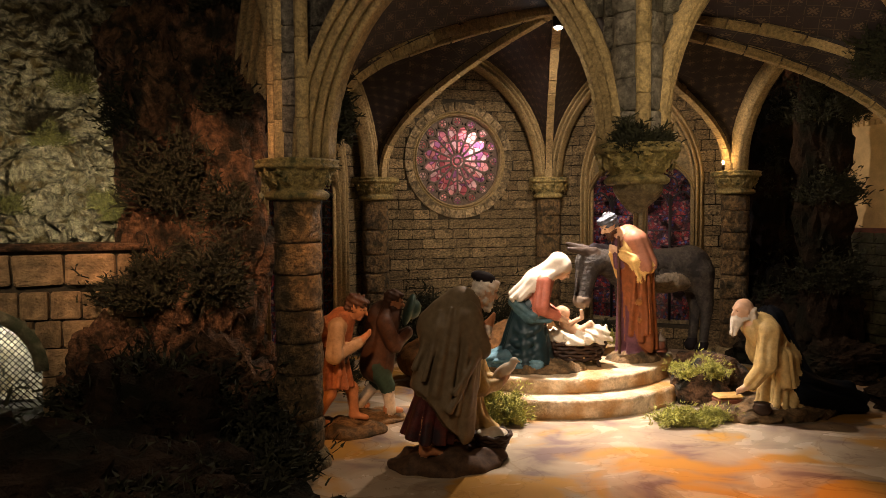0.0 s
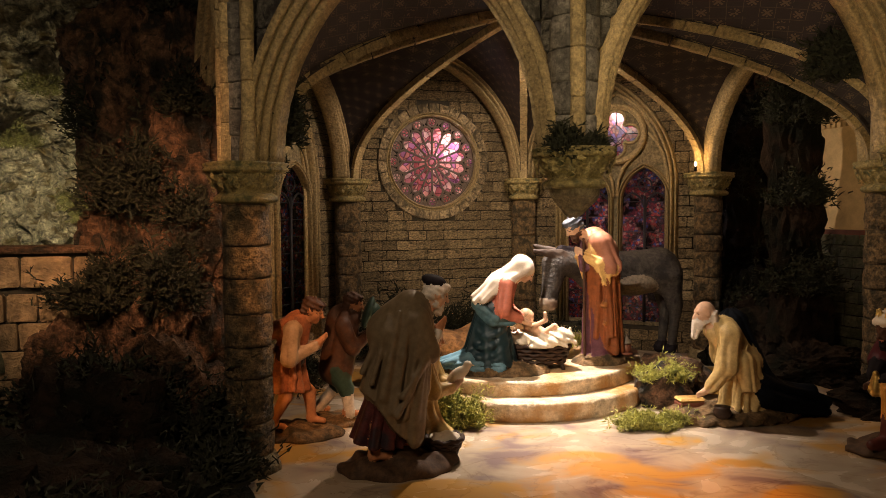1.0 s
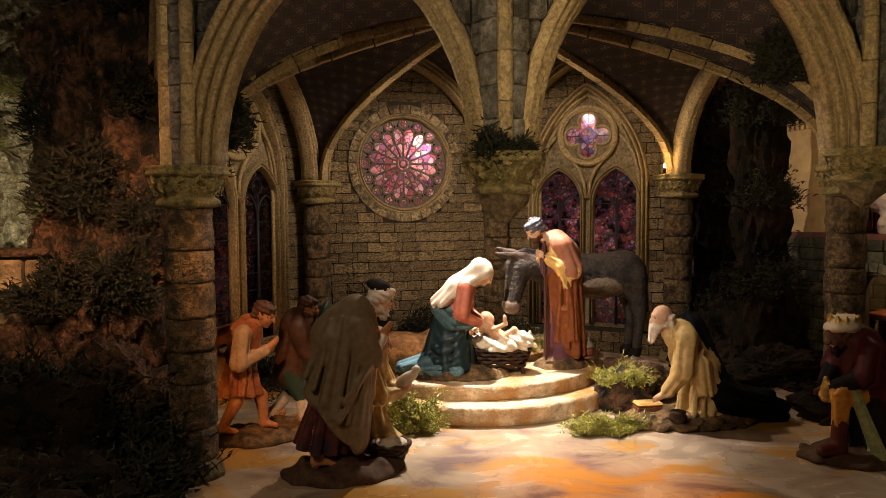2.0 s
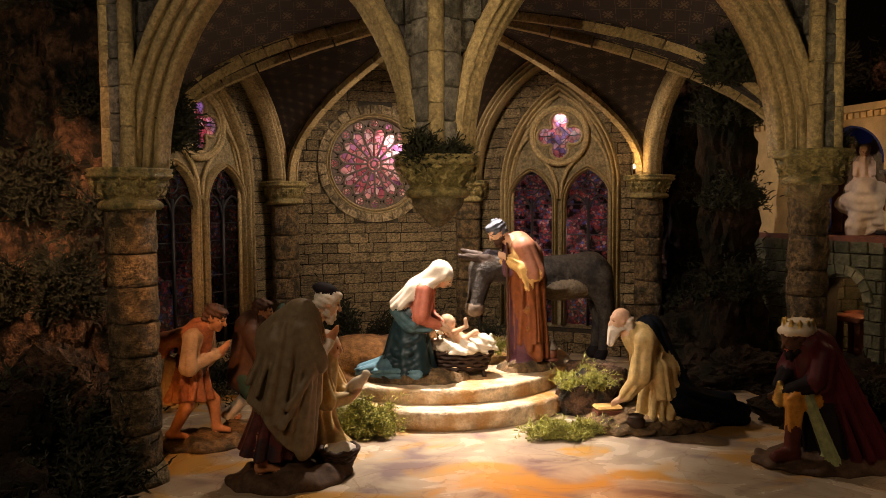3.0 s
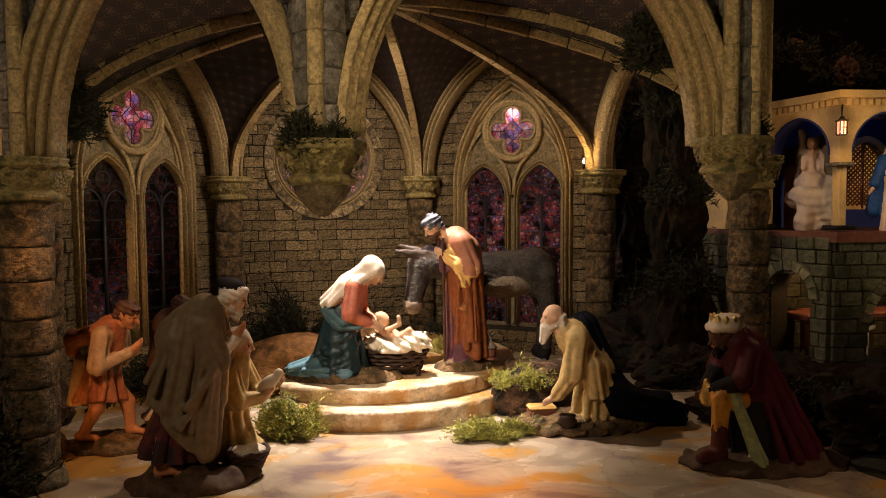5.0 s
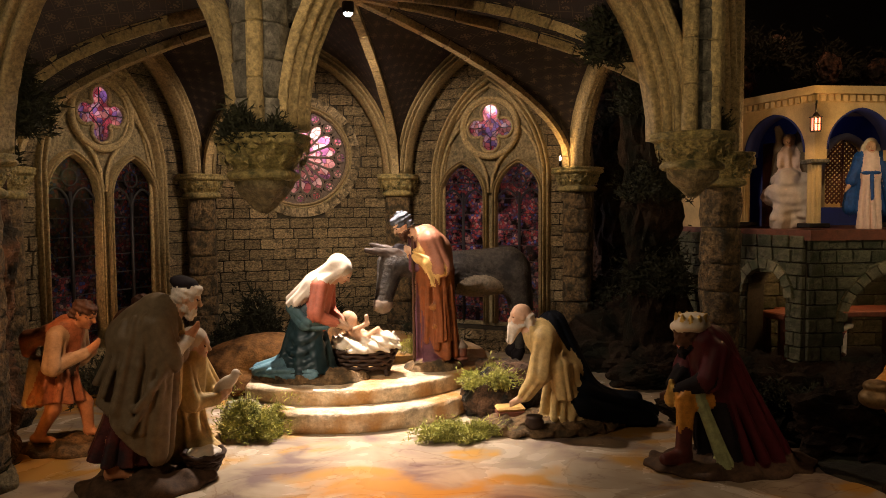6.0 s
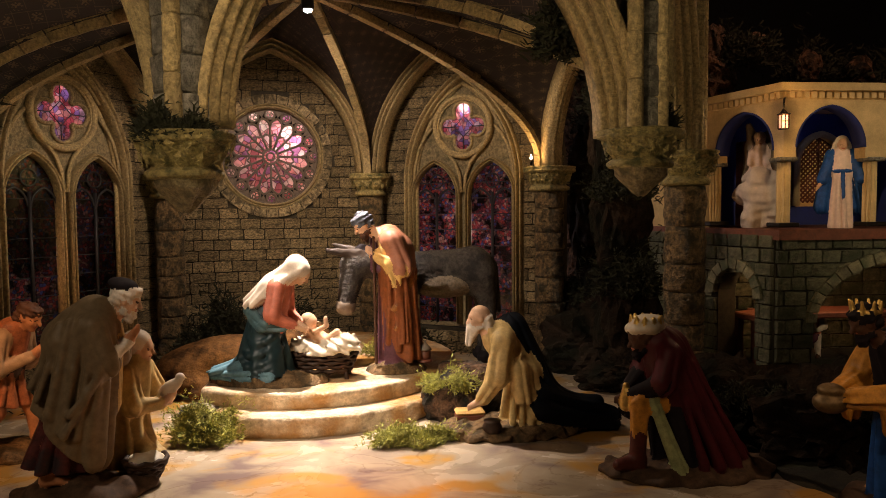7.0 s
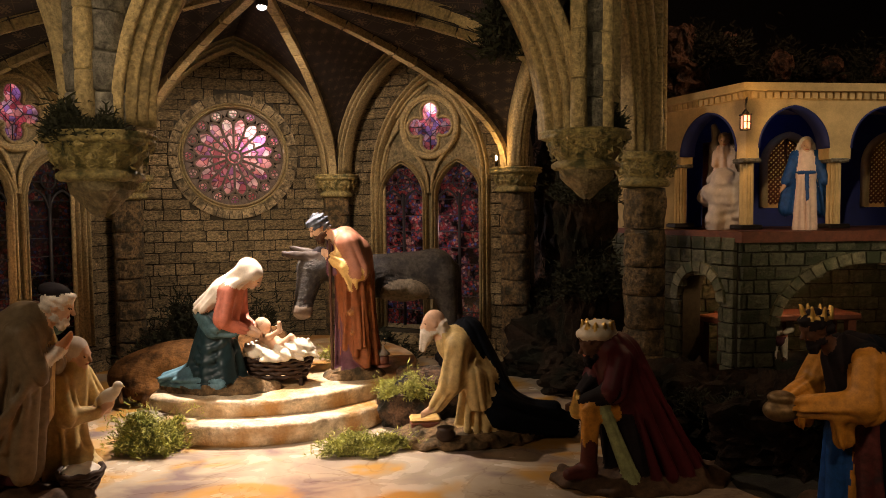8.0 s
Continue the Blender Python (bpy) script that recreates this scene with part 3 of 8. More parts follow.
def column(key, broken):
    x, y, zt = COLS[key]
    text = "broken stone capital hanging from the vault, mossy" if broken else "weathered brown stone column with a carved capital"
    c = root("hanging_capital" if broken else "column", text, "column", (x, y, 0), math.degrees(math.atan2(CENTRE.y - y, CENTRE.x - x)), "chapel columns")
    capital(c, zt, *((0.88, 0.80) if broken else (1.0, 1.0)))
    if broken:
        n, verts, faces = 20, [], []
        rings = [(0.036, zt - 0.050), (0.034, zt - 0.060), (0.027, zt - 0.068), (0.018, zt - 0.076), (0.011, zt - 0.084), (0.004, zt - 0.089)]
        for r, z in rings:
            for i in range(n):
                a = 2 * math.pi * i / n
                f = 1 + 0.28 * noise.noise(Vector((math.cos(a) * 1.5, math.sin(a) * 1.5, z * 30 + x * 9)))
                verts.append((r * f * math.cos(a), r * f * math.sin(a), z + 0.006 * noise.noise(Vector((math.cos(a) * 2, math.sin(a) * 2, 4)))))
        for j in range(len(rings) - 1):
            for i in range(n):
                faces.append((j * n + i, (j + 1) * n + i, (j + 1) * n + (i + 1) % n, j * n + (i + 1) % n))
        faces.append(tuple((len(rings) - 1) * n + i for i in range(n)))
        solid("broken_stump", verts, faces, STONE, c)
        return c
    z, i, top = 0.03, 0, zt - 0.066
    rng = random.Random(ord(key))
    while z < top - 0.01:
        hgt = min(rng.uniform(0.045, 0.075), top - z)
        if top - z - hgt < 0.03:
            hgt = top - z
        shaft_block(c, z, z + hgt, ord(key) + i)
        z, i = z + hgt, i + 1
    lathe("base", [(0.046, 0.0), (0.046, 0.012), (0.043, 0.014), (0.044, 0.020), (0.042, 0.025), (0.039, 0.030)], STONE, c, "moulded stone base", 24, 0, 0.3)
    return c


for key in RING:
    column(key, key in "PR")

# ---- bays: arches between neighbouring columns, and the vault over them ----
WALLED = {"AB": "window", "BC": "rose", "CD": "window"}
APEX = {}


def bay(a, b):
    pa, pb = COLS[a], COLS[b]
    zs = (pa[2] + pb[2]) / 2
    pl = Plane2(pa[:2], pb[:2])
    half = pl.half - (0.020 if a + b in WALLED or a + b == 'DE' else 0.030)
    rise = 0.365 if a + b in WALLED else 0.335
    r = (half * half + rise * rise) / (2 * half)
    APEX[a + b] = pl.at(0, zs + rise + 0.01)
    return pl, zs, half, r, rise


def rib_line(key, n=26):
    x, y, zt = COLS[key]
    foot = Vector((x, y, zt)) + (CENTRE - Vector((x, y, 0))).normalized() * 0.030
    pts = []
    for i in range(n + 1):
        s = i / n
        u = s * s * (1 - 0.0 * s)
        pts.append(Vector((foot.x + (KEY.x - foot.x) * u, foot.y + (KEY.y - foot.y) * u, zt + (KEY.z - zt) * s ** 0.94)))
    return pts


BAYS = {}
for i in range(8):
    a, b = RING[i], RING[(i + 1) % 8]
    BAYS[a + b] = bay(a, b)

def splayed_profile(rolls=4):
    """Rolls and hollows on the slant between an arch's outer face and its soffit."""
    a, b = Vector((0.016, 0.030)), Vector((-0.024, -0.020))
    nrm = Vector((-(b - a).y, (b - a).x)).normalized()
    if nrm.x > 0:
        nrm = -nrm
    pts = [(0.016, -0.034), (0.016, 0.030)]
    for k in range(1, rolls * 8):
        u = k / (rolls * 8)
        q = a.lerp(b, u) - nrm * 0.007 + nrm * (0.0175 if 1 < u * rolls < rolls - 1 else 0.0145) * abs(math.sin(math.pi * u * rolls)) ** 0.5
        pts.append((q.x, q.y))
    return pts + [(-0.024, -0.022), (-0.024, -0.034)]


FRONT = splayed_profile()
for k, (pl, zs, half, r, rise) in BAYS.items():
    line = [pl.at(u, z) for u, z in arch_curve(half, r, zs, 26)]
    open_bay = k not in WALLED
    # the rolls of an open arch face outwards; those of a wall arch face the room
    prof = [(p, -q) for p, q in FRONT][::-1] if open_bay else moulding(0.040, 0.044, 3)
    ob = sweep("pointed_arch", line, pl.w, prof, RIBSTONE, wear=0.0012)
    tagged(ob, "moulded ochre stone arch with rounded rolls", "arch", "chapel arches", "")

# vault webs: one curved sheet
verts, faces, uvs = [], [], []
S, T = 26, 10
for k, (pl, zs, half, r, rise) in BAYS.items():
    curve = arch_curve(half + 0.012, r + 0.012, zs, S)
    for side, key in ((0, k[0]), (1, k[1])):
        rib = rib_line(key, S)
        limb = curve[:S + 1] if side == 0 else curve[::-1][:S + 1]
        base = len(verts)
        for i in range(S + 1):
            w = pl.at(limb[i][0], limb[i][1])
            w.z = min(w.z, zs + rise + 0.02)
            for j in range(T + 1):
                t = j / T
                p = w.lerp(rib[i], t)
                p.z += 0.022 * math.sin(math.pi * t) * (i / S)
                verts.append(p)
                uvs.append((i / S * 0.75, t * 0.42 * (i / S) + (0.5 if side else 0)))
        for i in range(S):
            for j in range(T):
                q = base + i * (T + 1) + j
                f = (q, q + 1, q + T + 2, q + T + 1)
                faces.append(f if side == 0 else f[::-1])
web = solid("ceiling_vault", verts, faces, WEB, smooth=True)
lay = web.data.uv_layers.new(name="UVMap")
loops = np.empty(len(web.data.loops), dtype=np.int32)
web.data.loops.foreach_get("vertex_index", loops)
lay.data.foreach_set("uv", np.array(uvs, dtype=np.float32)[loops].ravel())
mod = web.modifiers.new("thick", "SOLIDIFY")
mod.thickness, mod.offset = 0.012, 1 if web.data.polygons[0].normal.z > 0 else -1
tagged(web, "dark maroon vault painted with small gilt crosses", "ceiling", kind="structure")

# ribs of single stones, from each capital to the crown
for key in RING:
    pts = rib_line(key, 64)
    x, y, zt = COLS[key]
    side = Vector((0, 0, 1)).cross(CENTRE - Vector((x, y, 0))).normalized()
    thing = root("vault_rib", "ochre stone vault rib built of short blocks", "rib", (x, y, zt), 0, "vault ribs")
    prof = [(-0.013, -0.003), (-0.012, -0.007), (-0.006, -0.0095), (0.0, -0.0105), (0.010, -0.0105), (0.010, 0.0105), (0.0, 0.0105), (-0.006, 0.0095), (-0.012, 0.007), (-0.013, 0.003)]
    inv = Vector((x, y, zt))
    rng, i = random.Random(ord(key) * 3), 0
    while i < 64:
        j = min(64, i + rng.choice((4, 5, 6)))
        g = 0.96
        seg = [p - inv for p in pts[i:j + 1]]
        seg[-1] = seg[-2].lerp(seg[-1], 0.75)
        k = rng.uniform(0.94, 1.06)
        sweep("voussoir", seg, side, [(a * k, b * k) for a, b in prof], RIBSTONE, thing, smooth=False, wear=0.0012)
        i = j

boss = lathe("keystone", [(0.0, 0.0), (0.03, 0.0), (0.034, 0.008), (0.03, 0.02), (0.018, 0.028), (0.0, 0.03)][::1], RIBSTONE, None, n=20)
boss.matrix_world = pose(KEY.x, KEY.y, KEY.z - 0.018)
tagged(boss, "round stone keystone where the vault ribs meet", "keystone")
spot = root("spotlight", "small lit white spotlight under the keystone", "lamp", (KEY.x, KEY.y, KEY.z - 0.045))
lathe("housing", [(0.011, 0.004), (0.013, 0.008), (0.013, 0.03), (0.008, 0.034)], IRON, spot)
lathe("bulb", [(0.002, -0.003), (0.007, -0.001), (0.010, 0.003), (0.010, 0.007)], BULB, spot)

glim = root("capital_lamp", "tiny bare bulb burning on a capital", "lamp", (0.778, 2.205, 0.534))
lathe("socket", [(0.004, 0.0), (0.004, 0.012), (0.003, 0.014)], IRON, glim, n=10)
lathe("bulb", [(0.001, 0.014), (0.0028, 0.017), (0.003, 0.021), (0.002, 0.025), (0.0006, 0.027)], glowing("amber_bulb", (1.0, 0.72, 0.38), 25.0), glim, n=12)

# ---- outer faces of the open front bays: dressed grey blocks over the arches ----
GREYS = unit_bricks("stone_block", GREYBLOCK)
ASHLAR = unit_bricks("brick", BRICK)
for num, k in enumerate(("PL", "RP", "ER", "LA")):
    a, b = k if k in BAYS else k[::-1]
    pl0, zs, half, r, rise = BAYS[k]
    pl = Plane2(COLS[k[1]][:2], COLS[k[0]][:2])

    def spans(z, pl=pl, zs=zs, half=half, r=r):
        full = [(-pl.half, pl.half)]
        h = arch_u(z, zs, half + 0.012, r + 0.012)
        return cut(full, -h, h) if h > 0 else full

    wall = backing("wall_front_%d" % (num + 1), pl, spans, zs, 1.03, 0.03, MORTAR, None, 0.01)
    tagged(wall, "grey dressed stone wall above a pointed arch", "wall", kind="structure")
    lay_bricks("stone_block", pl, GREYS, spans, zs, 1.03, 0.05, 0.042, wall, 0.012, 0.003, num)

# piers of dressed grey blocks above the front capitals
for key in "LPRE":
    x, y, zt = COLS[key]
    pier = root("corner_pier", "grey dressed stone pier between two arches", "pier", (x, y, zt), math.degrees(math.atan2(CENTRE.y - y, CENTRE.x - x)), "corner piers")
    for i, z0 in enumerate(np.arange(0, 0.5, 0.042)):
        r = 0.034 + 0.0010 * math.sin(i * 5.3 + x * 9)
        lathe("block", [(r * 0.96, z0), (r, z0 + 0.002), (r, z0 + 0.038), (r * 0.96, z0 + 0.0405)], GREYSLAB, pier, n=8).rotation_euler = (0, 0, radians(22.5 * (i % 2)))

# slender shafts rising from the front capitals
for key in "LPRE":
    x, y, zt = COLS[key]
    d = (Vector((x, y, 0)) - CENTRE).normalized()
    t = Vector((-d.y, d.x, 0))
    for off, rad in ((-0.042, 0.011), (0.0, 0.010), (0.042, 0.011)) if key in "LRE" else ((0.0, 0.010),):
        p = Vector((x, y, 0)) + d * (0.030 - abs(off) * 0.35) + t * off
        thing = root("wall_shaft", "slender ochre stone shaft rising from a capital", "shaft", (p.x, p.y, zt), 0, "wall shafts")
        for z0 in np.arange(0, 0.5, 0.0625):
            lathe("shaft_stone", [(rad * 0.93, z0), (rad, z0 + 0.002), (rad, z0 + 0.0595), (rad * 0.93, z0 + 0.0615)], RIBSTONE, thing, n=12)

# ---- walls with windows ----
WP = {k: Plane2(COLS[k[0]][:2], COLS[k[1]][:2], 0.058) for k in WALLED}
WP["AB"].o = WP["AB"].o + WP["AB"].u * 0.016
names = {"AB": "wall_west_apse", "BC": "wall_north_apse", "CD": "wall_east_apse"}


def lancet_spans(u, z, c, half, foot, zs, r):
    h = arch_u(z, zs, half, r) if z >= foot else 0
    return (c - h, c + h) if h > 0 else None


ROSE_Z, ROSE_R = 0.580, 0.146
WIN = dict(half=0.178, foot=0.075, zs=0.500, r=0.365)
LAN = dict(c=0.088, half=0.074, foot=0.085, zs=0.455, r=0.115)
QZ, QR = 0.660, 0.086

for k, kind_ in WALLED.items():
    pl = WP[k]
    _, zs, half, r, rise = BAYS[k]

    def spans(z, pl=pl, zs=zs, half=half, r=r, kind_=kind_):
        h = arch_u(z, zs, half + 0.045, r + 0.045)
        out = [(-h, h)] if h > 0 else []
        if kind_ == "rose":
            q = (ROSE_R + 0.004) ** 2 - (z - ROSE_Z) ** 2
            if q > 0:
                out = cut(out, -math.sqrt(q), math.sqrt(q))
        else:
            h2 = arch_u(z, WIN["zs"], WIN["half"], WIN["r"]) if z > WIN["foot"] else 0
            if h2 > 0:
                out = cut(out, -h2, h2)
        return out

    def brick_spans(z, spans=spans, kind_=kind_):
        out = spans(z)
        if kind_ == "rose":
            q = (ROSE_R + 0.034) ** 2 - (z - ROSE_Z) ** 2
            if q > 0:
                out = cut(out, -math.sqrt(q), math.sqrt(q))
        return out

    wall = backing(names[k], pl, spans, 0.0, 0.93, 0.030, MORTAR, None)
    tagged(wall, "weathered ashlar wall of small uneven blocks", "wall", kind="structure")
    lay_bricks("brick", pl, ASHLAR, brick_spans, 0.0, 0.93, 0.058, 0.031, wall, 0.010, 0.0028, len(k) + ord(k[0]))
    if kind_ == "rose":
        # a ring of wedge stones round the rose
        n = 30
        for i in range(n):
            a0, a1 = 2 * math.pi * (i + 0.04) / n, 2 * math.pi * (i + 0.96) / n
            vs = []
            for w in (-0.004, 0.013):
                for rr, aa in ((ROSE_R + 0.006, a0), (ROSE_R + 0.034, a0), (ROSE_R + 0.034, a1), (ROSE_R + 0.006, a1)):
                    ins = 0.0 if w < 0 else 0.0015
                    rr = rr + (ins if rr < ROSE_R + 0.02 else -ins)
                    vs.append(pl.at(rr * math.cos(aa), ROSE_Z + rr * math.sin(aa), w + 0.0015 * math.sin(i * 7.3)))
            solid("wedge_stone", vs, [(4, 5, 6, 7), (0, 1, 5, 4), (1, 2, 6, 5), (2, 3, 7, 6), (3, 0, 4, 7)], WEDGE, wall)
        sweep("rose_surround", [pl.at(u, z, 0.004) for u, z in circle((0, ROSE_Z), ROSE_R, 64)], pl.w, moulding(0.016, 0.022, 2), RIBSTONE, wall, closed=True)


def ribbon(name, pl, pts, w, rad, material_, parent, closed=False, deep=1.0):
    return sweep(name, [pl.at(u, z, w) for u, z in pts], pl.w, round_profile(rad, 8, deep), material_, parent, closed=closed)


def plate(name, pl, pts, w, material_, parent):
    """A flat glass piece with a given outline, two faces thick."""
    n = len(pts)
    vs = [pl.at(u, z, w) for u, z in pts]
    ob = solid(name, vs, [tuple(range(n))], material_, parent)
    return ob


def rose_window(pl):
    win = root("window_1", "round rose window of pink stained glass with dark tracery", "window", (0, 0, 0), 0, kind="structure")
    c = (0.0, ROSE_Z)

    def pol(r, deg):
        return (1.14 * r * math.cos(radians(deg)), ROSE_Z + 1.14 * r * math.sin(radians(deg)))

    w = -0.010
    ribbon("tracery_ring", pl, circle(c, 0.141, 64), w, 0.006, ROSEWOOD, win, True)
    ribbon("tracery_ring", pl, circle(c, 0.0217, 24), w, 0.0036, ROSEWOOD, win, True)
    ribbon("tracery_ring", pl, circle(c, 0.0114, 16), w, 0.003, ROSEWOOD, win, True)
    n = 16
    for i in range(n):
        a = 360 * i / n
        step = 360 / n
        ribbon("spoke", pl, [pol(0.019, a), pol(0.05, a), pol(0.082, a)], w, 0.0034, ROSEWOOD, win)
        # petal heads: pointed arcs between neighbouring spokes
        head = [pol(0.078, a), pol(0.088, a + 0.10 * step), pol(0.095, a + 0.3 * step), pol(0.099, a + 0.5 * step), pol(0.095, a + 0.7 * step), pol(0.088, a + 0.9 * step), pol(0.078, a + step)]
        ribbon("petal_head", pl, head, w, 0.0036, ROSEWOOD, win)
        m_ = pol(0.108, a)
        ribbon("roundel", pl, circle(m_, 0.0145, 20), w, 0.0032, ROSEWOOD, win, True)
        for q in range(3):
            ribbon("foil", pl, circle((m_[0] + 0.006 * math.cos(radians(a + 120 * q)), m_[1] + 0.006 * math.sin(radians(a + 120 * q))), 0.0056, 10), w, 0.0015, ROSEWOOD, win, True)
        ribbon("small_arc", pl, [pol(0.052, a), pol(0.060, a + 0.5 * step), pol(0.052, a + step)], w, 0.0028, ROSEWOOD, win)
        g0 = [pol(0.021, a), pol(0.052, a), pol(0.060, a + 0.5 * step), pol(0.052, a + step), pol(0.021, a + step)]
        plate("pane", pl, g0, w - 0.003, ROSEGLASS, win)
        plate("pane", pl, [pol(0.052, a), *head, pol(0.052, a + step), pol(0.060, a + 0.5 * step)], w - 0.003, ROSEGLASS, win)
        plate("pane", pl, circle(m_, 0.0145, 16), w - 0.003, ROSEGLASS, win)
        # the dark spandrel plates between roundels and rim
        pts = [pol(0.126, a + step * 0.18), pol(0.126, a + step * 0.5), pol(0.126, a + step * 0.82), pol(0.112, a + step * 0.66), pol(0.101, a + step * 0.5), pol(0.112, a + step * 0.34)]
        plate("spandrel", pl, pts, w - 0.002, ROSEWOOD, win)
    plate("pane", pl, circle(c, 0.0217, 16), w - 0.003, ROSEGLASS, win)
    return win


def quatrefoil(r, c, n=10):
    """Outline of four overlapping lobes."""
    pts = []
    for q in range(4):
        cx, cz = c[0] + r * 0.58 * math.cos(math.pi / 2 * q), c[1] + r * 0.58 * math.sin(math.pi / 2 * q)
        for i in range(n + 1):
            a = math.pi / 2 * q + radians(-122 + 244 * i / n)
            pts.append((cx + r * 0.38 * math.cos(a), cz + r * 0.38 * math.sin(a)))
    return pts


def lancet_window(pl, name):
    win = root(name, "twin lancet window with quatrefoil and dark stained glass", "window", kind="structure")
    outer = arch_curve(WIN["half"] - 0.004, WIN["r"] - 0.004, WIN["zs"], 20, WIN["foot"])
    prof = moulding(0.026, 0.040, 2)
    sweep("window_frame", [pl.at(u, z, 0.002) for u, z in outer], pl.w, prof, RIBSTONE, win, wear=0.0006)
    lo = arch_curve(WIN["half"] - 0.026, WIN["r"] - 0.020, WIN["zs"], 20, WIN["foot"])
    ribbon("inner_roll", pl, lo, -0.008, 0.006, RIBSTONE, win)
    ribbon("quatrefoil_ring", pl, circle((0, QZ), QR, 40), 0.0, 0.0075, RIBSTONE, win, True, 1.4)
    ribbon("quatrefoil_ring", pl, circle((0, QZ), QR * 0.91, 40), -0.002, 0.0036, RIBSTONE, win, True, 1.3)
    ribbon("quatrefoil", pl, quatrefoil(QR * 0.86, (0, QZ)), -0.004, 0.0048, RIBSTONE, win, True, 1.4)
    # spandrel stone between the ring and the foils, and round the lancet heads
    ring, foil = circle((0, QZ), QR, 44), quatrefoil(QR * 0.86, (0, QZ))
    vs = [pl.at(u, z, -0.006) for u, z in ring] + [pl.at(u, z, -0.006) for u, z in foil]
    fs = []
    for i in range(44):
        def near(j):
            ang = math.atan2(ring[j % 44][1] - QZ, ring[j % 44][0])
            return min(range(len(foil)), key=lambda q: abs((math.atan2(foil[q][1] - QZ, foil[q][0]) - ang + math.pi) % (2 * math.pi) - math.pi))
        p, q = near(i), near(i + 1)
        fs.append((i, (i + 1) % 44, 44 + q, 44 + p) if p != q else (i, (i + 1) % 44, 44 + p))
    solid("foil_spandrel", vs, fs, STONE, win)
    plate("pane", pl, foil, -0.012, QUATGLASS, win)

    def fill(z):
        h = arch_u(z, WIN["zs"], WIN["half"] - 0.004, WIN["r"] - 0.004) if z > WIN["foot"] else 0
        out = [(-h, h)] if h > 0 else []
        q = QR ** 2 - (z - QZ) ** 2
        if q > 0:
            out = cut(out, -math.sqrt(q), math.sqrt(q))
        for s in (-1, 1):
            hl = arch_u(z, LAN["zs"], LAN["half"], LAN["r"]) if z > LAN["foot"] else 0
            if hl > 0:
                out = cut(out, LAN["c"] * s - hl, LAN["c"] * s + hl)
        return out

    backing("tracery_stone", Plane2.moved(pl, -0.010), fill, WIN["foot"], 0.84, 0.012, STONE, win, 0.004)
    # raised rolls that run from the lancets up beside the ring
    for s in (-1, 1):
        ribbon("tracery_roll", pl, [(s * u, z) for u, z in ((0.158, 0.49), (0.154, 0.545), (0.140, 0.60), (0.120, 0.635), (0.098, 0.66))], 0.0, 0.0048, RIBSTONE, win)
        ribbon("tracery_roll", pl, [(s * u, z) for u, z in ((0.004, 0.47), (0.010, 0.52), (0.024, 0.556), (0.048, 0.585))], 0.0, 0.0050, RIBSTONE, win)
        ribbon("tracery_roll", pl, [(s * u, z) for u, z in ((0.104, 0.69), (0.072, 0.735), (0.034, 0.765), (0.0, 0.782))], 0.0, 0.0048, RIBSTONE, win)
    d = QR * 0.34
    diamond = [(d, QZ), (0, QZ + d), (-d, QZ), (0, QZ - d)]
    ribbon("came", pl, diamond, -0.009, 0.0014, LEAD, win, True)
    for u, z in diamond:
        ribbon("came", pl, [(u, z), (u * 2.5, QZ + (z - QZ) * 2.5)], -0.009, 0.0012, LEAD, win)
    for s in (-1, 1):
        c, half = LAN["c"] * s, LAN["half"]
        lan = [(c + u, z) for u, z in arch_curve(half, LAN["r"], LAN["zs"], 16, LAN["foot"])]
        sweep("lancet_frame", [pl.at(u, z, -0.002) for u, z in lan], pl.w, moulding(0.015, 0.026, 2), RIBSTONE, win, wear=0.0005)
        ins = [(c + u, z) for u, z in arch_curve(half - 0.006, LAN["r"] - 0.006, LAN["zs"], 16, LAN["foot"])]
        # panes in two lights, course by course
        z, k = LAN["foot"], 0
        while z < LAN["zs"] + 0.11:
            z1 = z + 0.046
            for q in (-1, 1):
                h0, h1 = arch_u(z, LAN["zs"], half, LAN["r"]), arch_u(z1, LAN["zs"], half, LAN["r"])
                if h0 > 0.004:
                    plate("pane", pl, [(c, z), (c + q * h0, z), (c + q * max(h1, 0.002), z1), (c, z1)], -0.014, DARKGLASS, win)
            if arch_u(z, LAN["zs"], half, LAN["r"]) > 0.01 and k:
                h0 = arch_u(z, LAN["zs"], half, LAN["r"])
                ribbon("came", pl, [(c - h0, z), (c + h0, z)], -0.011, 0.0013, LEAD, win)
            z, k = z1, k + 1
        ribbon("mullion", pl, [(c, LAN["foot"]), (c, LAN["zs"] + 0.015)], -0.009, 0.0045, LEAD, win)
        for q in (-1, 1):
            h = half * 0.5
            ribbon("light_head", pl, [(c + q * h + u, z) for u, z in arch_curve(h - 0.004, h * 1.25, LAN["zs"] - 0.02, 8)], -0.010, 0.0032, LEAD, win)
        ribbon("eyelet", pl, circle((c, LAN["zs"] + 0.048), 0.020, 20), -0.010, 0.0022, LEAD, win, True)
    return win


rose_window(WP["BC"])
lancet_window(WP["AB"], "window_2")
lancet_window(WP["CD"], "window_3")

# small bulbs behind the glass
def behind(k, u, z, w, watts, colour, size=0.01):
    p = WP[k].at(u, z, w)
    lamp("window_bulb", "POINT", p, p + Vector((0, 0, 1)), watts, colour, size)


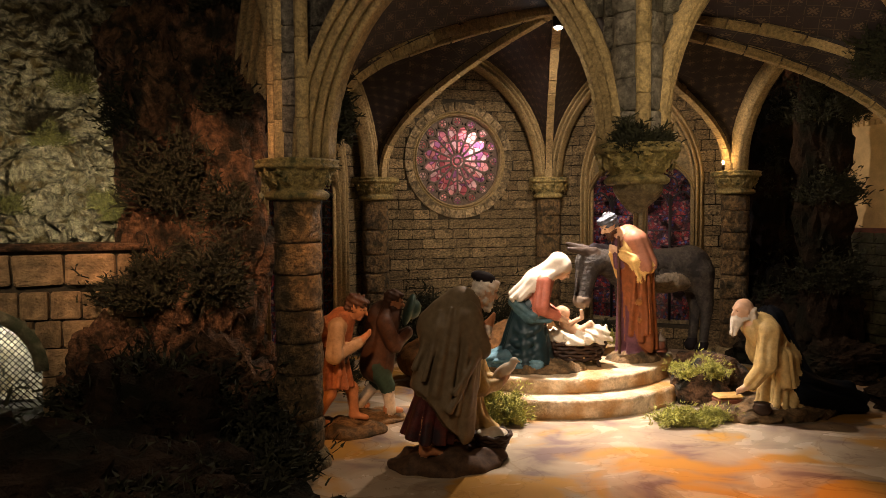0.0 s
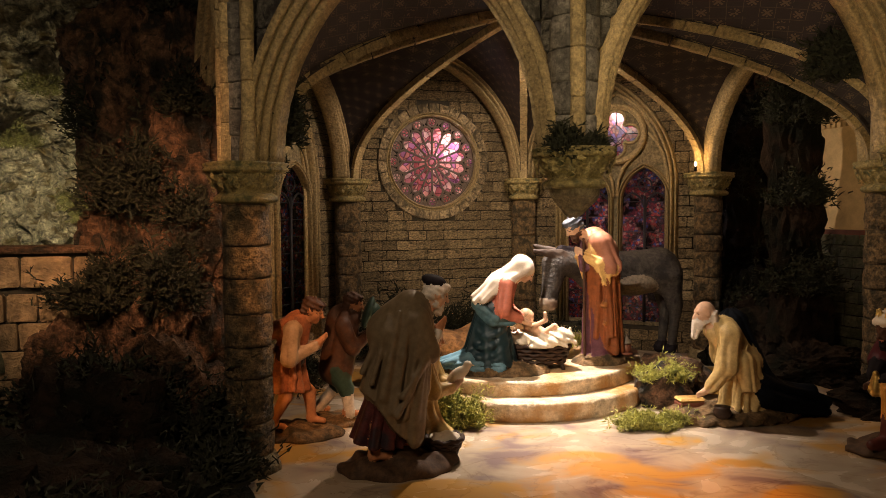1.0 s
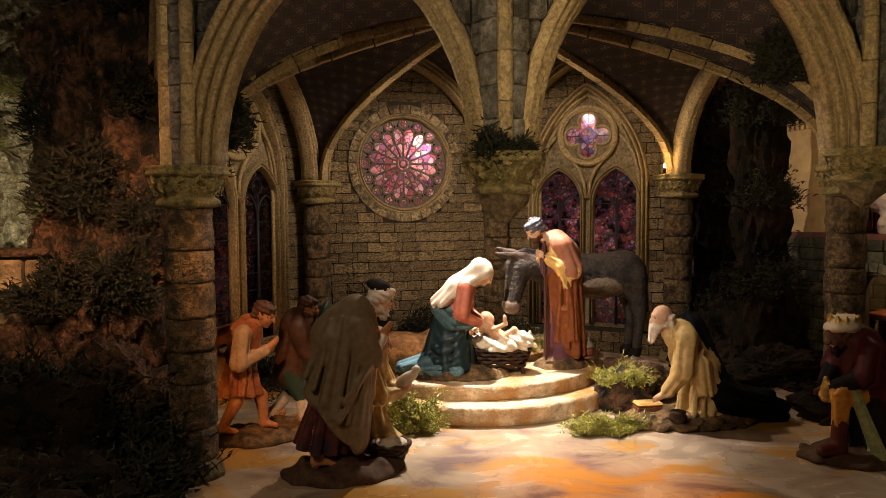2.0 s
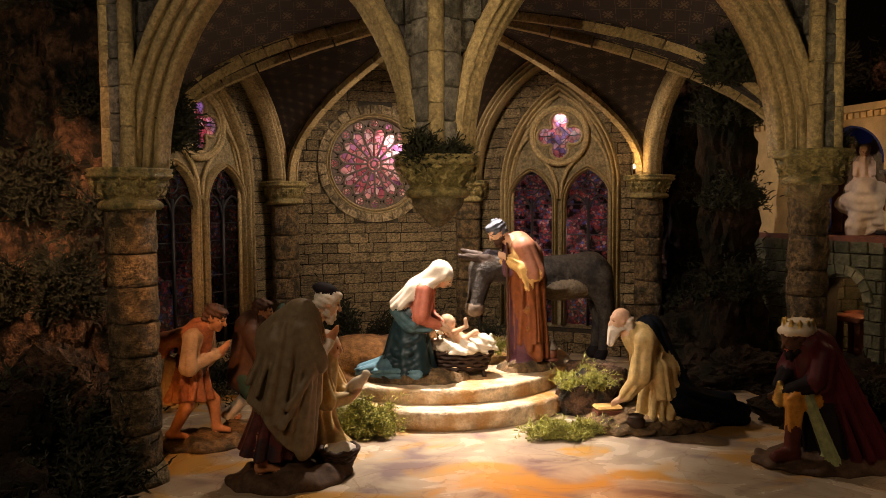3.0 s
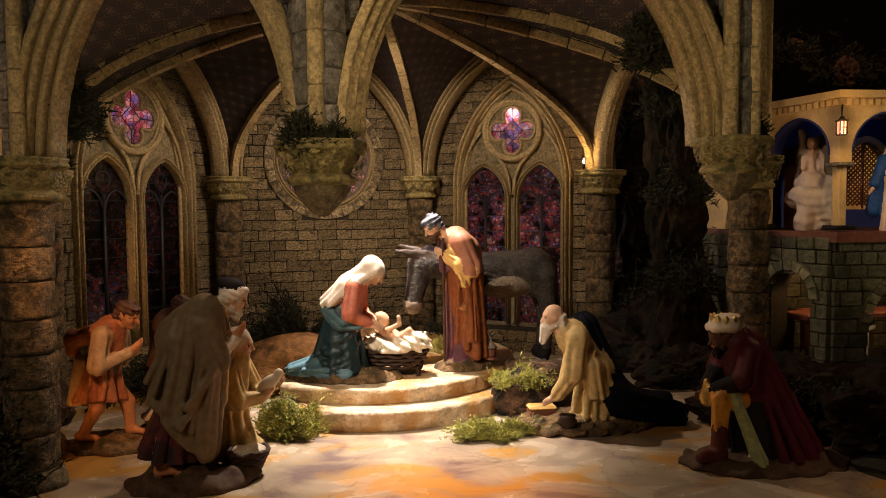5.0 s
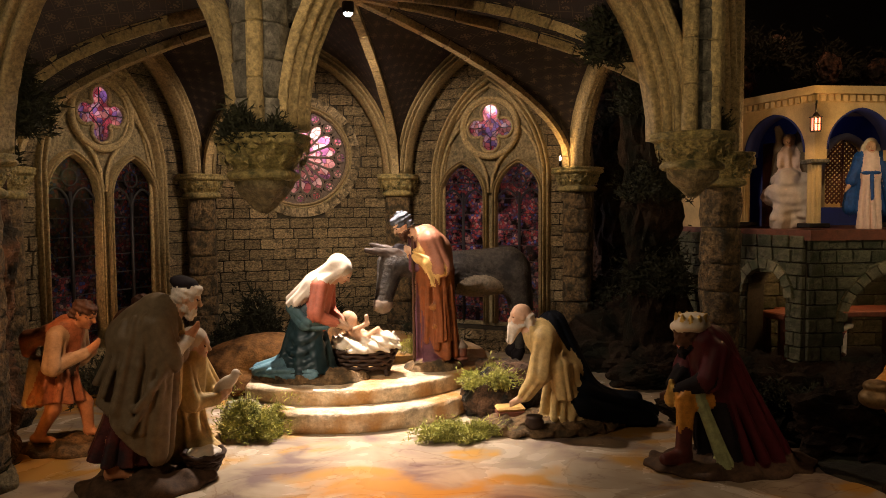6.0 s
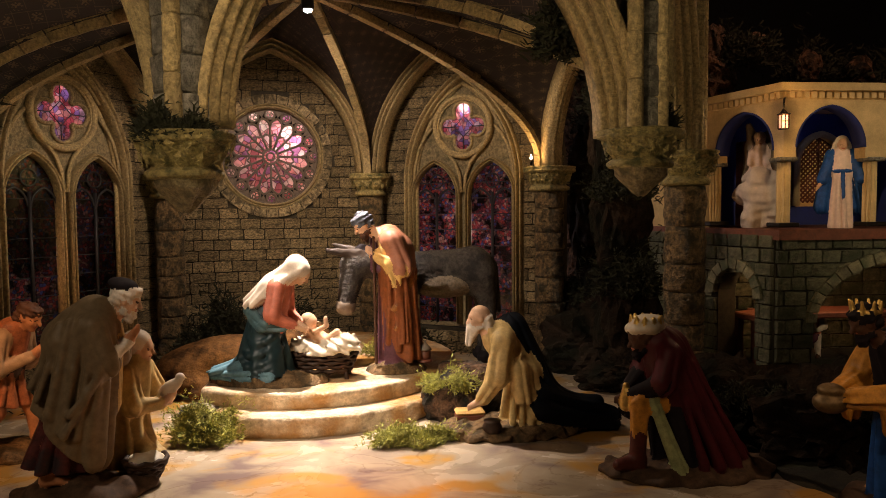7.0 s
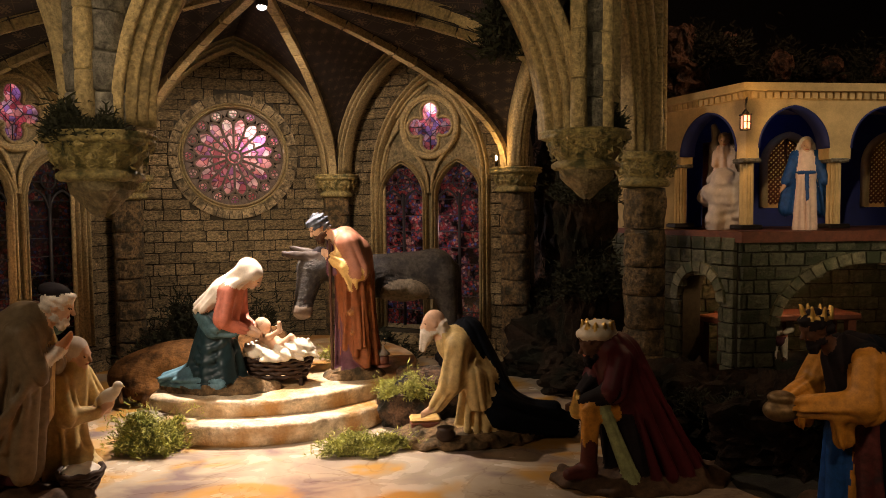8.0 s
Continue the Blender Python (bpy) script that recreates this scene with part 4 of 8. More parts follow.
behind("BC", 0.06, 0.635, -0.06, 0.55, (1.0, 0.80, 0.78), 0.012)
behind("BC", -0.03, 0.56, -0.22, 0.75, (1.0, 0.80, 0.78), 0.03)
behind("CD", 0.0, 0.722, -0.035, 0.22, (1.0, 0.80, 0.85), 0.010)
behind("CD", 0.0, 0.35, -0.20, 0.9, (1.0, 0.8, 0.8), 0.03)
behind("AB", 0.02, 0.69, -0.09, 0.20, (1.0, 0.75, 0.8), 0.03)
behind("AB", 0.0, 0.30, -0.20, 1.2, (1.0, 0.8, 0.8), 0.03)


# ---- steps ----
def slab(name, c, rx, ry, z0, z1, left, label, seed):
    """A thick oval step of onyx with a worn, rounded front edge, cut off straight at one end."""
    n, verts, faces = 220, [], []
    hgt = z1 - z0
    rings = [(0.992, z0), (1.0, z0 + hgt * 0.12), (0.997, z0 + hgt * 0.35), (1.003, z0 + hgt * 0.6), (1.002, z0 + hgt * 0.82), (0.996, z0 + hgt * 0.95), (0.986, z1), (0.6, z1 + 0.001), (0.2, z1)]
    for f, z in rings:
        for i in range(n):
            a = 2 * math.pi * i / n
            ca, sa = math.cos(a), math.sin(a)
            k = f * (1 + 0.016 * noise.noise(Vector((ca * 4, sa * 4, z * 40 + seed))) + 0.010 * noise.noise(Vector((ca * 22, sa * 22, z * 90))) + 0.005 * noise.noise(Vector((ca * 60, sa * 60, z * 200))))
            x = c[0] + rx * k * ca
            lim = left + 0.012 * noise.noise(Vector((sa * 6, z * 30, seed)))
            verts.append((max(x, lim + (1 - f) * 0.2), c[1] + ry * k * sa, z))
    for j in range(len(rings) - 1):
        for i in range(n):
            faces.append((j * n + i, j * n + (i + 1) % n, (j + 1) * n + (i + 1) % n, (j + 1) * n + i))
    faces.append(tuple((len(rings) - 1) * n + i for i in range(n)))
    return tagged(solid(name, verts, faces, STEPSTONE, smooth=True), label, "step", kind="structure")


slab("step_1", (0.250, 2.000), 0.340, 0.370, 0.0, 0.040, 0.105, "low oval onyx step with worn edge", 1)
slab("step_2", (0.240, 2.030), 0.330, 0.350, 0.040, 0.073, 0.065, "upper oval onyx step with worn edge", 2)


# ---- figurines: forms blended from soft solids, one mesh each ----
def paint(name, colour, rough=0.45, var=0.22, second=None, spec=0.28):
    return material("paint_" + name, colour, rough, var, 85, 0.22, 0.0009, second=second, mix=0.25, fine=600, spec=spec)


SKIN = paint("skin", (0.56, 0.34, 0.21), 0.45, 0.15)
TAN = paint("tanned_skin", (0.46, 0.20, 0.09), 0.5, 0.2)
WHITE = paint("white_cloth", (0.60, 0.52, 0.40), 0.5, 0.12)
VEIL = paint("cream_veil", (0.56, 0.47, 0.37), 0.5, 0.15)
TEAL = paint("teal_cloth", (0.010, 0.024, 0.028), 0.42, 0.25)
AQUA = paint("pale_blue_hem", (0.085, 0.165, 0.20), 0.5, 0.3)
CORAL = paint("coral_cloth", (0.42, 0.125, 0.075), 0.5, 0.2)
RUST = paint("rust_cloth", (0.20, 0.060, 0.019), 0.42, 0.3)
ROSE = paint("pale_coral_cloth", (0.31, 0.125, 0.072), 0.5, 0.2)
PLUM = paint("plum_cloth", (0.10, 0.035, 0.05), 0.5, 0.3)
GOLDCLOTH = paint("golden_cloth", (0.58, 0.36, 0.12), 0.5, 0.2)
OCHRE = paint("ochre_robe", (0.50, 0.35, 0.14), 0.5, 0.25)
NAVY = paint("dark_blue_cloak", (0.005, 0.0065, 0.010), 0.8, 0.4, None, 0.08)
MAROON = paint("maroon_cape", (0.055, 0.006, 0.009), 0.5, 0.3, None, 0.2)
BLACK = paint("black_cloth", (0.012, 0.009, 0.010), 0.75, 0.4, None, 0.1)
GREYCLOAK = paint("taupe_cloak", (0.19, 0.14, 0.082), 0.5, 0.22)
STRIPE = paint("dark_red_robe", (0.09, 0.022, 0.02), 0.55, 0.5, (0.03, 0.02, 0.025))
HAIR = paint("brown_hair", (0.07, 0.03, 0.015), 0.6, 0.4)
GREYHAIR = paint("grey_hair", (0.075, 0.08, 0.095), 0.5, 0.6, (0.02, 0.02, 0.026))
BEARD = paint("white_beard", (0.60, 0.52, 0.42), 0.6, 0.25)
TUNIC = paint("salmon_tunic", (0.30, 0.105, 0.045), 0.5, 0.4)
SHIRT = paint("beige_shirt", (0.38, 0.25, 0.145), 0.5, 0.25)
GREENHAT = paint("green_hat", (0.03, 0.06, 0.045), 0.5, 0.3)
DONKEY = material("grey_brown_coat", (0.050, 0.042, 0.035), 0.6, 0.5, 120, 1.0, 0.004, second=(0.022, 0.019, 0.018), mix=0.45, fine=420, spec=0.15)
BELLY = material("pale_belly_coat", (0.17, 0.135, 0.095), 0.7, 0.4, 140, 0.8, 0.003, fine=420, spec=0.15)
MUZZLE = paint("pale_muzzle", (0.20, 0.155, 0.115), 0.6, 0.25)
OX = material("ox_coat", (0.11, 0.052, 0.018), 0.7, 0.5, 60, 0.8, 0.004, second=(0.014, 0.007, 0.004), mix=0.4, fine=420, spec=0.05)
EAR = paint("russet_ear", (0.040, 0.026, 0.018), 0.6, 0.3)
BASE = material("earth_base", (0.17, 0.105, 0.05), 0.8, 0.6, 90, 1.0, 0.006, second=(0.06, 0.045, 0.025), mix=0.5, fine=420, spec=0.15)
DARKBASE = paint("dark_base", (0.075, 0.042, 0.023), 0.75, 0.5)
STRAW = paint("straw", (0.42, 0.33, 0.17), 0.7, 0.35)
WICKER = paint("wicker", (0.038, 0.019, 0.010), 0.6, 0.5)
GOLD = material("gilt", (0.65, 0.42, 0.12), 0.35, 0.25, 80, 0.3, metal=0.85)
OLDGOLD = material("tarnished_gilt", (0.16, 0.10, 0.04), 0.5, 0.4, 80, 0.3, metal=0.6)
GOLDRUST = paint("gold_rust_cloth", (0.27, 0.105, 0.026), 0.42, 0.35)
TEALROLL = paint("grey_teal_cloth", (0.045, 0.085, 0.092), 0.5, 0.3)
CLOUD = paint("pale_cloud", (0.62, 0.52, 0.46), 0.75, 0.12)
BLUECLOAK = paint("blue_mantle", (0.012, 0.065, 0.24), 0.5, 0.3)
PINKROBE = paint("pale_rose_robe", (0.74, 0.56, 0.47), 0.5, 0.12)
PALEGREEN = paint("sage_cloth", (0.30, 0.33, 0.15), 0.5, 0.3)
BOOT = paint("red_boot", (0.085, 0.018, 0.012), 0.5, 0.3)
AMBERCLOTH = paint("amber_cloth", (0.50, 0.22, 0.03), 0.5, 0.3)


class Clay:
    """Collects soft solids; each adds its distance to the whole, and its paint where it lies nearest."""

    def __init__(self):
        self.items, self.paints, self.fur = [], [], 0.0

    def _add(self, fn, lo, hi, paint_, k):
        if paint_ not in self.paints:
            self.paints.append(paint_)
        self.items.append((fn, np.array(lo, float), np.array(hi, float), self.paints.index(paint_), k))

    def limb(self, a, b, ra, rb, paint_, k=0.006, folds=0, amp=0.0, phase=0.0, twist=0.0, flat=1.0, flat_dir=(0, 1, 0), power=1.0, hem=False, shear=None):
        """A tapering limb or robe; folds: pleats round it, of depth amp at b's end."""
        a, b = np.array(a, float), np.array(b, float)
        ax = b - a
        L2 = float(ax @ ax)
        n = ax / math.sqrt(L2)
        fd = np.array(flat_dir, float)
        if abs(fd @ n) > 0.9 * np.linalg.norm(fd):
            fd = np.array((1.0, 0.0, 0.0)) if abs(n[0]) < 0.7 else np.array((0.0, 0.0, 1.0))
        fd = fd - n * (fd @ n)
        fd = fd / max(np.linalg.norm(fd), 1e-6)
        fe = np.cross(n, fd)

        def fn(P):
            d = P - a
            t = np.clip(d @ ax / L2, 0, 1)
            q = d - t[..., None] * ax
            qn = q @ n
            qd, qe = q @ fd, q @ fe
            r = np.sqrt((qd / flat) ** 2 + qe ** 2 + qn ** 2)
            rad = ra + (rb - ra) * t ** power
            if folds:
                # broad soft folds of uneven depth, gathered above and widening to the hem
                th = np.arctan2(qd / flat, qe)
                wob = 0.9 * np.sin(2 * th + phase * 2) + 0.7 * np.sin(3 * th - 1.5 * t + phase) + 0.5 * np.sin(t * 3.1 + phase)
                deep = 0.62 + 0.38 * np.sin(th + 3.1 * phase + 1.4 * t) + 0.25 * np.sin(3 * th + 1.7 * phase)
                s1 = np.abs(np.sin(0.5 * (folds * th + phase + twist * t + wob)))
                s2 = np.sin((folds + 3) * th + 2 * phase - 1.6 * twist * t + 1.3 * wob)
                rad = rad + 2.7 * amp * (0.40 + 0.60 * t) * (deep * (2.0 * s1 ** 0.8 - 1.35) + 0.20 * s2)
            d = (r - rad) * min(1.0, flat) * 0.9
            if hem:
                lip = 0.0018 * np.sin(3 * np.arctan2(qd, qe) + phase * 3)
                d = np.maximum(d, (P - b) @ n - 0.002 - lip)
            if shear:
                # a hem that runs aslant: a point on it, and the way that it faces
                c0, cn = np.array(shear[0], float), np.array(shear[1], float)
                d = np.maximum(d, (P - c0) @ (cn / np.linalg.norm(cn)) - 0.003 * np.sin(4 * np.arctan2(qd, qe) + phase))
            return d

        m = max(ra, rb) * max(flat, 1.0) + amp * 3.4 + 0.004
        self._add(fn, np.minimum(a, b) - m, np.maximum(a, b) + m, paint_, k)

    def ball(self, c, r, paint_, k=0.005, rot=(0, 0, 0), rough=0.0, freq=60.0):
        c, r = np.array(c, float), np.array(r if hasattr(r, "__len__") else (r, r, r), float)
        R = np.array(Euler([radians(v) for v in rot]).to_matrix())

        def fn(P):
            q = (P - c) @ R
            k0 = np.sqrt(((q / r) ** 2).sum(-1))
            k1 = np.sqrt(((q / (r * r)) ** 2).sum(-1)) + 1e-9
            d = k0 * (k0 - 1) / k1
            if rough:
                d = d + rough * (np.sin(P[..., 0] * freq + 1.3) * np.sin(P[..., 1] * freq * 1.1 + 0.7) + 0.6 * np.sin(P[..., 2] * freq * 1.7 + P[..., 0] * freq * 0.9))
            return d

        m = float(r.max()) + 0.006 + rough * 2
        self._add(fn, c - m, c + m, paint_, k)

    def slab(self, lo, hi, paint_, k=0.002, rz=0.0, bevel=0.003):
        lo, hi = np.array(lo, float), np.array(hi, float)
        c, h = (lo + hi) / 2, (hi - lo) / 2 - bevel
        R = np.array(Euler((0, 0, radians(rz))).to_matrix())

        def fn(P):
            q = np.abs((P - c) @ R) - h
            return np.sqrt((np.maximum(q, 0) ** 2).sum(-1)) + np.minimum(q.max(-1), 0) - bevel

        m = float(np.linalg.norm(h)) + 0.01
        self._add(fn, c - m, c + m, paint_, k)

    def mesh(self, name, cell=0.0024):
        lo = np.min([i[1] for i in self.items], axis=0) - 0.004
        hi = np.max([i[2] for i in self.items], axis=0) + 0.004
        lo[2] = max(lo[2], -0.012)
        n = np.ceil((hi - lo) / cell).astype(int) + 1
        F = np.full(n, 0.05, dtype=np.float32)
        raw = np.full(n, 0.05, dtype=np.float32)
        tag = np.zeros(n, dtype=np.int8)
        axes = [lo[i] + cell * np.arange(n[i]) for i in range(3)]
        for fn, a, b, pi, k in self.items:
            s = [slice(max(0, int((a[i] - 0.01 - lo[i]) / cell)), min(n[i], int((b[i] + 0.01 - lo[i]) / cell) + 2)) for i in range(3)]
            P = np.stack(np.meshgrid(*[axes[i][s[i]] for i in range(3)], indexing="ij"), -1)
            d = fn(P).astype(np.float32)
            s = tuple(s)
            f = F[s]
            h = np.clip(0.5 + 0.5 * (f - d) / k, 0, 1)
            F[s] = f * (1 - h) + d * h - k * h * (1 - h)
            near = d < raw[s]
            tag[s] = np.where(near, pi, tag[s])
            raw[s] = np.minimum(raw[s], d)
        if self.fur:
            X, Y, Z = np.meshgrid(*axes, indexing="ij")
            curl = np.sin(X * 520 + 2 * np.sin(Z * 210)) * np.sin(Y * 480 + 2 * np.sin(X * 190)) + np.sin(Z * 560 + 2 * np.sin(Y * 230 + X * 170))
            F = F + (self.fur * curl).astype(np.float32)
        F[:, :, 0] = np.maximum(F[:, :, 0], 0.001)
        # one vertex in each cell that the surface crosses, one quad for each crossed edge
        m = n - 1
        total, count = np.zeros((*m, 3), dtype=np.float32), np.zeros(m, dtype=np.float32)
        corner = lambda o: F[o[0]:o[0] + m[0], o[1]:o[1] + m[1], o[2]:o[2] + m[2]]
        for ax in range(3):
            for u in (0, 1):
                for v in (0, 1):
                    o0 = [0, 0, 0]
                    o0[(ax + 1) % 3], o0[(ax + 2) % 3] = u, v
                    o1 = list(o0)
                    o1[ax] = 1
                    f0, f1 = corner(o0), corner(o1)
                    hit = (f0 < 0) != (f1 < 0)
                    t = np.where(hit, f0 / np.where(hit, f0 - f1, 1), 0)
                    for c in range(3):
                        total[..., c] += np.where(hit, (t if c == ax else o0[c]), 0)
                    count += hit
        on = count > 0
        ids = np.full(m, -1, dtype=np.int64)
        cells = np.argwhere(on)
        ids[on] = np.arange(len(cells))
        verts = lo + cell * (cells + total[on] / count[on][:, None])
        quads, marks = [], []
        for ax in range(3):
            b, c = (ax + 1) % 3, (ax + 2) % 3
            s0, s1 = [slice(None)] * 3, [slice(None)] * 3
            s0[ax], s1[ax] = slice(0, n[ax] - 1), slice(1, n[ax])
            for w in (b, c):
                s0[w] = s1[w] = slice(1, n[w] - 1)
            f0, f1 = F[tuple(s0)] < 0, F[tuple(s1)] < 0
            for flip in (False, True):
                e = np.argwhere((f0 & ~f1) if not flip else (~f0 & f1))
                if not len(e):
                    continue
                e[:, b] += 1
                e[:, c] += 1
                cs = []
                for db, dc in ((0, 0), (-1, 0), (-1, -1), (0, -1)):
                    q = e.copy()
                    q[:, b] += db
                    q[:, c] += dc
                    cs.append(ids[q[:, 0], q[:, 1], q[:, 2]])
                quad = np.stack(cs, 1)
                quads.append(quad[:, ::-1] if flip else quad)
                marks.append(tag[e[:, 0], e[:, 1], e[:, 2]])
        quads, marks = np.concatenate(quads), np.concatenate(marks)
        me = bpy.data.meshes.new(name)
        me.vertices.add(len(verts))
        me.vertices.foreach_set("co", verts.astype(np.float32).ravel())
        me.loops.add(quads.size)
        me.loops.foreach_set("vertex_index", quads.astype(np.int32).ravel())
        me.polygons.add(len(quads))
        me.polygons.foreach_set("loop_start", np.arange(0, quads.size, 4, dtype=np.int32))
        for p in self.paints:
            me.materials.append(p)
        me.polygons.foreach_set("material_index", marks.astype(np.int32))
        me.polygons.foreach_set("use_smooth", np.ones(len(quads), dtype=bool))
        me.update(calc_edges=True)
        me.validate()
        return me

    def place(self, name, label, at, rz, category="figurine", cell=0.0024, scale=1.0, group=""):
        ob = new(name, self.mesh(name, cell))
        ob.matrix_world = pose(*at, 0, 0, rz) @ Matrix.Scale(scale, 4)
        return tagged(ob, label, category, group)


def head(c, at, lean=0.0, skin=SKIN, hair=HAIR, r=0.0185, beard=None, bald=False, curls=0.09):
    """A head that faces local +x, tipped forward by lean degrees."""
    x, y, z = at
    ca, sa = math.cos(radians(lean)), math.sin(radians(lean))
    q = lambda u, v, w: (x + ca * u + sa * w, y + v, z - sa * u + ca * w)
    c.ball(q(-r * 0.08, 0, r * 0.12), (r * 0.98, r * 0.80, r * 0.98), skin, 0.003, (0, lean, 0))
    c.ball(q(r * 0.30, 0, -r * 0.42), (r * 0.62, r * 0.60, r * 0.72), skin, 0.005, (0, lean, 0))
    c.ball(q(r * 0.70, 0, -r * 0.98), (r * 0.24, r * 0.26, r * 0.20), skin, 0.004)
    c.limb(q(r * 0.86, 0, r * 0.16), q(r * 1.16, 0, -r * 0.28), r * 0.11, r * 0.17, skin, 0.0022)
    c.limb(q(r * 0.80, -r * 0.34, r * 0.26), q(r * 0.80, r * 0.34, r * 0.26), r * 0.13, r * 0.13, skin, 0.003)
    c.limb(q(r * 0.88, -r * 0.16, -r * 0.60), q(r * 0.88, r * 0.16, -r * 0.60), r * 0.09, r * 0.09, CORAL, 0.002)
    for v in (-1, 1):
        c.ball(q(r * 0.62, r * 0.38 * v, -r * 0.26), (r * 0.26, r * 0.24, r * 0.26), skin, 0.004)
        c.ball(q(r * 0.84, r * 0.32 * v, r * 0.06), (r * 0.07, r * 0.13, r * 0.05), HAIR, 0.0008)
        c.ball(q(-r * 0.02, r * 0.80 * v, -r * 0.10), (r * 0.2, r * 0.12, r * 0.28), skin, 0.002)
    if hair:
        if not bald:
            c.ball(q(-r * 0.22, 0, r * 0.42), (r * 1.04, r * 0.98, r * 0.86), hair, 0.0015, (0, lean, 0), r * curls, 7 / r)
            c.ball(q(r * 0.45, 0, r * 0.80), (r * 0.48, r * 0.66, r * 0.32), hair, 0.002, (0, lean, 0), r * curls, 8 / r)
        c.ball(q(-r * 0.60, 0, -r * 0.20), (r * 0.58, r * 0.90, r * 0.62), hair, 0.002, (0, lean, 0), r * curls, 7 / r)
    if beard:
        c.ball(q(r * 0.66, 0, -r * 1.05), (r * 0.40, r * 0.52, r * 0.70), beard, 0.003, (0, lean - 12, 0), r * 0.09, 8 / r)
        c.ball(q(r * 0.16, 0, -r * 0.86), (r * 0.50, r * 0.74, r * 0.34), beard, 0.003, (0, lean, 0), r * 0.08, 8 / r)
    c.limb(q(-r * 0.1, 0, -r * 0.6), q(-r * 0.6, 0, -r * 1.9), r * 0.52, r * 0.65, skin, 0.004)


def drape(c, tops, ends, paint_, r0=0.004, r1=0.0055, k=0.0055, sag=0.0, seed=1):
    """Ridges of cloth from the points tops to the points ends, each bent and of its own thickness."""
    rng = random.Random(seed)
    for a, b in zip(tops, ends):
        a, b = Vector(a), Vector(b)
        m = a.lerp(b, rng.uniform(0.42, 0.58)) + Vector((rng.gauss(0, 0.0022), rng.gauss(0, 0.0010), -sag * rng.uniform(0.7, 1.2)))
        f, g = rng.uniform(0.75, 1.25), rng.uniform(0.8, 1.3)
        c.limb(a, m, r0 * 0.7, r0 * f, paint_, k)
        c.limb(m, b, r0 * f, r1 * g, paint_, k)


def mitt(c, at, to, skin=SKIN, r=0.0075):
    """A closed palm at the end of an arm."""
    a, b = Vector(at), Vector(to)
    d = (b - a).normalized()
    c.limb(a, a + d * r * 1.6, r * 0.95, r * 0.75, skin, 0.003)
    for k in (-1, 0, 1):
        s = Vector((0, 0, 1)) * k * r * 0.45
        c.limb(a + d * r * 1.6 + s, a + d * r * 3.0 + s, r * 0.38, r * 0.3, skin, 0.0015)


def foot(c, at, yaw=0.0, skin=TAN, r=0.009):
    x, y, z = at
    dx, dy = math.cos(radians(yaw)), math.sin(radians(yaw))
    c.limb((x - dx * r, y - dy * r, z + r * 0.9), (x + dx * r * 2.2, y + dy * r * 2.2, z + r * 0.45), r * 0.85, r * 0.6, skin, 0.004)


def ground_pad(c, r, paint_, at=(0, 0)):
    c.ball((at[0], at[1], 0.0), r, paint_, 0.006, (0, 0, 0), 0.0022, 110)


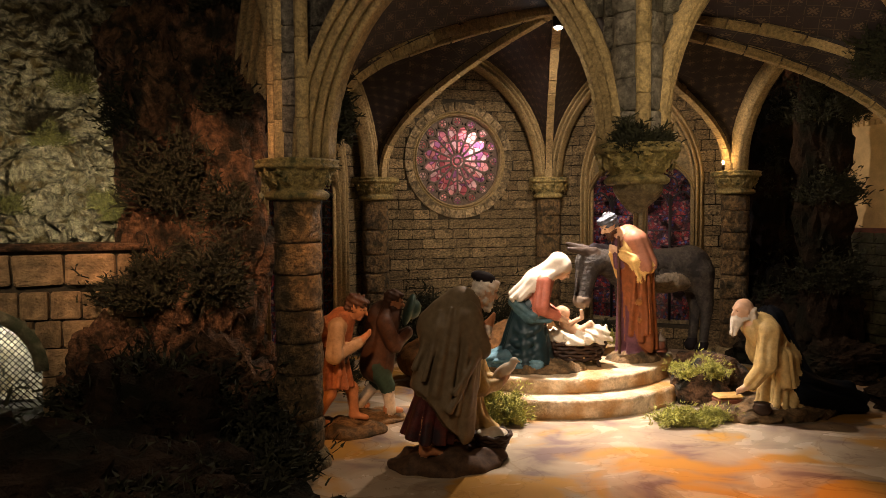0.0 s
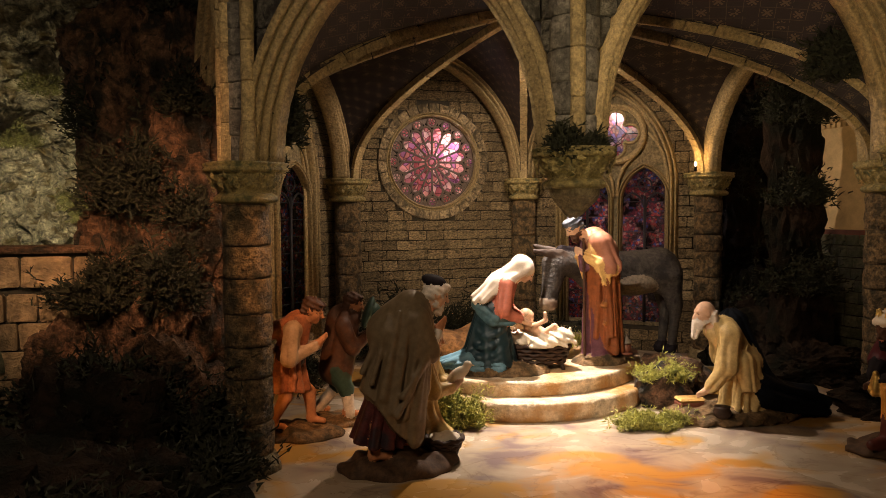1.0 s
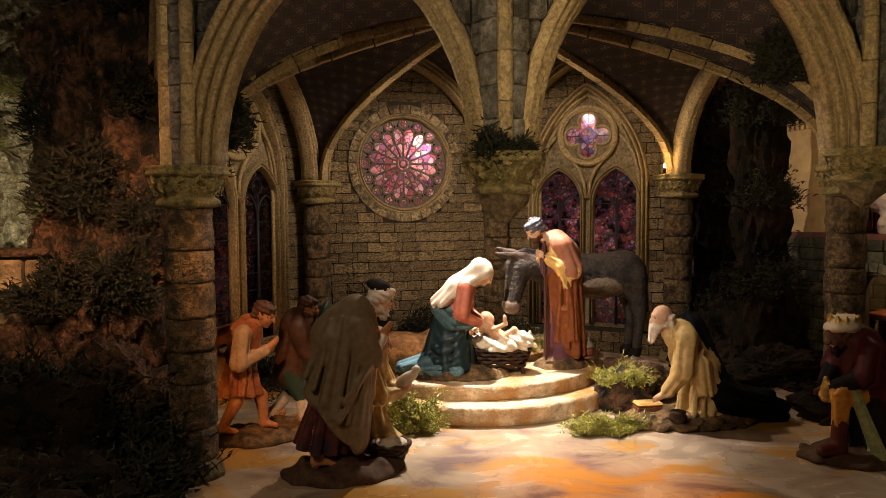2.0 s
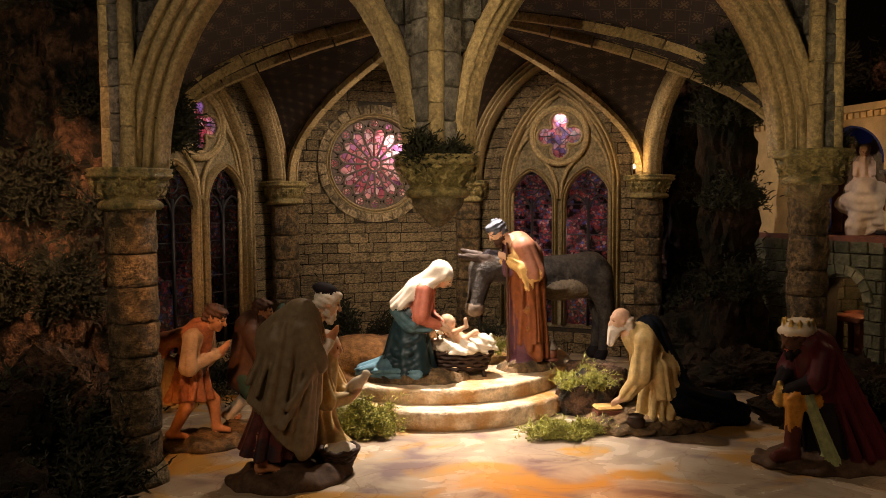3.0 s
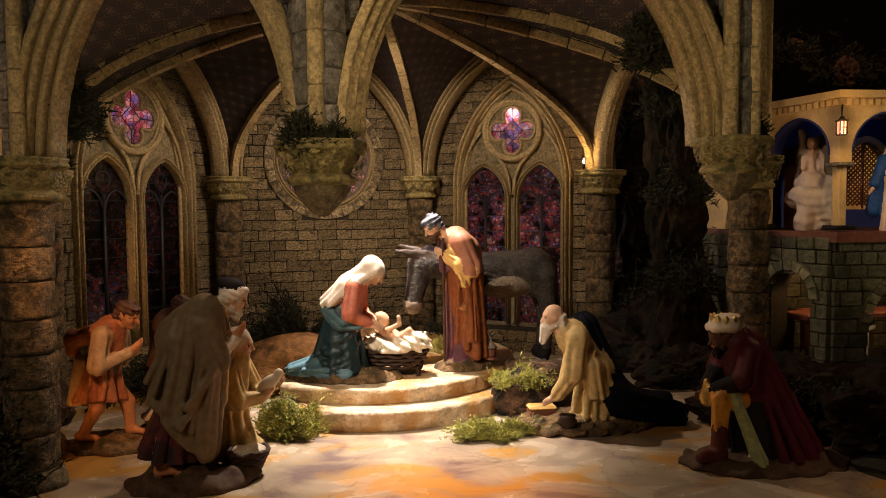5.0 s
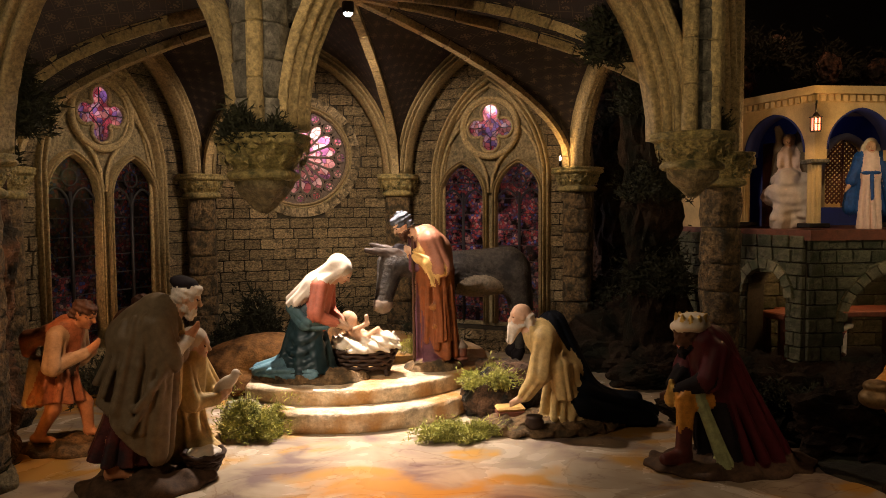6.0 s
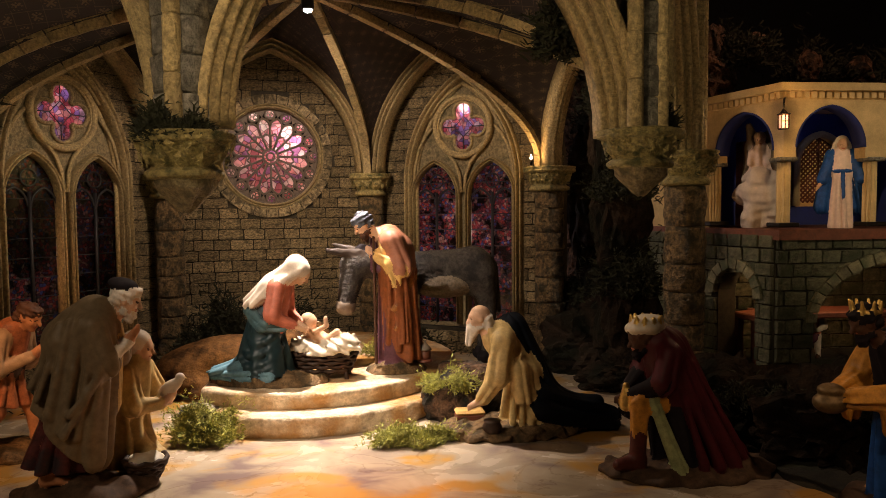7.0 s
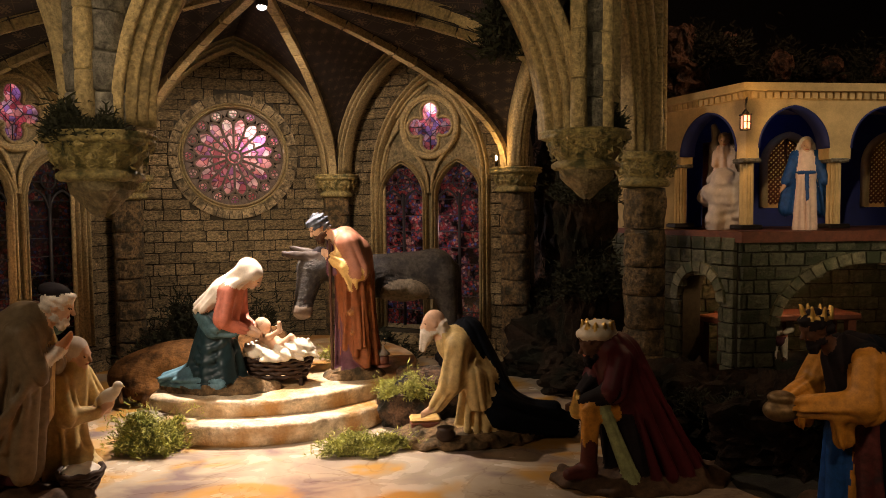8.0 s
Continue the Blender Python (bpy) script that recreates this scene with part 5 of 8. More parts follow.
def standing_husband():
    c = Clay()
    ground_pad(c, (0.068, 0.050, 0.028), BASE)
    # under robe, then the mantle that falls from the shoulder down the back
    c.limb((0.008, 0, 0.225), (0.004, 0, 0.022), 0.027, 0.034, PLUM, 0.005, 8, 0.0030, 0.4, 0.8, hem=True)
    c.limb((0.002, 0.0, 0.250), (-0.010, 0.0, 0.026), 0.037, 0.041, RUST, 0.006, 5, 0.0034, 1.2, 1.2, hem=True, shear=((0.014, 0.0, 0.040), (0.55, 0.1, -0.83)))
    c.limb((0.006, 0.012, 0.240), (-0.006, 0.022, 0.066), 0.032, 0.024, RUST, 0.006, 4, 0.0034, 2.2, 1.6, hem=True)
    c.limb((-0.006, 0.036, 0.208), (-0.006, 0.044, 0.070), 0.006, 0.008, RUST, 0.008, 3, 0.0020, 1.4, 0.8, hem=True)
    drape(c, [(0.024, 0.040, 0.212), (0.010, 0.046, 0.204), (-0.010, 0.044, 0.206), (-0.028, 0.034, 0.214), (-0.038, 0.020, 0.220)],
          [(0.026, 0.028, 0.066), (0.004, 0.040, 0.052), (-0.020, 0.040, 0.036), (-0.040, 0.030, 0.032), (-0.052, 0.010, 0.030)], RUST, 0.0042, 0.0060, 0.0045, 0.0, 3)
    drape(c, [(-0.030, 0.034, 0.206), (-0.036, 0.026, 0.180)], [(0.016, 0.044, 0.140), (0.014, 0.044, 0.098)], GOLDRUST, 0.0034, 0.0044, 0.0045, 0.010, 5)
    # bowed back and shoulders
    c.limb((-0.006, 0, 0.225), (0.016, 0, 0.290), 0.038, 0.028, ROSE, 0.010)
    c.ball((-0.004, 0.0, 0.262), (0.034, 0.044, 0.040), ROSE, 0.012, (0, 25, 0))
    c.limb((0.018, -0.030, 0.286), (0.018, 0.030, 0.286), 0.022, 0.022, ROSE, 0.012)
    c.limb((0.040, -0.012, 0.300), (0.046, 0.010, 0.225), 0.013, 0.010, PLUM, 0.004, 4, 0.0016)
    c.limb((0.028, 0.020, 0.306), (0.042, 0.026, 0.240), 0.007, 0.006, GOLDCLOTH, 0.004)
    for s in (-1, 1):
        c.limb((0.012, 0.038 * s, 0.282), (-0.002, 0.048 * s, 0.232), 0.021, 0.022, ROSE, 0.009, 4, 0.0022, s)
        c.limb((-0.004, 0.048 * s, 0.226), (0.040, 0.022 * s, 0.252), 0.018, 0.013, GOLDCLOTH, 0.006, 5, 0.0022, s * 2)
        c.limb((0.020, 0.040 * s, 0.236), (0.010, 0.044 * s, 0.196), 0.016, 0.008, GOLDCLOTH, 0.008, 4, 0.0020)
    mitt(c, (0.044, 0.010, 0.254), (0.060, 0.000, 0.266), SKIN, 0.0085)
    mitt(c, (0.044, -0.008, 0.252), (0.060, -0.002, 0.262), SKIN, 0.0085)
    head(c, (0.072, 0.006, 0.318), 38, SKIN, GREYHAIR, 0.0200, HAIR, curls=0.13)
    c.limb((0.050, 0.020, 0.024), (0.052, 0.016, 0.290), 0.0036, 0.0030, HAIR, 0.001)
    return c.place("standing_figurine", "standing robed figurine in rust and gold, head bowed", (0.444, 1.872, 0.072), 198, cell=0.0020)


def kneeling_mother():
    c = Clay()
    c.ball((0.008, 0, 0.0), (0.124, 0.060, 0.026), BASE, 0.004, (0, 0, 0), 0.0042, 130)
    # skirt: kneeling legs under heavy teal folds, the pale hem trailing behind
    c.limb((0.006, 0, 0.140), (0.010, 0, 0.020), 0.026, 0.050, TEAL, 0.008, 6, 0.0026, 0.6, 1.8, hem=True)
    c.limb((-0.006, 0, 0.120), (-0.030, 0, 0.026), 0.026, 0.034, TEAL, 0.012, 5, 0.0036, 1.7, 1.6)
    c.limb((-0.036, 0.0, 0.030), (-0.104, -0.006, 0.020), 0.026, 0.010, AQUA, 0.010, 5, 0.0034, 0.2, 0.8, 1.6)
    c.limb((-0.036, -0.026, 0.030), (-0.090, -0.036, 0.020), 0.014, 0.008, AQUA, 0.010, 4, 0.0024, 0.9)
    c.limb((0.030, -0.046, 0.020), (-0.060, -0.044, 0.020), 0.007, 0.008, AQUA, 0.010, 4, 0.0020, 0.9)
    for j, (z0, dip, r0, a0, a1) in enumerate(((0.146, 0.030, 0.0050, 196, 338), (0.128, 0.040, 0.0060, 190, 345), (0.106, 0.042, 0.0052, 186, 338), (0.088, 0.046, 0.0064, 184, 346), (0.064, 0.036, 0.0050, 188, 330))):
        ring = []
        for k in range(9):
            u = k / 8
            z = z0 - dip * math.sin(math.pi * u ** 0.8) - 0.010 * u
            r = 0.024 + (0.140 - z) / 0.12 * 0.024 + 0.0015 * math.sin(j * 2 + k)
            q = radians(a0 + (a1 - a0) * u)
            ring.append((0.007 - (0.140 - z) * 0.06 + r * 1.08 * math.cos(q), r * 0.98 * math.sin(q), z))
        for k in range(8):
            c.limb(ring[k], ring[k + 1], r0 * (0.55 + 0.45 * math.sin(math.pi * k / 8)), r0 * (0.55 + 0.45 * math.sin(math.pi * (k + 1) / 8)), TEAL, 0.0055)
    # bodice, the mantle rolled round the waist, shoulders and sleeves
    c.limb((0.016, 0, 0.118), (0.036, 0, 0.190), 0.028, 0.024, CORAL, 0.008)
    c.limb((-0.026, -0.010, 0.150), (0.012, -0.034, 0.120), 0.012, 0.011, TEALROLL, 0.007, 4, 0.0020, 0.3)
    c.limb((0.012, -0.034, 0.120), (0.048, -0.026, 0.118), 0.011, 0.008, TEALROLL, 0.007, 4, 0.0020, 0.9)
    c.limb((-0.012, 0, 0.155), (0.020, 0, 0.120), 0.024, 0.026, TEAL, 0.008, 5, 0.0024, 0.3)
    c.limb((0.040, -0.022, 0.192), (0.040, 0.022, 0.192), 0.015, 0.015, CORAL, 0.008)
    for s in (-1, 1):
        c.limb((0.038, 0.028 * s, 0.194), (0.034, 0.040 * s, 0.146), 0.0165, 0.0175, CORAL, 0.007, 4, 0.0016, s)
        c.limb((0.036, 0.040 * s, 0.140), (0.066, 0.020 * s, 0.122), 0.0125, 0.0095, CORAL, 0.006, 4, 0.0012)
        mitt(c, (0.072, 0.013 * s, 0.117), (0.100, 0.004 * s, 0.104), SKIN, 0.0075)
    # veil: one smooth fall from the brow over the nape to the small of the back
    head(c, (0.082, 0, 0.222), 46, SKIN, None, 0.0170)
    c.ball((0.076, 0, 0.236), (0.0270, 0.0225, 0.0200), VEIL, 0.003, (0, 46, 0))
    c.limb((0.070, 0, 0.236), (0.020, 0, 0.196), 0.020, 0.024, VEIL, 0.010, 5, 0.0014, 0.8, 0.6, 1.1)
    c.limb((0.022, 0, 0.198), (-0.026, 0, 0.158), 0.024, 0.018, VEIL, 0.010, 6, 0.0026, 0.2, 0.8, 1.35, hem=True)
    for s in (-1, 1):
        c.limb((0.082, 0.018 * s, 0.228), (0.034, 0.028 * s, 0.202), 0.0070, 0.0085, VEIL, 0.008, 3, 0.0012)
        c.limb((0.034, 0.028 * s, 0.202), (-0.010, 0.030 * s, 0.164), 0.0085, 0.0080, VEIL, 0.008, 3, 0.0016)
    return c.place("kneeling_figurine", "kneeling figurine in teal skirt, coral sleeves, cream veil", (0.180, 1.778, 0.072), -8, cell=0.0019)


def child_in_manger():
    c = Clay()
    c.ball((0, 0, 0.0), (0.072, 0.038, 0.016), WHITE, 0.004, (0, 0, 0), 0.0052, 170)
    c.ball((0.036, -0.004, 0.010), (0.034, 0.026, 0.020), WHITE, 0.006, (0, -12, 0), 0.004, 210)
    c.ball((-0.045, 0.0, 0.006), (0.032, 0.030, 0.016), WHITE, 0.004, (0, 0, 0), 0.004, 210)
    c.ball((-0.01, -0.032, -0.006), (0.022, 0.012, 0.012), WHITE, 0.004, (0, 0, 0), 0.003, 180)
    c.limb((-0.004, 0, 0.016), (-0.030, 0, 0.034), 0.015, 0.014, SKIN, 0.006)
    c.ball((-0.034, 0.0, 0.056), (0.0150, 0.0140, 0.0155), SKIN, 0.004)
    c.ball((-0.039, 0.0, 0.062), (0.0145, 0.0140, 0.0130), SHIRT, 0.003)
    c.limb((-0.020, -0.014, 0.036), (0.006, -0.020, 0.050), 0.0060, 0.0050, SKIN, 0.004)
    c.limb((0.006, -0.020, 0.050), (0.004, -0.020, 0.066), 0.0050, 0.0045, SKIN, 0.002)
    c.limb((-0.022, 0.012, 0.036), (-0.044, 0.022, 0.040), 0.0060, 0.0050, SKIN, 0.004)
    c.limb((0.004, -0.008, 0.020), (0.026, -0.010, 0.036), 0.0080, 0.0060, SKIN, 0.004)
    c.limb((0.026, -0.010, 0.036), (0.040, -0.010, 0.022), 0.0060, 0.0050, SKIN, 0.003)
    return c.place("infant_figurine", "small pale infant figurine on white cloth in the manger", (0.302, 1.806, 0.136), -4, cell=0.0020, scale=0.98)


def kneeling_elder():
    c = Clay()
    c.ball((0.0, 0, 0.0), (0.150, 0.076, 0.018), BASE, 0.006, (0, 0, 0), 0.0040, 150)
    # kneeling robe, and the trunk bent forward over it
    c.limb((-0.024, 0, 0.110), (-0.018, 0, 0.014), 0.030, 0.036, OCHRE, 0.008, 7, 0.0036, 0.5, 0.8, hem=True)
    c.limb((-0.024, 0, 0.108), (0.022, 0, 0.172), 0.038, 0.032, OCHRE, 0.012, 5, 0.0018, 1.0)
    c.limb((0.022, -0.032, 0.172), (0.022, 0.032, 0.172), 0.022, 0.022, OCHRE, 0.014)
    # one arm reaching down to the casket, the other folded on the breast
    c.limb((0.024, 0.038, 0.170), (0.036, 0.048, 0.110), 0.020, 0.020, OCHRE, 0.009, 5, 0.0022, 0.3)
    c.limb((0.036, 0.046, 0.108), (0.062, 0.036, 0.070), 0.0175, 0.0125, OCHRE, 0.007, 5, 0.0022, 1.3)
    mitt(c, (0.066, 0.034, 0.062), (0.086, 0.028, 0.050), SKIN, 0.0085)
    c.limb((0.010, -0.034, 0.160), (-0.004, -0.052, 0.112), 0.020, 0.022, OCHRE, 0.009, 4, 0.0022, 2.0)
    c.limb((-0.006, 0.040, 0.120), (-0.012, 0.046, 0.060), 0.018, 0.014, OCHRE, 0.010, 4, 0.0030, 0.7, hem=True)
    c.limb((-0.004, 0.030, 0.100), (0.024, 0.030, 0.128), 0.014, 0.012, OCHRE, 0.009, 4, 0.0020)
    drape(c, [(0.000, 0.036, 0.128), (-0.012, 0.040, 0.124), (-0.026, 0.040, 0.120), (-0.038, 0.034, 0.116)],
          [(0.006, 0.038, 0.022), (-0.010, 0.042, 0.020), (-0.028, 0.042, 0.020), (-0.046, 0.036, 0.022)], OCHRE, 0.0040, 0.0060, 0.0045, 0.0, 2)
    drape(c, [(0.028, 0.046, 0.172), (0.010, 0.046, 0.166), (-0.010, 0.042, 0.150)], [(0.048, 0.056, 0.104), (0.010, 0.050, 0.112), (0.016, 0.044, 0.104)], OCHRE, 0.0036, 0.0042, 0.0045, 0.008, 7)
    # cloak fallen behind
    c.limb((-0.006, -0.006, 0.190), (-0.066, -0.008, 0.034), 0.028, 0.042, NAVY, 0.008, 6, 0.0045, 0.8, 1.0)
    c.limb((-0.060, 0.008, 0.045), (-0.185, 0.018, 0.016), 0.042, 0.020, NAVY, 0.014, 6, 0.005, 0.3, 1.6, 1.3)
    c.limb((-0.100, 0.018, 0.044), (-0.158, 0.03, 0.050), 0.018, 0.014, NAVY, 0.012)
    head(c, (0.060, 0.000, 0.212), 8, SKIN, BEARD, 0.0205, BEARD, True, 0.12)
    c.limb((0.074, 0.0, 0.190), (0.080, 0.0, 0.164), 0.0120, 0.006, BEARD, 0.006, 5, 0.0014)
    c.ball((0.046, 0.0, 0.200), (0.013, 0.0185, 0.015), BEARD, 0.004, (0, 0, 0), 0.0016, 380)
    return c.place("kneeling_elder_figurine", "kneeling bearded figurine in ochre robe with dark cloak", (0.672, 1.672, 0.006), 188, cell=0.0022)


def kneeling_king():
    c = Clay()
    c.ball((-0.03, 0, 0.0), (0.140, 0.075, 0.020), DARKBASE, 0.006, (0, 0, 0), 0.004, 110)
    c.limb((0.006, 0, 0.100), (-0.016, 0, 0.020), 0.032, 0.042, BLACK, 0.010, 6, 0.003, 0.2, 1.2)
    # the cape over the bent back, open in front
    c.limb((0.020, 0, 0.202), (-0.006, 0, 0.130), 0.028, 0.040, MAROON, 0.012, 5, 0.0020, 1.0)
    c.limb((0.006, 0, 0.192), (-0.058, 0, 0.020), 0.032, 0.050, MAROON, 0.012, 7, 0.0052, 0.9, 1.4)
    c.limb((-0.056, 0, 0.060), (-0.102, 0.0, 0.022), 0.036, 0.022, MAROON, 0.014, 6, 0.0045, 0.4)
    drape(c, [(0.016, 0.030, 0.190), (0.004, 0.034, 0.190), (-0.010, 0.032, 0.186), (-0.024, 0.026, 0.176)],
          [(-0.030, 0.056, 0.022), (-0.056, 0.054, 0.020), (-0.084, 0.044, 0.022), (-0.104, 0.028, 0.026)], MAROON, 0.0046, 0.0085, 0.0055, 0.0, 12)
    # bent leg with amber sleeve and red boot, the sage lining falling beside it
    c.limb((0.030, 0.020, 0.112), (0.060, 0.024, 0.112), 0.017, 0.016, AMBERCLOTH, 0.006, 4, 0.0012)
    c.limb((0.060, 0.024, 0.112), (0.062, 0.024, 0.066), 0.0155, 0.0115, AMBERCLOTH, 0.005, 4, 0.0010)
    c.limb((0.062, 0.024, 0.064), (0.064, 0.024, 0.024), 0.0125, 0.013, BOOT, 0.003)
    c.limb((0.062, 0.024, 0.024), (0.096, 0.028, 0.020), 0.013, 0.009, BOOT, 0.005)
    c.limb((0.042, 0.032, 0.118), (0.004, 0.044, 0.016), 0.008, 0.011, PALEGREEN, 0.005, 3, 0.0016, 0.4, 0.6)
    for s in (-1, 1):
        c.limb((0.016, 0.034 * s, 0.190), (0.030, 0.042 * s, 0.150), 0.019, 0.019, MAROON, 0.010, 4, 0.0020, s)
        c.limb((0.030, 0.042 * s, 0.148), (0.064, 0.014 * s, 0.128), 0.016, 0.011, BLACK, 0.008, 4, 0.0016, s)
    mitt(c, (0.068, 0.004, 0.124), (0.080, 0.0, 0.118), HAIR, 0.0085)
    c.limb((0.076, 0.006, 0.108), (0.076, 0.006, 0.130), 0.011, 0.007, GOLD, 0.003)
    c.ball((0.076, 0.006, 0.138), 0.0055, GOLD, 0.002)
    head(c, (0.050, 0, 0.210), 18, HAIR, HAIR, 0.0190, BLACK)
    c.ball((0.044, 0, 0.229), (0.0310, 0.028, 0.0125), WHITE, 0.002, (0, 6, 0), 0.0014, 170)
    c.ball((0.042, 0, 0.237), (0.026, 0.024, 0.0110), WHITE, 0.002, (0, 6, 0), 0.001, 150)
    for i in range(11):
        a = 2 * math.pi * i / 11
        c.limb((0.042 + 0.022 * math.cos(a), 0.021 * math.sin(a), 0.238), (0.042 + 0.024 * math.cos(a), 0.023 * math.sin(a), 0.2465), 0.0050, 0.0024, GOLD, 0.003)
    return c.place("kneeling_king_figurine", "kneeling crowned figurine in maroon cape and white turban", (0.905, 1.455, 0.004), 186, cell=0.0022)


def standing_king():
    c = Clay()
    c.ball((0, 0, 0.0), (0.080, 0.062, 0.018), DARKBASE, 0.006, (0, 0, 0), 0.003, 90)
    c.limb((-0.010, 0, 0.165), (-0.006, 0, 0.014), 0.036, 0.044, AMBERCLOTH, 0.006, 6, 0.0045, 0.5, 1.0)
    c.limb((-0.002, 0.020, 0.165), (0.004, 0.040, 0.03), 0.014, 0.018, STRIPE, 0.005, 5, 0.004, 0.9)
    c.limb((0.030, 0.010, 0.15), (0.034, 0.012, 0.020), 0.016, 0.018, BLUECLOAK, 0.005, 4, 0.003, 0.3)
    c.limb((-0.010, 0, 0.160), (0.010, 0, 0.222), 0.042, 0.036, BLACK, 0.010, 6, 0.002)
    c.limb((-0.018, 0, 0.222), (-0.048, 0.012, 0.030), 0.032, 0.050, NAVY, 0.010, 8, 0.006, 0.2, 1.4)
    c.limb((0.006, -0.038, 0.226), (0.006, 0.038, 0.226), 0.022, 0.022, NAVY, 0.010)
    for s in (-1, 1):
        c.limb((0.010, 0.044 * s, 0.222), (0.024, 0.058 * s, 0.170), 0.022, 0.024, AMBERCLOTH, 0.008, 4, 0.0025, s)
        c.limb((0.024, 0.058 * s, 0.168), (0.086, 0.018 * s, 0.160), 0.023, 0.014, AMBERCLOTH, 0.008, 6, 0.003, s)
        c.limb((0.050, 0.044 * s, 0.152), (0.046, 0.046 * s, 0.120), 0.014, 0.010, AMBERCLOTH, 0.008, 4, 0.003)
        mitt(c, (0.090, 0.014 * s, 0.160), (0.106, 0.0, 0.160), HAIR, 0.009)
    c.ball((0.110, 0, 0.150), (0.025, 0.022, 0.016), OLDGOLD, 0.003)
    c.ball((0.110, 0, 0.168), (0.019, 0.017, 0.010), OLDGOLD, 0.002)
    head(c, (0.062, 0, 0.266), 24, HAIR, BLACK, 0.0200, BLACK)
    for i in range(8):
        a = 2 * math.pi * i / 8
        c.limb((0.060 + 0.018 * math.cos(a), 0.017 * math.sin(a), 0.281), (0.061 + 0.021 * math.cos(a), 0.020 * math.sin(a), 0.297), 0.0040, 0.0022, GOLD, 0.002)
    c.ball((0.060, 0, 0.281), (0.0215, 0.0205, 0.0050), GOLD, 0.001)
    return c.place("standing_king_figurine", "standing crowned figurine with golden sleeves holding a gilt vessel", (1.186, 1.320, 0.004), 184, cell=0.0024, scale=0.96)


def bowing_shepherd():
    c = Clay()
    c.ball((0.010, 0, 0.0), (0.100, 0.066, 0.024), DARKBASE, 0.006, (0, 0, 0), 0.004, 100)
    c.limb((-0.008, 0, 0.15), (-0.032, 0, 0.044), 0.024, 0.042, STRIPE, 0.006, 9, 0.0036, 0.4, 0.4, hem=True)
    for s in (-1, 1):
        c.limb((-0.018 + 0.014 * s, 0.018 * s, 0.078), (-0.020 + 0.018 * s, 0.022 * s, 0.028), 0.0115, 0.0095, TAN, 0.004)
        foot(c, (-0.010 + 0.020 * s, 0.024 * s, 0.020), -8 * s)
    # the heavy cloak: over the bent back, falling wide, its hem cut aslant
    slope = ((-0.030, 0, 0.105), (-0.757, 0, -0.653))
    c.limb((0.030, 0, 0.262), (-0.004, 0.0, 0.226), 0.032, 0.040, GREYCLOAK, 0.014, 5, 0.0012, 0.3, 0.6)
    c.limb((0.012, 0.0, 0.238), (-0.020, 0.0, 0.066), 0.038, 0.054, GREYCLOAK, 0.010, 6, 0.0026, 0.9, 1.0, shear=slope)
    c.limb((0.030, -0.008, 0.240), (0.018, -0.016, 0.060), 0.034, 0.030, GREYCLOAK, 0.012, 4, 0.0022, 0.5, 0.8, shear=slope)
    c.limb((0.034, -0.034, 0.252), (0.050, -0.036, 0.196), 0.018, 0.019, GREYCLOAK, 0.012, 4, 0.0018)
    c.limb((0.034, 0.034, 0.252), (0.052, 0.036, 0.196), 0.018, 0.019, GREYCLOAK, 0.012, 4, 0.0018)
    drape(c, [(0.046, -0.046, 0.214), (0.036, -0.044, 0.244), (0.020, -0.040, 0.262), (0.004, -0.037, 0.262), (-0.012, -0.030, 0.256), (-0.024, -0.018, 0.246)],
          [(0.028, -0.042, 0.092), (0.010, -0.048, 0.094), (-0.008, -0.051, 0.106), (-0.026, -0.049, 0.128), (-0.042, -0.038, 0.150), (-0.054, -0.022, 0.166)], GREYCLOAK, 0.0044, 0.0056, 0.0060, 0.0, 4)
    drape(c, [(0.052, -0.044, 0.200), (0.048, -0.046, 0.190)], [(0.004, -0.058, 0.130), (-0.004, -0.058, 0.100)], GREYCLOAK, 0.0036, 0.0046, 0.0045, 0.004, 6)
    for s in (-1, 1):
        c.limb((0.052, 0.038 * s, 0.206), (0.074, 0.008 * s, 0.220), 0.012, 0.009, BEARD, 0.006)
        mitt(c, (0.074, 0.007 * s, 0.222), (0.086, 0.002 * s, 0.238), TAN, 0.0085)
    c.limb((0.048, 0, 0.235), (0.044, 0, 0.130), 0.020, 0.016, OCHRE, 0.006, 6, 0.002)
    head(c, (0.074, 0, 0.286), 22, SKIN, BEARD, 0.0200, BEARD)
    c.ball((0.070, 0, 0.3075), (0.0215, 0.0205, 0.0110), BLACK, 0.001, (0, 16, 0))
    return c.place("bowing_shepherd_figurine", "bowing bearded figurine wrapped in a taupe cloak", (-0.002, 1.385, 0.004), 14, cell=0.0021)


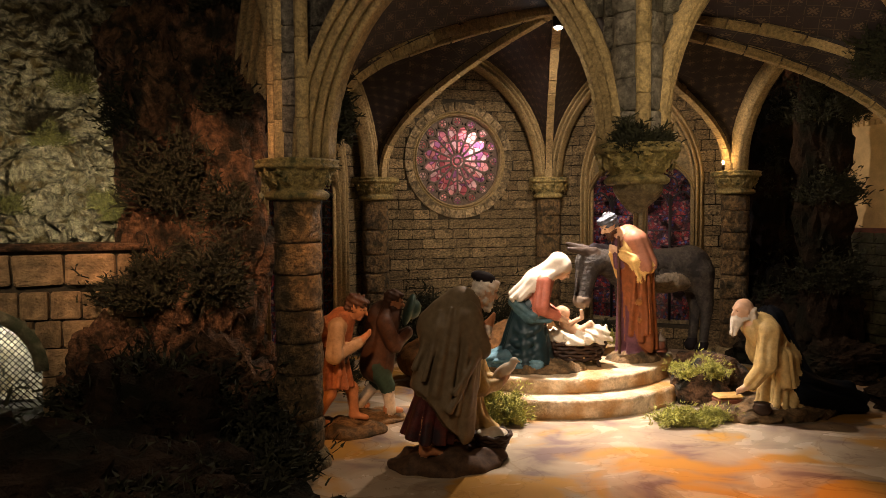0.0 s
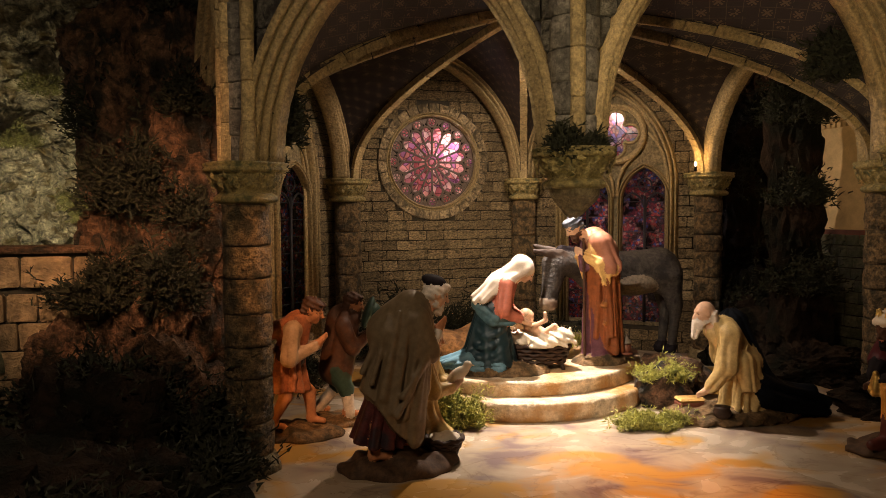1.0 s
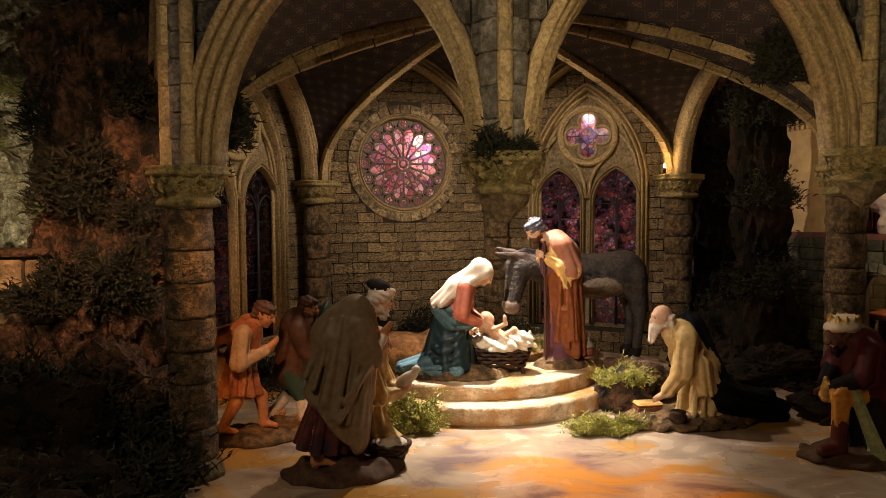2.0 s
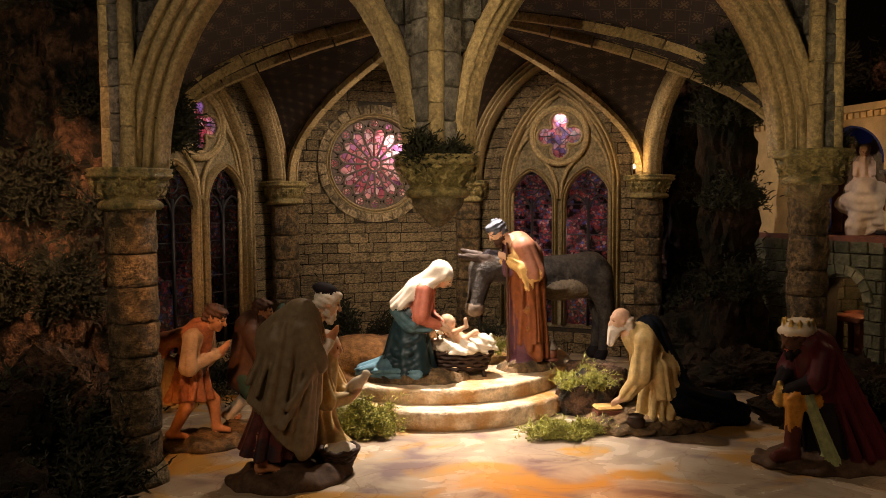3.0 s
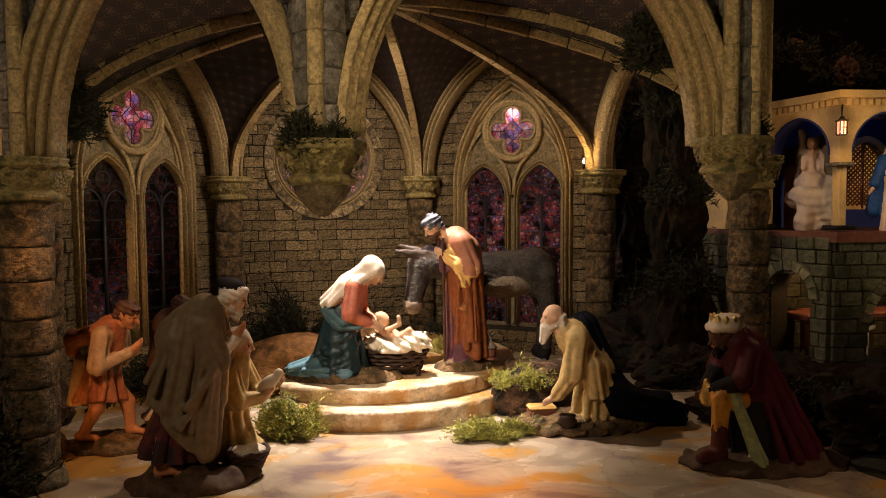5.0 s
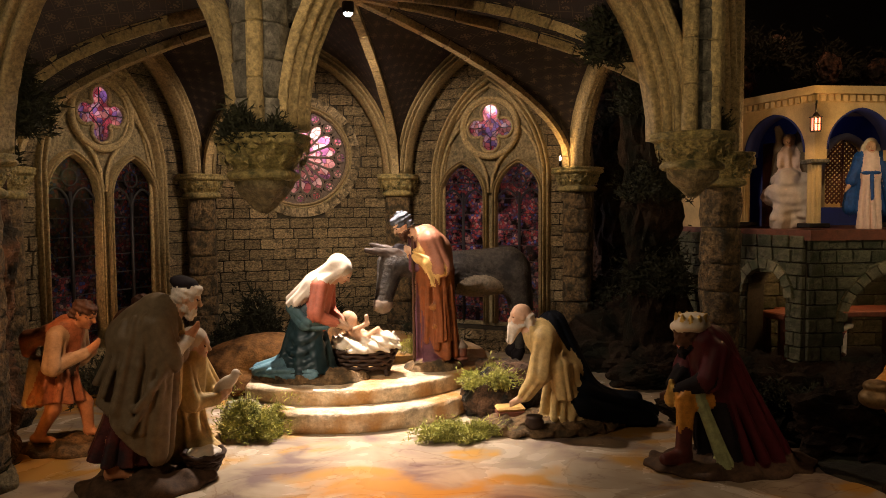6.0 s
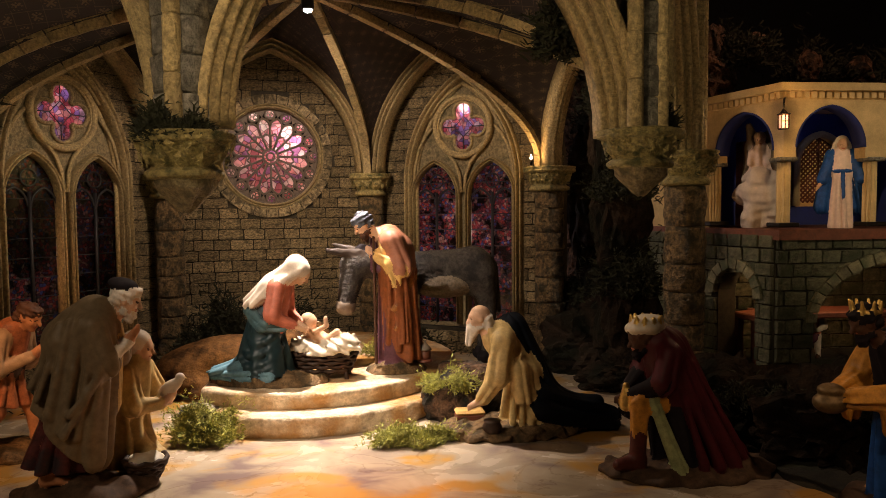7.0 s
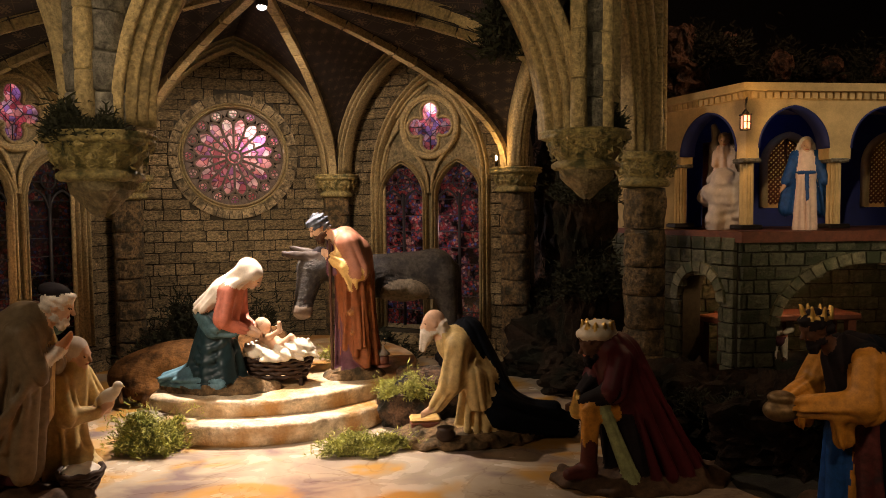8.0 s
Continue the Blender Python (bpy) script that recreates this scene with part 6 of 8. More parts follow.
def kneeling_girl():
    c = Clay()
    c.limb((0.0, 0, 0.10), (0.004, 0, 0.010), 0.030, 0.040, OCHRE, 0.008, 6, 0.0032, 0.5, 0.6, hem=True)
    c.limb((0.01, -0.01, 0.045), (0.050, -0.012, 0.024), 0.026, 0.018, OCHRE, 0.014, 5, 0.0008)
    c.limb((0.0, 0, 0.10), (0.014, 0, 0.166), 0.032, 0.026, OCHRE, 0.008, 5, 0.0014)
    for s in (-1, 1):
        c.limb((0.014, 0.028 * s, 0.160), (0.030, 0.038 * s, 0.112), 0.016, 0.017, OCHRE, 0.007, 4, 0.0018)
        c.limb((0.030, 0.038 * s, 0.110), (0.060, 0.014 * s, 0.110), 0.014, 0.010, OCHRE, 0.005, 4, 0.0014)
        mitt(c, (0.064, 0.010 * s, 0.110), (0.082, 0.0, 0.126), SKIN, 0.0080)
    head(c, (0.028, 0, 0.198), 12, SKIN, None, 0.0180)
    c.ball((0.020, 0, 0.206), (0.0215, 0.0210, 0.0205), VEIL, 0.002)
    c.limb((0.012, 0, 0.202), (-0.014, 0, 0.140), 0.020, 0.026, VEIL, 0.008, 6, 0.0020, 0.3)
    drape(c, [(0.010, -0.022, 0.150), (-0.004, -0.026, 0.140), (-0.016, -0.022, 0.130)], [(0.024, -0.038, 0.020), (-0.002, -0.042, 0.016), (-0.026, -0.034, 0.016)], OCHRE, 0.0036, 0.0060, 0.0045, 0.0, 14)
    # the dove on the palms
    c.ball((0.074, 0, 0.134), (0.022, 0.011, 0.0105), WHITE, 0.003, (0, -32, 0))
    c.ball((0.090, 0, 0.150), (0.0078, 0.0066, 0.0074), WHITE, 0.003)
    c.limb((0.096, 0, 0.150), (0.103, 0, 0.148), 0.0022, 0.001, OCHRE, 0.001)
    c.limb((0.062, 0, 0.124), (0.050, 0, 0.106), 0.008, 0.005, WHITE, 0.003, flat=1.6)
    return c.place("kneeling_girl_figurine", "kneeling veiled figurine in ochre holding a white dove", (0.034, 1.475, 0.006), -6, cell=0.0022)


def praying_boy():
    c = Clay()
    c.ball((0.012, 0.01, 0.0), (0.090, 0.060, 0.018), BASE, 0.006, (0, 0, 0), 0.0036, 110)
    for s, fx, kx in ((-1, -0.030, -0.002), (1, 0.036, 0.032)):
        c.limb((-0.006, 0.016 * s, 0.125), (kx, 0.020 * s, 0.078), 0.0165, 0.0125, TAN, 0.005)
        c.limb((kx, 0.020 * s, 0.078), (fx, 0.024 * s, 0.026), 0.0128, 0.0085, TAN, 0.004)
        foot(c, (fx + 0.004, 0.024 * s, 0.018), -10 * s, TAN)
    c.limb((0.0, 0, 0.160), (-0.006, 0, 0.092), 0.026, 0.042, TUNIC, 0.005, 6, 0.0036, 0.7, 0.6, hem=True)
    c.limb((-0.030, -0.022, 0.160), (-0.038, -0.028, 0.084), 0.010, 0.013, SHIRT, 0.007, 4, 0.003, hem=True)
    c.limb((0.0, -0.002, 0.150), (0.002, 0.0, 0.157), 0.030, 0.029, HAIR, 0.003)
    c.limb((0.002, 0, 0.156), (0.018, 0, 0.214), 0.028, 0.025, TUNIC, 0.008, 5, 0.0014)
    drape(c, [(0.014, -0.026, 0.150), (0.000, -0.030, 0.150), (-0.014, -0.027, 0.150)], [(0.018, -0.038, 0.096), (-0.006, -0.044, 0.094), (-0.030, -0.036, 0.094)], TUNIC, 0.0034, 0.0056, 0.0042, 0.0, 15)
    # a satchel strap and the bundle on the back
    c.limb((-0.044, -0.004, 0.196), (0.014, -0.010, 0.216), 0.017, 0.014, TUNIC, 0.010, 4, 0.0020, flat=1.4)
    c.limb((-0.048, -0.012, 0.200), (-0.046, -0.018, 0.176), 0.013, 0.010, TUNIC, 0.010)
    c.limb((-0.010, -0.020, 0.216), (0.012, -0.026, 0.206), 0.008, 0.006, TAN, 0.004)
    c.limb((0.016, -0.028, 0.206), (0.016, 0.028, 0.206), 0.015, 0.015, SHIRT, 0.008)
    for s in (-1, 1):
        c.limb((0.016, 0.032 * s, 0.206), (0.012, 0.042 * s, 0.156), 0.0155, 0.0155, SHIRT, 0.006, 4, 0.0020)
        c.limb((0.012, 0.042 * s, 0.154), (0.052, 0.012 * s, 0.172), 0.0135, 0.0095, SHIRT, 0.005, 4, 0.0010)
        mitt(c, (0.056, 0.006 * s, 0.176), (0.072, 0.001 * s, 0.192), TAN, 0.0080)
    head(c, (0.048, 0, 0.240), 24, TAN, HAIR, 0.0195, curls=0.12)
    return c.place("praying_boy_figurine", "barefoot figurine in salmon tunic with folded palms", (-0.214, 1.560, 0.002), -4, cell=0.0021)


def man_with_hat():
    c = Clay()
    c.ball((0, 0, 0.0), (0.060, 0.050, 0.016), BASE, 0.006, (0, 0, 0), 0.003, 90)
    for s, fx in ((-1, 0.028), (1, -0.04)):
        c.limb((0.0, 0.018 * s, 0.11), (0.020 if s < 0 else 0.0, 0.020 * s, 0.070), 0.020, 0.017, GREENHAT, 0.006)
        c.limb((0.020 if s < 0 else 0.0, 0.020 * s, 0.070), (fx, 0.022 * s, 0.022), 0.013, 0.011, BEARD, 0.004)
        foot(c, (fx, 0.022 * s, 0.016), 0, TAN)
    c.limb((0.0, 0, 0.11), (0.016, 0, 0.205), 0.036, 0.032, HAIR, 0.008, 6, 0.003)
    for s in (-1, 1):
        c.limb((0.016, 0.034 * s, 0.20), (0.036, 0.04 * s, 0.155), 0.017, 0.015, HAIR, 0.006)
        c.limb((0.036, 0.04 * s, 0.155), (0.064, 0.01 * s, 0.175), 0.013, 0.010, HAIR, 0.005)
    head(c, (0.036, 0, 0.240), 14, TAN, HAIR, 0.018, HAIR)
    c.ball((0.066, -0.004, 0.222), (0.010, 0.034, 0.034), GREENHAT, 0.003, (0, 18, 0))
    c.ball((0.076, -0.004, 0.222), (0.014, 0.020, 0.020), GREENHAT, 0.003, (0, 18, 0))
    return c.place("hat_bearer_figurine", "dark-clothed figurine holding a green hat to the breast", (-0.138, 1.650, 0.002), 4, cell=0.0024)


def donkey():
    c = Clay()
    c.fur = 0.00035
    c.limb((-0.075, 0, 0.205), (0.085, 0, 0.200), 0.052, 0.048, DONKEY, 0.02, flat=0.9)
    c.ball((-0.085, 0, 0.200), (0.048, 0.046, 0.054), DONKEY, 0.02, (0, 0, 0), 0.0008, 160)
    for s in (-1, 1):
        c.limb((-0.100, 0.026 * s, 0.190), (-0.114, 0.028 * s, 0.100), 0.032, 0.015, DONKEY, 0.012)
        c.limb((-0.114, 0.028 * s, 0.100), (-0.106, 0.028 * s, 0.016), 0.0135, 0.0105, DONKEY, 0.006)
        c.limb((-0.106, 0.028 * s, 0.014), (-0.100, 0.028 * s, 0.004), 0.013, 0.015, BLACK, 0.003)
        c.limb((0.080, 0.026 * s, 0.185), (0.082, 0.028 * s, 0.095), 0.026, 0.014, DONKEY, 0.012)
        c.limb((0.082, 0.028 * s, 0.095), (0.084, 0.028 * s, 0.010), 0.013, 0.010, DONKEY, 0.006)
    c.limb((0.090, 0, 0.212), (0.170, 0.028, 0.226), 0.040, 0.029, DONKEY, 0.016)
    c.limb((0.110, 0.004, 0.248), (0.178, 0.028, 0.258), 0.012, 0.013, BLACK, 0.006, flat=0.6)
    c.ball((0.188, 0.032, 0.226), (0.036, 0.029, 0.031), DONKEY, 0.010)
    c.limb((0.194, 0.034, 0.220), (0.212, 0.046, 0.146), 0.030, 0.020, DONKEY, 0.010)
    c.ball((0.214, 0.048, 0.134), (0.022, 0.021, 0.020), MUZZLE, 0.006)
    for s in (-1, 1):
        c.ball((0.196, 0.036 + 0.020 * s, 0.212), (0.005, 0.005, 0.005), BLACK, 0.002)
    c.limb((0.184, 0.048, 0.248), (0.250, 0.060, 0.258), 0.0140, 0.0060, EAR, 0.005, flat=0.6)
    c.limb((0.184, 0.018, 0.250), (0.236, 0.006, 0.268), 0.0140, 0.0060, EAR, 0.005, flat=0.6)
    c.limb((-0.130, 0, 0.215), (-0.140, 0, 0.11), 0.010, 0.008, DONKEY, 0.006)
    c.ball((-0.010, 0.006, 0.176), (0.068, 0.049, 0.034), BELLY, 0.010)
    return c.place("donkey_figurine", "grey-brown donkey figurine bending its head", (0.535, 1.985, 0.074), 188, "figurine", 0.0025)


def ox():
    c = Clay()
    c.fur = 0.0004
    c.ball((0.0, 0, 0.064), (0.135, 0.070, 0.066), OX, 0.02)
    c.ball((-0.10, 0.0, 0.050), (0.075, 0.066, 0.052), OX, 0.02)
    c.ball((-0.085, -0.046, 0.046), (0.048, 0.026, 0.040), OX, 0.008)
    c.ball((0.11, 0, 0.080), (0.060, 0.058, 0.066), OX, 0.02)
    c.limb((-0.09, -0.056, 0.030), (-0.01, -0.078, 0.018), 0.028, 0.016, OX, 0.012)
    c.limb((-0.01, -0.078, 0.018), (-0.07, -0.086, 0.012), 0.013, 0.011, OX, 0.006)
    c.limb((0.12, -0.044, 0.035), (0.165, -0.064, 0.020), 0.022, 0.014, OX, 0.010)
    c.limb((0.13, 0, 0.100), (0.19, -0.01, 0.118), 0.044, 0.032, OX, 0.016)
    c.limb((0.19, -0.01, 0.124), (0.226, -0.03, 0.092), 0.032, 0.020, OX, 0.012)
    c.ball((0.232, -0.033, 0.086), (0.018, 0.018, 0.016), MUZZLE, 0.006)
    for s in (-1, 1):
        c.limb((0.186, 0.030 * s - 0.01, 0.138), (0.194, 0.052 * s - 0.01, 0.150), 0.007, 0.003, BEARD, 0.003)
        c.limb((0.176, 0.030 * s - 0.01, 0.128), (0.168, 0.056 * s - 0.01, 0.122), 0.010, 0.006, OX, 0.004)
    c.limb((-0.155, -0.02, 0.06), (-0.12, -0.09, 0.014), 0.007, 0.005, OX, 0.004)
    return c.place("ox_figurine", "brown ox figurine lying on the ground", (0.055, 1.985, 0.004), 6, "figurine", 0.003)


standing_husband()
kneeling_mother()
child_in_manger()
kneeling_elder()
kneeling_king()
standing_king()
bowing_shepherd()
kneeling_girl()
praying_boy()
man_with_hat()
donkey()
ox()


# ---- things on the stage ----
def manger():
    m = root("manger", "dark woven twig manger filled with straw", "manger", (0.296, 1.812, 0.073))
    rng = random.Random(5)
    for s in (-1, 1):
        for e in (-1, 1):
            sweep("leg", [(0.050 * e, -0.026 * s, 0.0), (0.044 * e, 0.0, 0.028), (0.052 * e, 0.028 * s, 0.056)], (1, 0, 0), round_profile(0.0045), WICKER, m)
    for k in range(5):
        z = 0.018 + 0.0085 * k
        r = 0.80 + 0.05 * k
        pts = [((0.068 * r) * math.cos(a), (0.036 * r) * math.sin(a), z + 0.0025 * math.sin(a * 11 + k * 3)) for a in np.linspace(0, 2 * math.pi, 48, endpoint=False)]
        sweep("woven_band", pts, (0, 0, 1), round_profile(0.0052, 6), WICKER, m, closed=True)
    lathe("floor_board", [(0.030, 0.022), (0.032, 0.026)], WICKER, m).scale = (1.7, 0.9, 1)
    verts, faces = [], []
    for _ in range(420):
        a, q = rng.uniform(0, 2 * math.pi), math.sqrt(rng.random())
        p = Vector((0.064 * q * math.cos(a), 0.034 * q * math.sin(a), 0.062 + rng.uniform(-0.006, 0.006)))
        d = Vector((rng.gauss(0, 1), rng.gauss(0, 0.7), rng.gauss(0, 0.25))).normalized() * rng.uniform(0.01, 0.022)
        s = d.cross(Vector((0, 0, 1))).normalized() * 0.0007
        i = len(verts)
        verts += [p - d - s, p - d + s, p + d + s, p + d - s]
        faces.append((i, i + 1, i + 2, i + 3))
    solid("straw", verts, faces, STRAW, m)
    return m


def basket(at):
    b = root("basket", "round woven basket with a pale cloth inside", "basket", at)
    for k in range(5):
        r = 0.020 + 0.0028 * k
        pts = [(r * math.cos(a), r * math.sin(a), 0.004 + 0.006 * k + 0.0015 * math.sin(a * 9 + 3.14 * k)) for a in np.linspace(0, 2 * math.pi, 36, endpoint=False)]
        sweep("woven_band", pts, (0, 0, 1), round_profile(0.0042, 6), WICKER, b, closed=True)
    lathe("bottom", [(0.019, 0.0), (0.021, 0.004)], WICKER, b)
    c = Clay()
    c.ball((0, 0, 0.028), (0.026, 0.026, 0.008), WHITE, 0.004, (0, 0, 0), 0.002, 160)
    cloth = new("cloth", c.mesh("cloth", 0.0022))
    cloth.parent = b
    return b


def small_lantern(at):
    l = root("lantern", "small dark red oil lantern with a pale dome", "lantern", at)
    lathe("base", [(0.016, 0.0), (0.016, 0.003), (0.012, 0.006)], WOOD, l)
    lathe("body", [(0.011, 0.006), (0.0125, 0.010), (0.0125, 0.022), (0.010, 0.026)], WOOD, l, n=8)
    lathe("dome", [(0.015, 0.026), (0.013, 0.030), (0.007, 0.036), (0.0025, 0.042), (0.0025, 0.046)], MUZZLE, l, "pale metal dome")
    sweep("ring", [(0.005 * math.cos(a), 0, 0.050 + 0.005 * math.sin(a)) for a in np.linspace(0, 2 * math.pi, 14, endpoint=False)], (0, 1, 0), round_profile(0.0011, 6), MUZZLE, l, closed=True)
    return l


def casket(at, rz):
    c = root("casket", "small brown wooden casket with a rounded lid", "casket", at, rz)
    box("body", (-0.027, -0.017, 0), (0.027, 0.017, 0.018), WOOD, c, "", 0.002)
    box("lid", (-0.028, -0.018, 0.0185), (0.028, 0.018, 0.027), GOLDCLOTH, c, "ochre lid", 0.004)
    return c


manger()
basket((0.082, 1.425, 0.010))
small_lantern((0.505, 1.868, 0.092))
casket((0.594, 1.690, 0.010), 8)
pot = lathe("bowl", [(0.010, 0.0), (0.016, 0.006), (0.018, 0.014), (0.014, 0.020), (0.016, 0.024)], WICKER)
pot.matrix_world = pose(0.632, 1.612, 0.014)
tagged(pot, "small dark brown bowl on the elder's base", "bowl")

# moss and stones on the stage
tuft("moss_clump", (0.112, 1.622, 0.0), (0.062, 0.046, 0.070), MOSS, 13000, 1, "bright green moss clump beside the onyx steps", 0.0105)
tuft("moss_clump", (0.486, 1.600, 0.0), (0.074, 0.034, 0.028), MOSS, 9000, 2, "low spread of green moss before the steps", 0.0105)
tuft("moss_clump", (0.556, 1.758, 0.056), (0.060, 0.042, 0.040), MOSS, 9500, 3, "green moss growing on a stone", 0.010)
rock("boulder", (0.562, 1.765, 0.034), (0.060, 0.046, 0.052), ROCK, 4, 0.3, 4, "mossy brown stone beside the steps")
rock("boulder", (0.600, 1.83, 0.040), (0.080, 0.060, 0.055), ROCK, 5, 0.3, 4, "brown stone behind the steps")
rock("boulder", (0.075, 1.69, 0.022), (0.040, 0.03, 0.030), PALEROCK, 6, 0.25, 3, "pale stone by the upper step")
tuft("moss_patch", (0.42, 1.98, 0.086), (0.09, 0.04, 0.03), MOSS, 1500, 8, "moss behind the manger", 0.012)
tuft("moss_patch", (-0.01, 2.26, 0.0), (0.20, 0.07, 0.18), SHADEMOSS, 9000, 9, "dark moss heap at the foot of the rose wall", 0.022)
tuft("moss_patch", (0.43, 2.33, 0.0), (0.16, 0.06, 0.10), SHADEMOSS, 2600, 10, "dark moss along the apse wall", 0.02)
tuft("moss_patch", (-0.29, 1.95, 0.0), (0.10, 0.16, 0.08), SHADEMOSS, 2600, 10, "dark moss along the west apse wall", 0.02)
# these four wear the darkened rock colour in place of real shade
rock("boulder", (0.96, 2.16, 0.05), (0.11, 0.08, 0.10), SHADEROCK, 11, 0.6, 5, "brown rock beside the column")
rock("boulder", (1.00, 1.98, 0.03), (0.09, 0.06, 0.05), SHADEROCK, 12, 0.6, 5, "low brown rock on the ground")
rock("boulder", (1.10, 1.66, 0.03), (0.13, 0.09, 0.07), SHADEROCK, 13, 0.6, 5, "mossy rock at the foot of the column")
rock("boulder", (1.22, 1.52, 0.03), (0.12, 0.10, 0.09), SHADEROCK, 14, 0.6, 5, "dark rock on the ground")
tuft("moss_patch", (1.12, 1.60, 0.06), (0.10, 0.07, 0.05), SHADEMOSS, 2600, 15, "dry dark moss on the rocks", 0.015)
tuft("moss_patch", (1.26, 1.46, 0.08), (0.10, 0.07, 0.05), SHADEMOSS, 2600, 16, "dry dark moss on the rocks", 0.015)

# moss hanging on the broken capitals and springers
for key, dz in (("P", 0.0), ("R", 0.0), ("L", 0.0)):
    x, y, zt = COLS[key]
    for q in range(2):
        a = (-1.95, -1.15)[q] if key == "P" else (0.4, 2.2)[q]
        tuft("hanging_moss", (x + 0.036 * math.cos(a), y + 0.036 * math.sin(a), zt - (0.016, 0.008)[q]), ((0.026, 0.020, 0.044), (0.018, 0.014, 0.022))[q], SHADEMOSS, (2000, 900)[q], 20 + q + ord(key), "dark moss growing over the capital", 0.013)
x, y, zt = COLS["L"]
tuft("hanging_moss", (x + 0.045, y + 0.05, zt + 0.03), (0.036, 0.05, 0.13), SHADEMOSS, 3600, 31, "dark moss hanging inside the arch", 0.02)
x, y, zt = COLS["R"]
tuft("hanging_moss", (x - 0.09, y + 0.06, zt + 0.11), (0.045, 0.05, 0.10), SHADEMOSS, 3000, 32, "dark moss hanging inside the arch", 0.02)

# ---- rocks and wall at the western side ----
def cliff(name, at, w, hgt, material_, seed, rz, label, amp=0.10, nu=150, nv=120):
    """A steep, broken rock face: a sheet with ledges, clefts and small sharp facets."""
    verts, faces = [], []
    for j in range(nv + 1):
        for i in range(nu + 1):
            u, v = (i / nu - 0.5) * w, j / nv * hgt
            p = Vector((u * 5, v * 5, seed))
            p += noise.noise_vector(p * 1.3) * 0.5
            ridge = lambda f: 1 - 2 * abs(noise.noise(p * f))
            d = 0.9 * noise.noise(p) + 0.55 * ridge(2.1) + 0.34 * ridge(4.3) * (0.4 + ridge(1.1)) + 0.22 * ridge(8.7) + 0.14 * noise.noise(p * 17) + 0.10 * ridge(29)
            ledge = v * 7 + 0.8 * noise.noise(Vector((u * 3, v * 2, seed + 5)))
            d = amp * (d * 0.85 - 0.30 * (ledge - math.floor(ledge)))
            verts.append((u + 0.25 * amp * noise.noise(p * 6), -d * 1.1 + 0.12 * v + 0.4 * abs(2 * u / w) ** 8, v + 0.25 * amp * noise.noise(p * 6 + Vector((9, 0, 0)))))
    for j in range(nv):
        for i in range(nu):
            q = j * (nu + 1) + i
            faces.append((q, q + 1, q + nu + 2, q + nu + 1))
    ob = solid(name, verts, faces, material_)
    ob.matrix_world = pose(*at, 0, 0, rz)
    return tagged(ob, label, "rock face")


cliff("rock_face", (-1.02, 2.22, 0.05), 0.80, 1.0, PALEROCK, 3, 14, "lit pale rock face streaked with ochre and moss", 0.125, 250, 290)
for i, (u, z, r) in enumerate(((-0.90, 0.43, 0.05), (-1.05, 0.60, 0.05), (-0.86, 0.62, 0.04), (-1.16, 0.42, 0.05), (-0.98, 0.74, 0.05), (-0.88, 0.40, 0.035))):
    tuft("moss_patch", (u, 2.12, z), (r, 0.05, r * 1.2), MOSSDULL, 900, 500 + i, "olive moss in the clefts of the rock face", 0.014)
cliff("rock_face", (-0.55, 2.12, 0.0), 0.42, 1.1, ROCK, 8, 30, "dark brown rock face with dry roots", 0.08, 90, 140)
cliff("rock_face", (-1.75, 2.3, 0.0), 0.9, 1.1, PALEROCK, 13, 20, "pale rock face in half light")

# the stone causeway with its parapet and arch
GRN = unit_bricks("stone_block", GREENSTONE)
BRN = unit_bricks("parapet_stone", material("parapet_stone", (0.34, 0.23, 0.12), 0.65, 0.55, 2.6, 1.0, 0.012, second=(0.14, 0.10, 0.05), mix=0.4, vary=0.45, fine=12))
pl = Plane2((-1.35, 1.45), (-0.575, 1.60))


def causeway_spans(z):
    out = [(-pl.half, pl.half)]
    c, zc, r = 0.085, 0.125, 0.110
    if z < zc + r:
        h = r if z < zc else math.sqrt(max(0, r * r - (z - zc) ** 2))
        out = cut(out, c - h, c + h)
    return out


cause = backing("causeway_wall", pl, causeway_spans, 0.0, 0.352, 0.10, MORTAR, None, 0.01)
tagged(cause, "brown stone causeway wall with a low round arch", "wall", kind="structure")
lay_bricks("parapet_stone", pl, BRN, causeway_spans, 0.285, 0.352, 0.075, 0.062, cause, 0.014, 0.004, 61)
lay_bricks("parapet_stone", pl, BRN, causeway_spans, 0.0, 0.285, 0.065, 0.055, cause, 0.014, 0.004, 62)
cop = box("coping", (-pl.half, -0.018, 0.352), (pl.half, 0.105, 0.364), ROCK, None, "", 0.004, pl.matrix())
tagged(cop, "dark stone coping on the causeway wall", "coping", kind="structure")
sweep("arch_ring", [pl.at(u, z, 0.006) for u, z in circle((0.085, 0.125), 0.117, 20, 0, 180)], pl.w, [(-0.008, -0.05), (-0.008, 0.012), (0.016, 0.012), (0.016, -0.05)], MOSSYRING, cause)


def wire_grille():
    g = root("wire_grille", "woven wire grille in the causeway arch", "grille")
    for k in range(-9, 10):
        o = k * 0.0125
        for s in (-1, 1):
            a = [(0.085 + o + s * t, 0.125 + t) for t in np.linspace(-0.12, 0.12, 13)]
            a = [(u, z) for u, z in a if (u - 0.085) ** 2 + max(0, z - 0.125) ** 2 < 0.110 ** 2 and abs(u - 0.085) < 0.110]
            if len(a) > 1:
                sweep("wire", [pl.at(u, z, -0.07) for u, z in a], pl.w, round_profile(0.0011, 5), IRON, g)
    return g


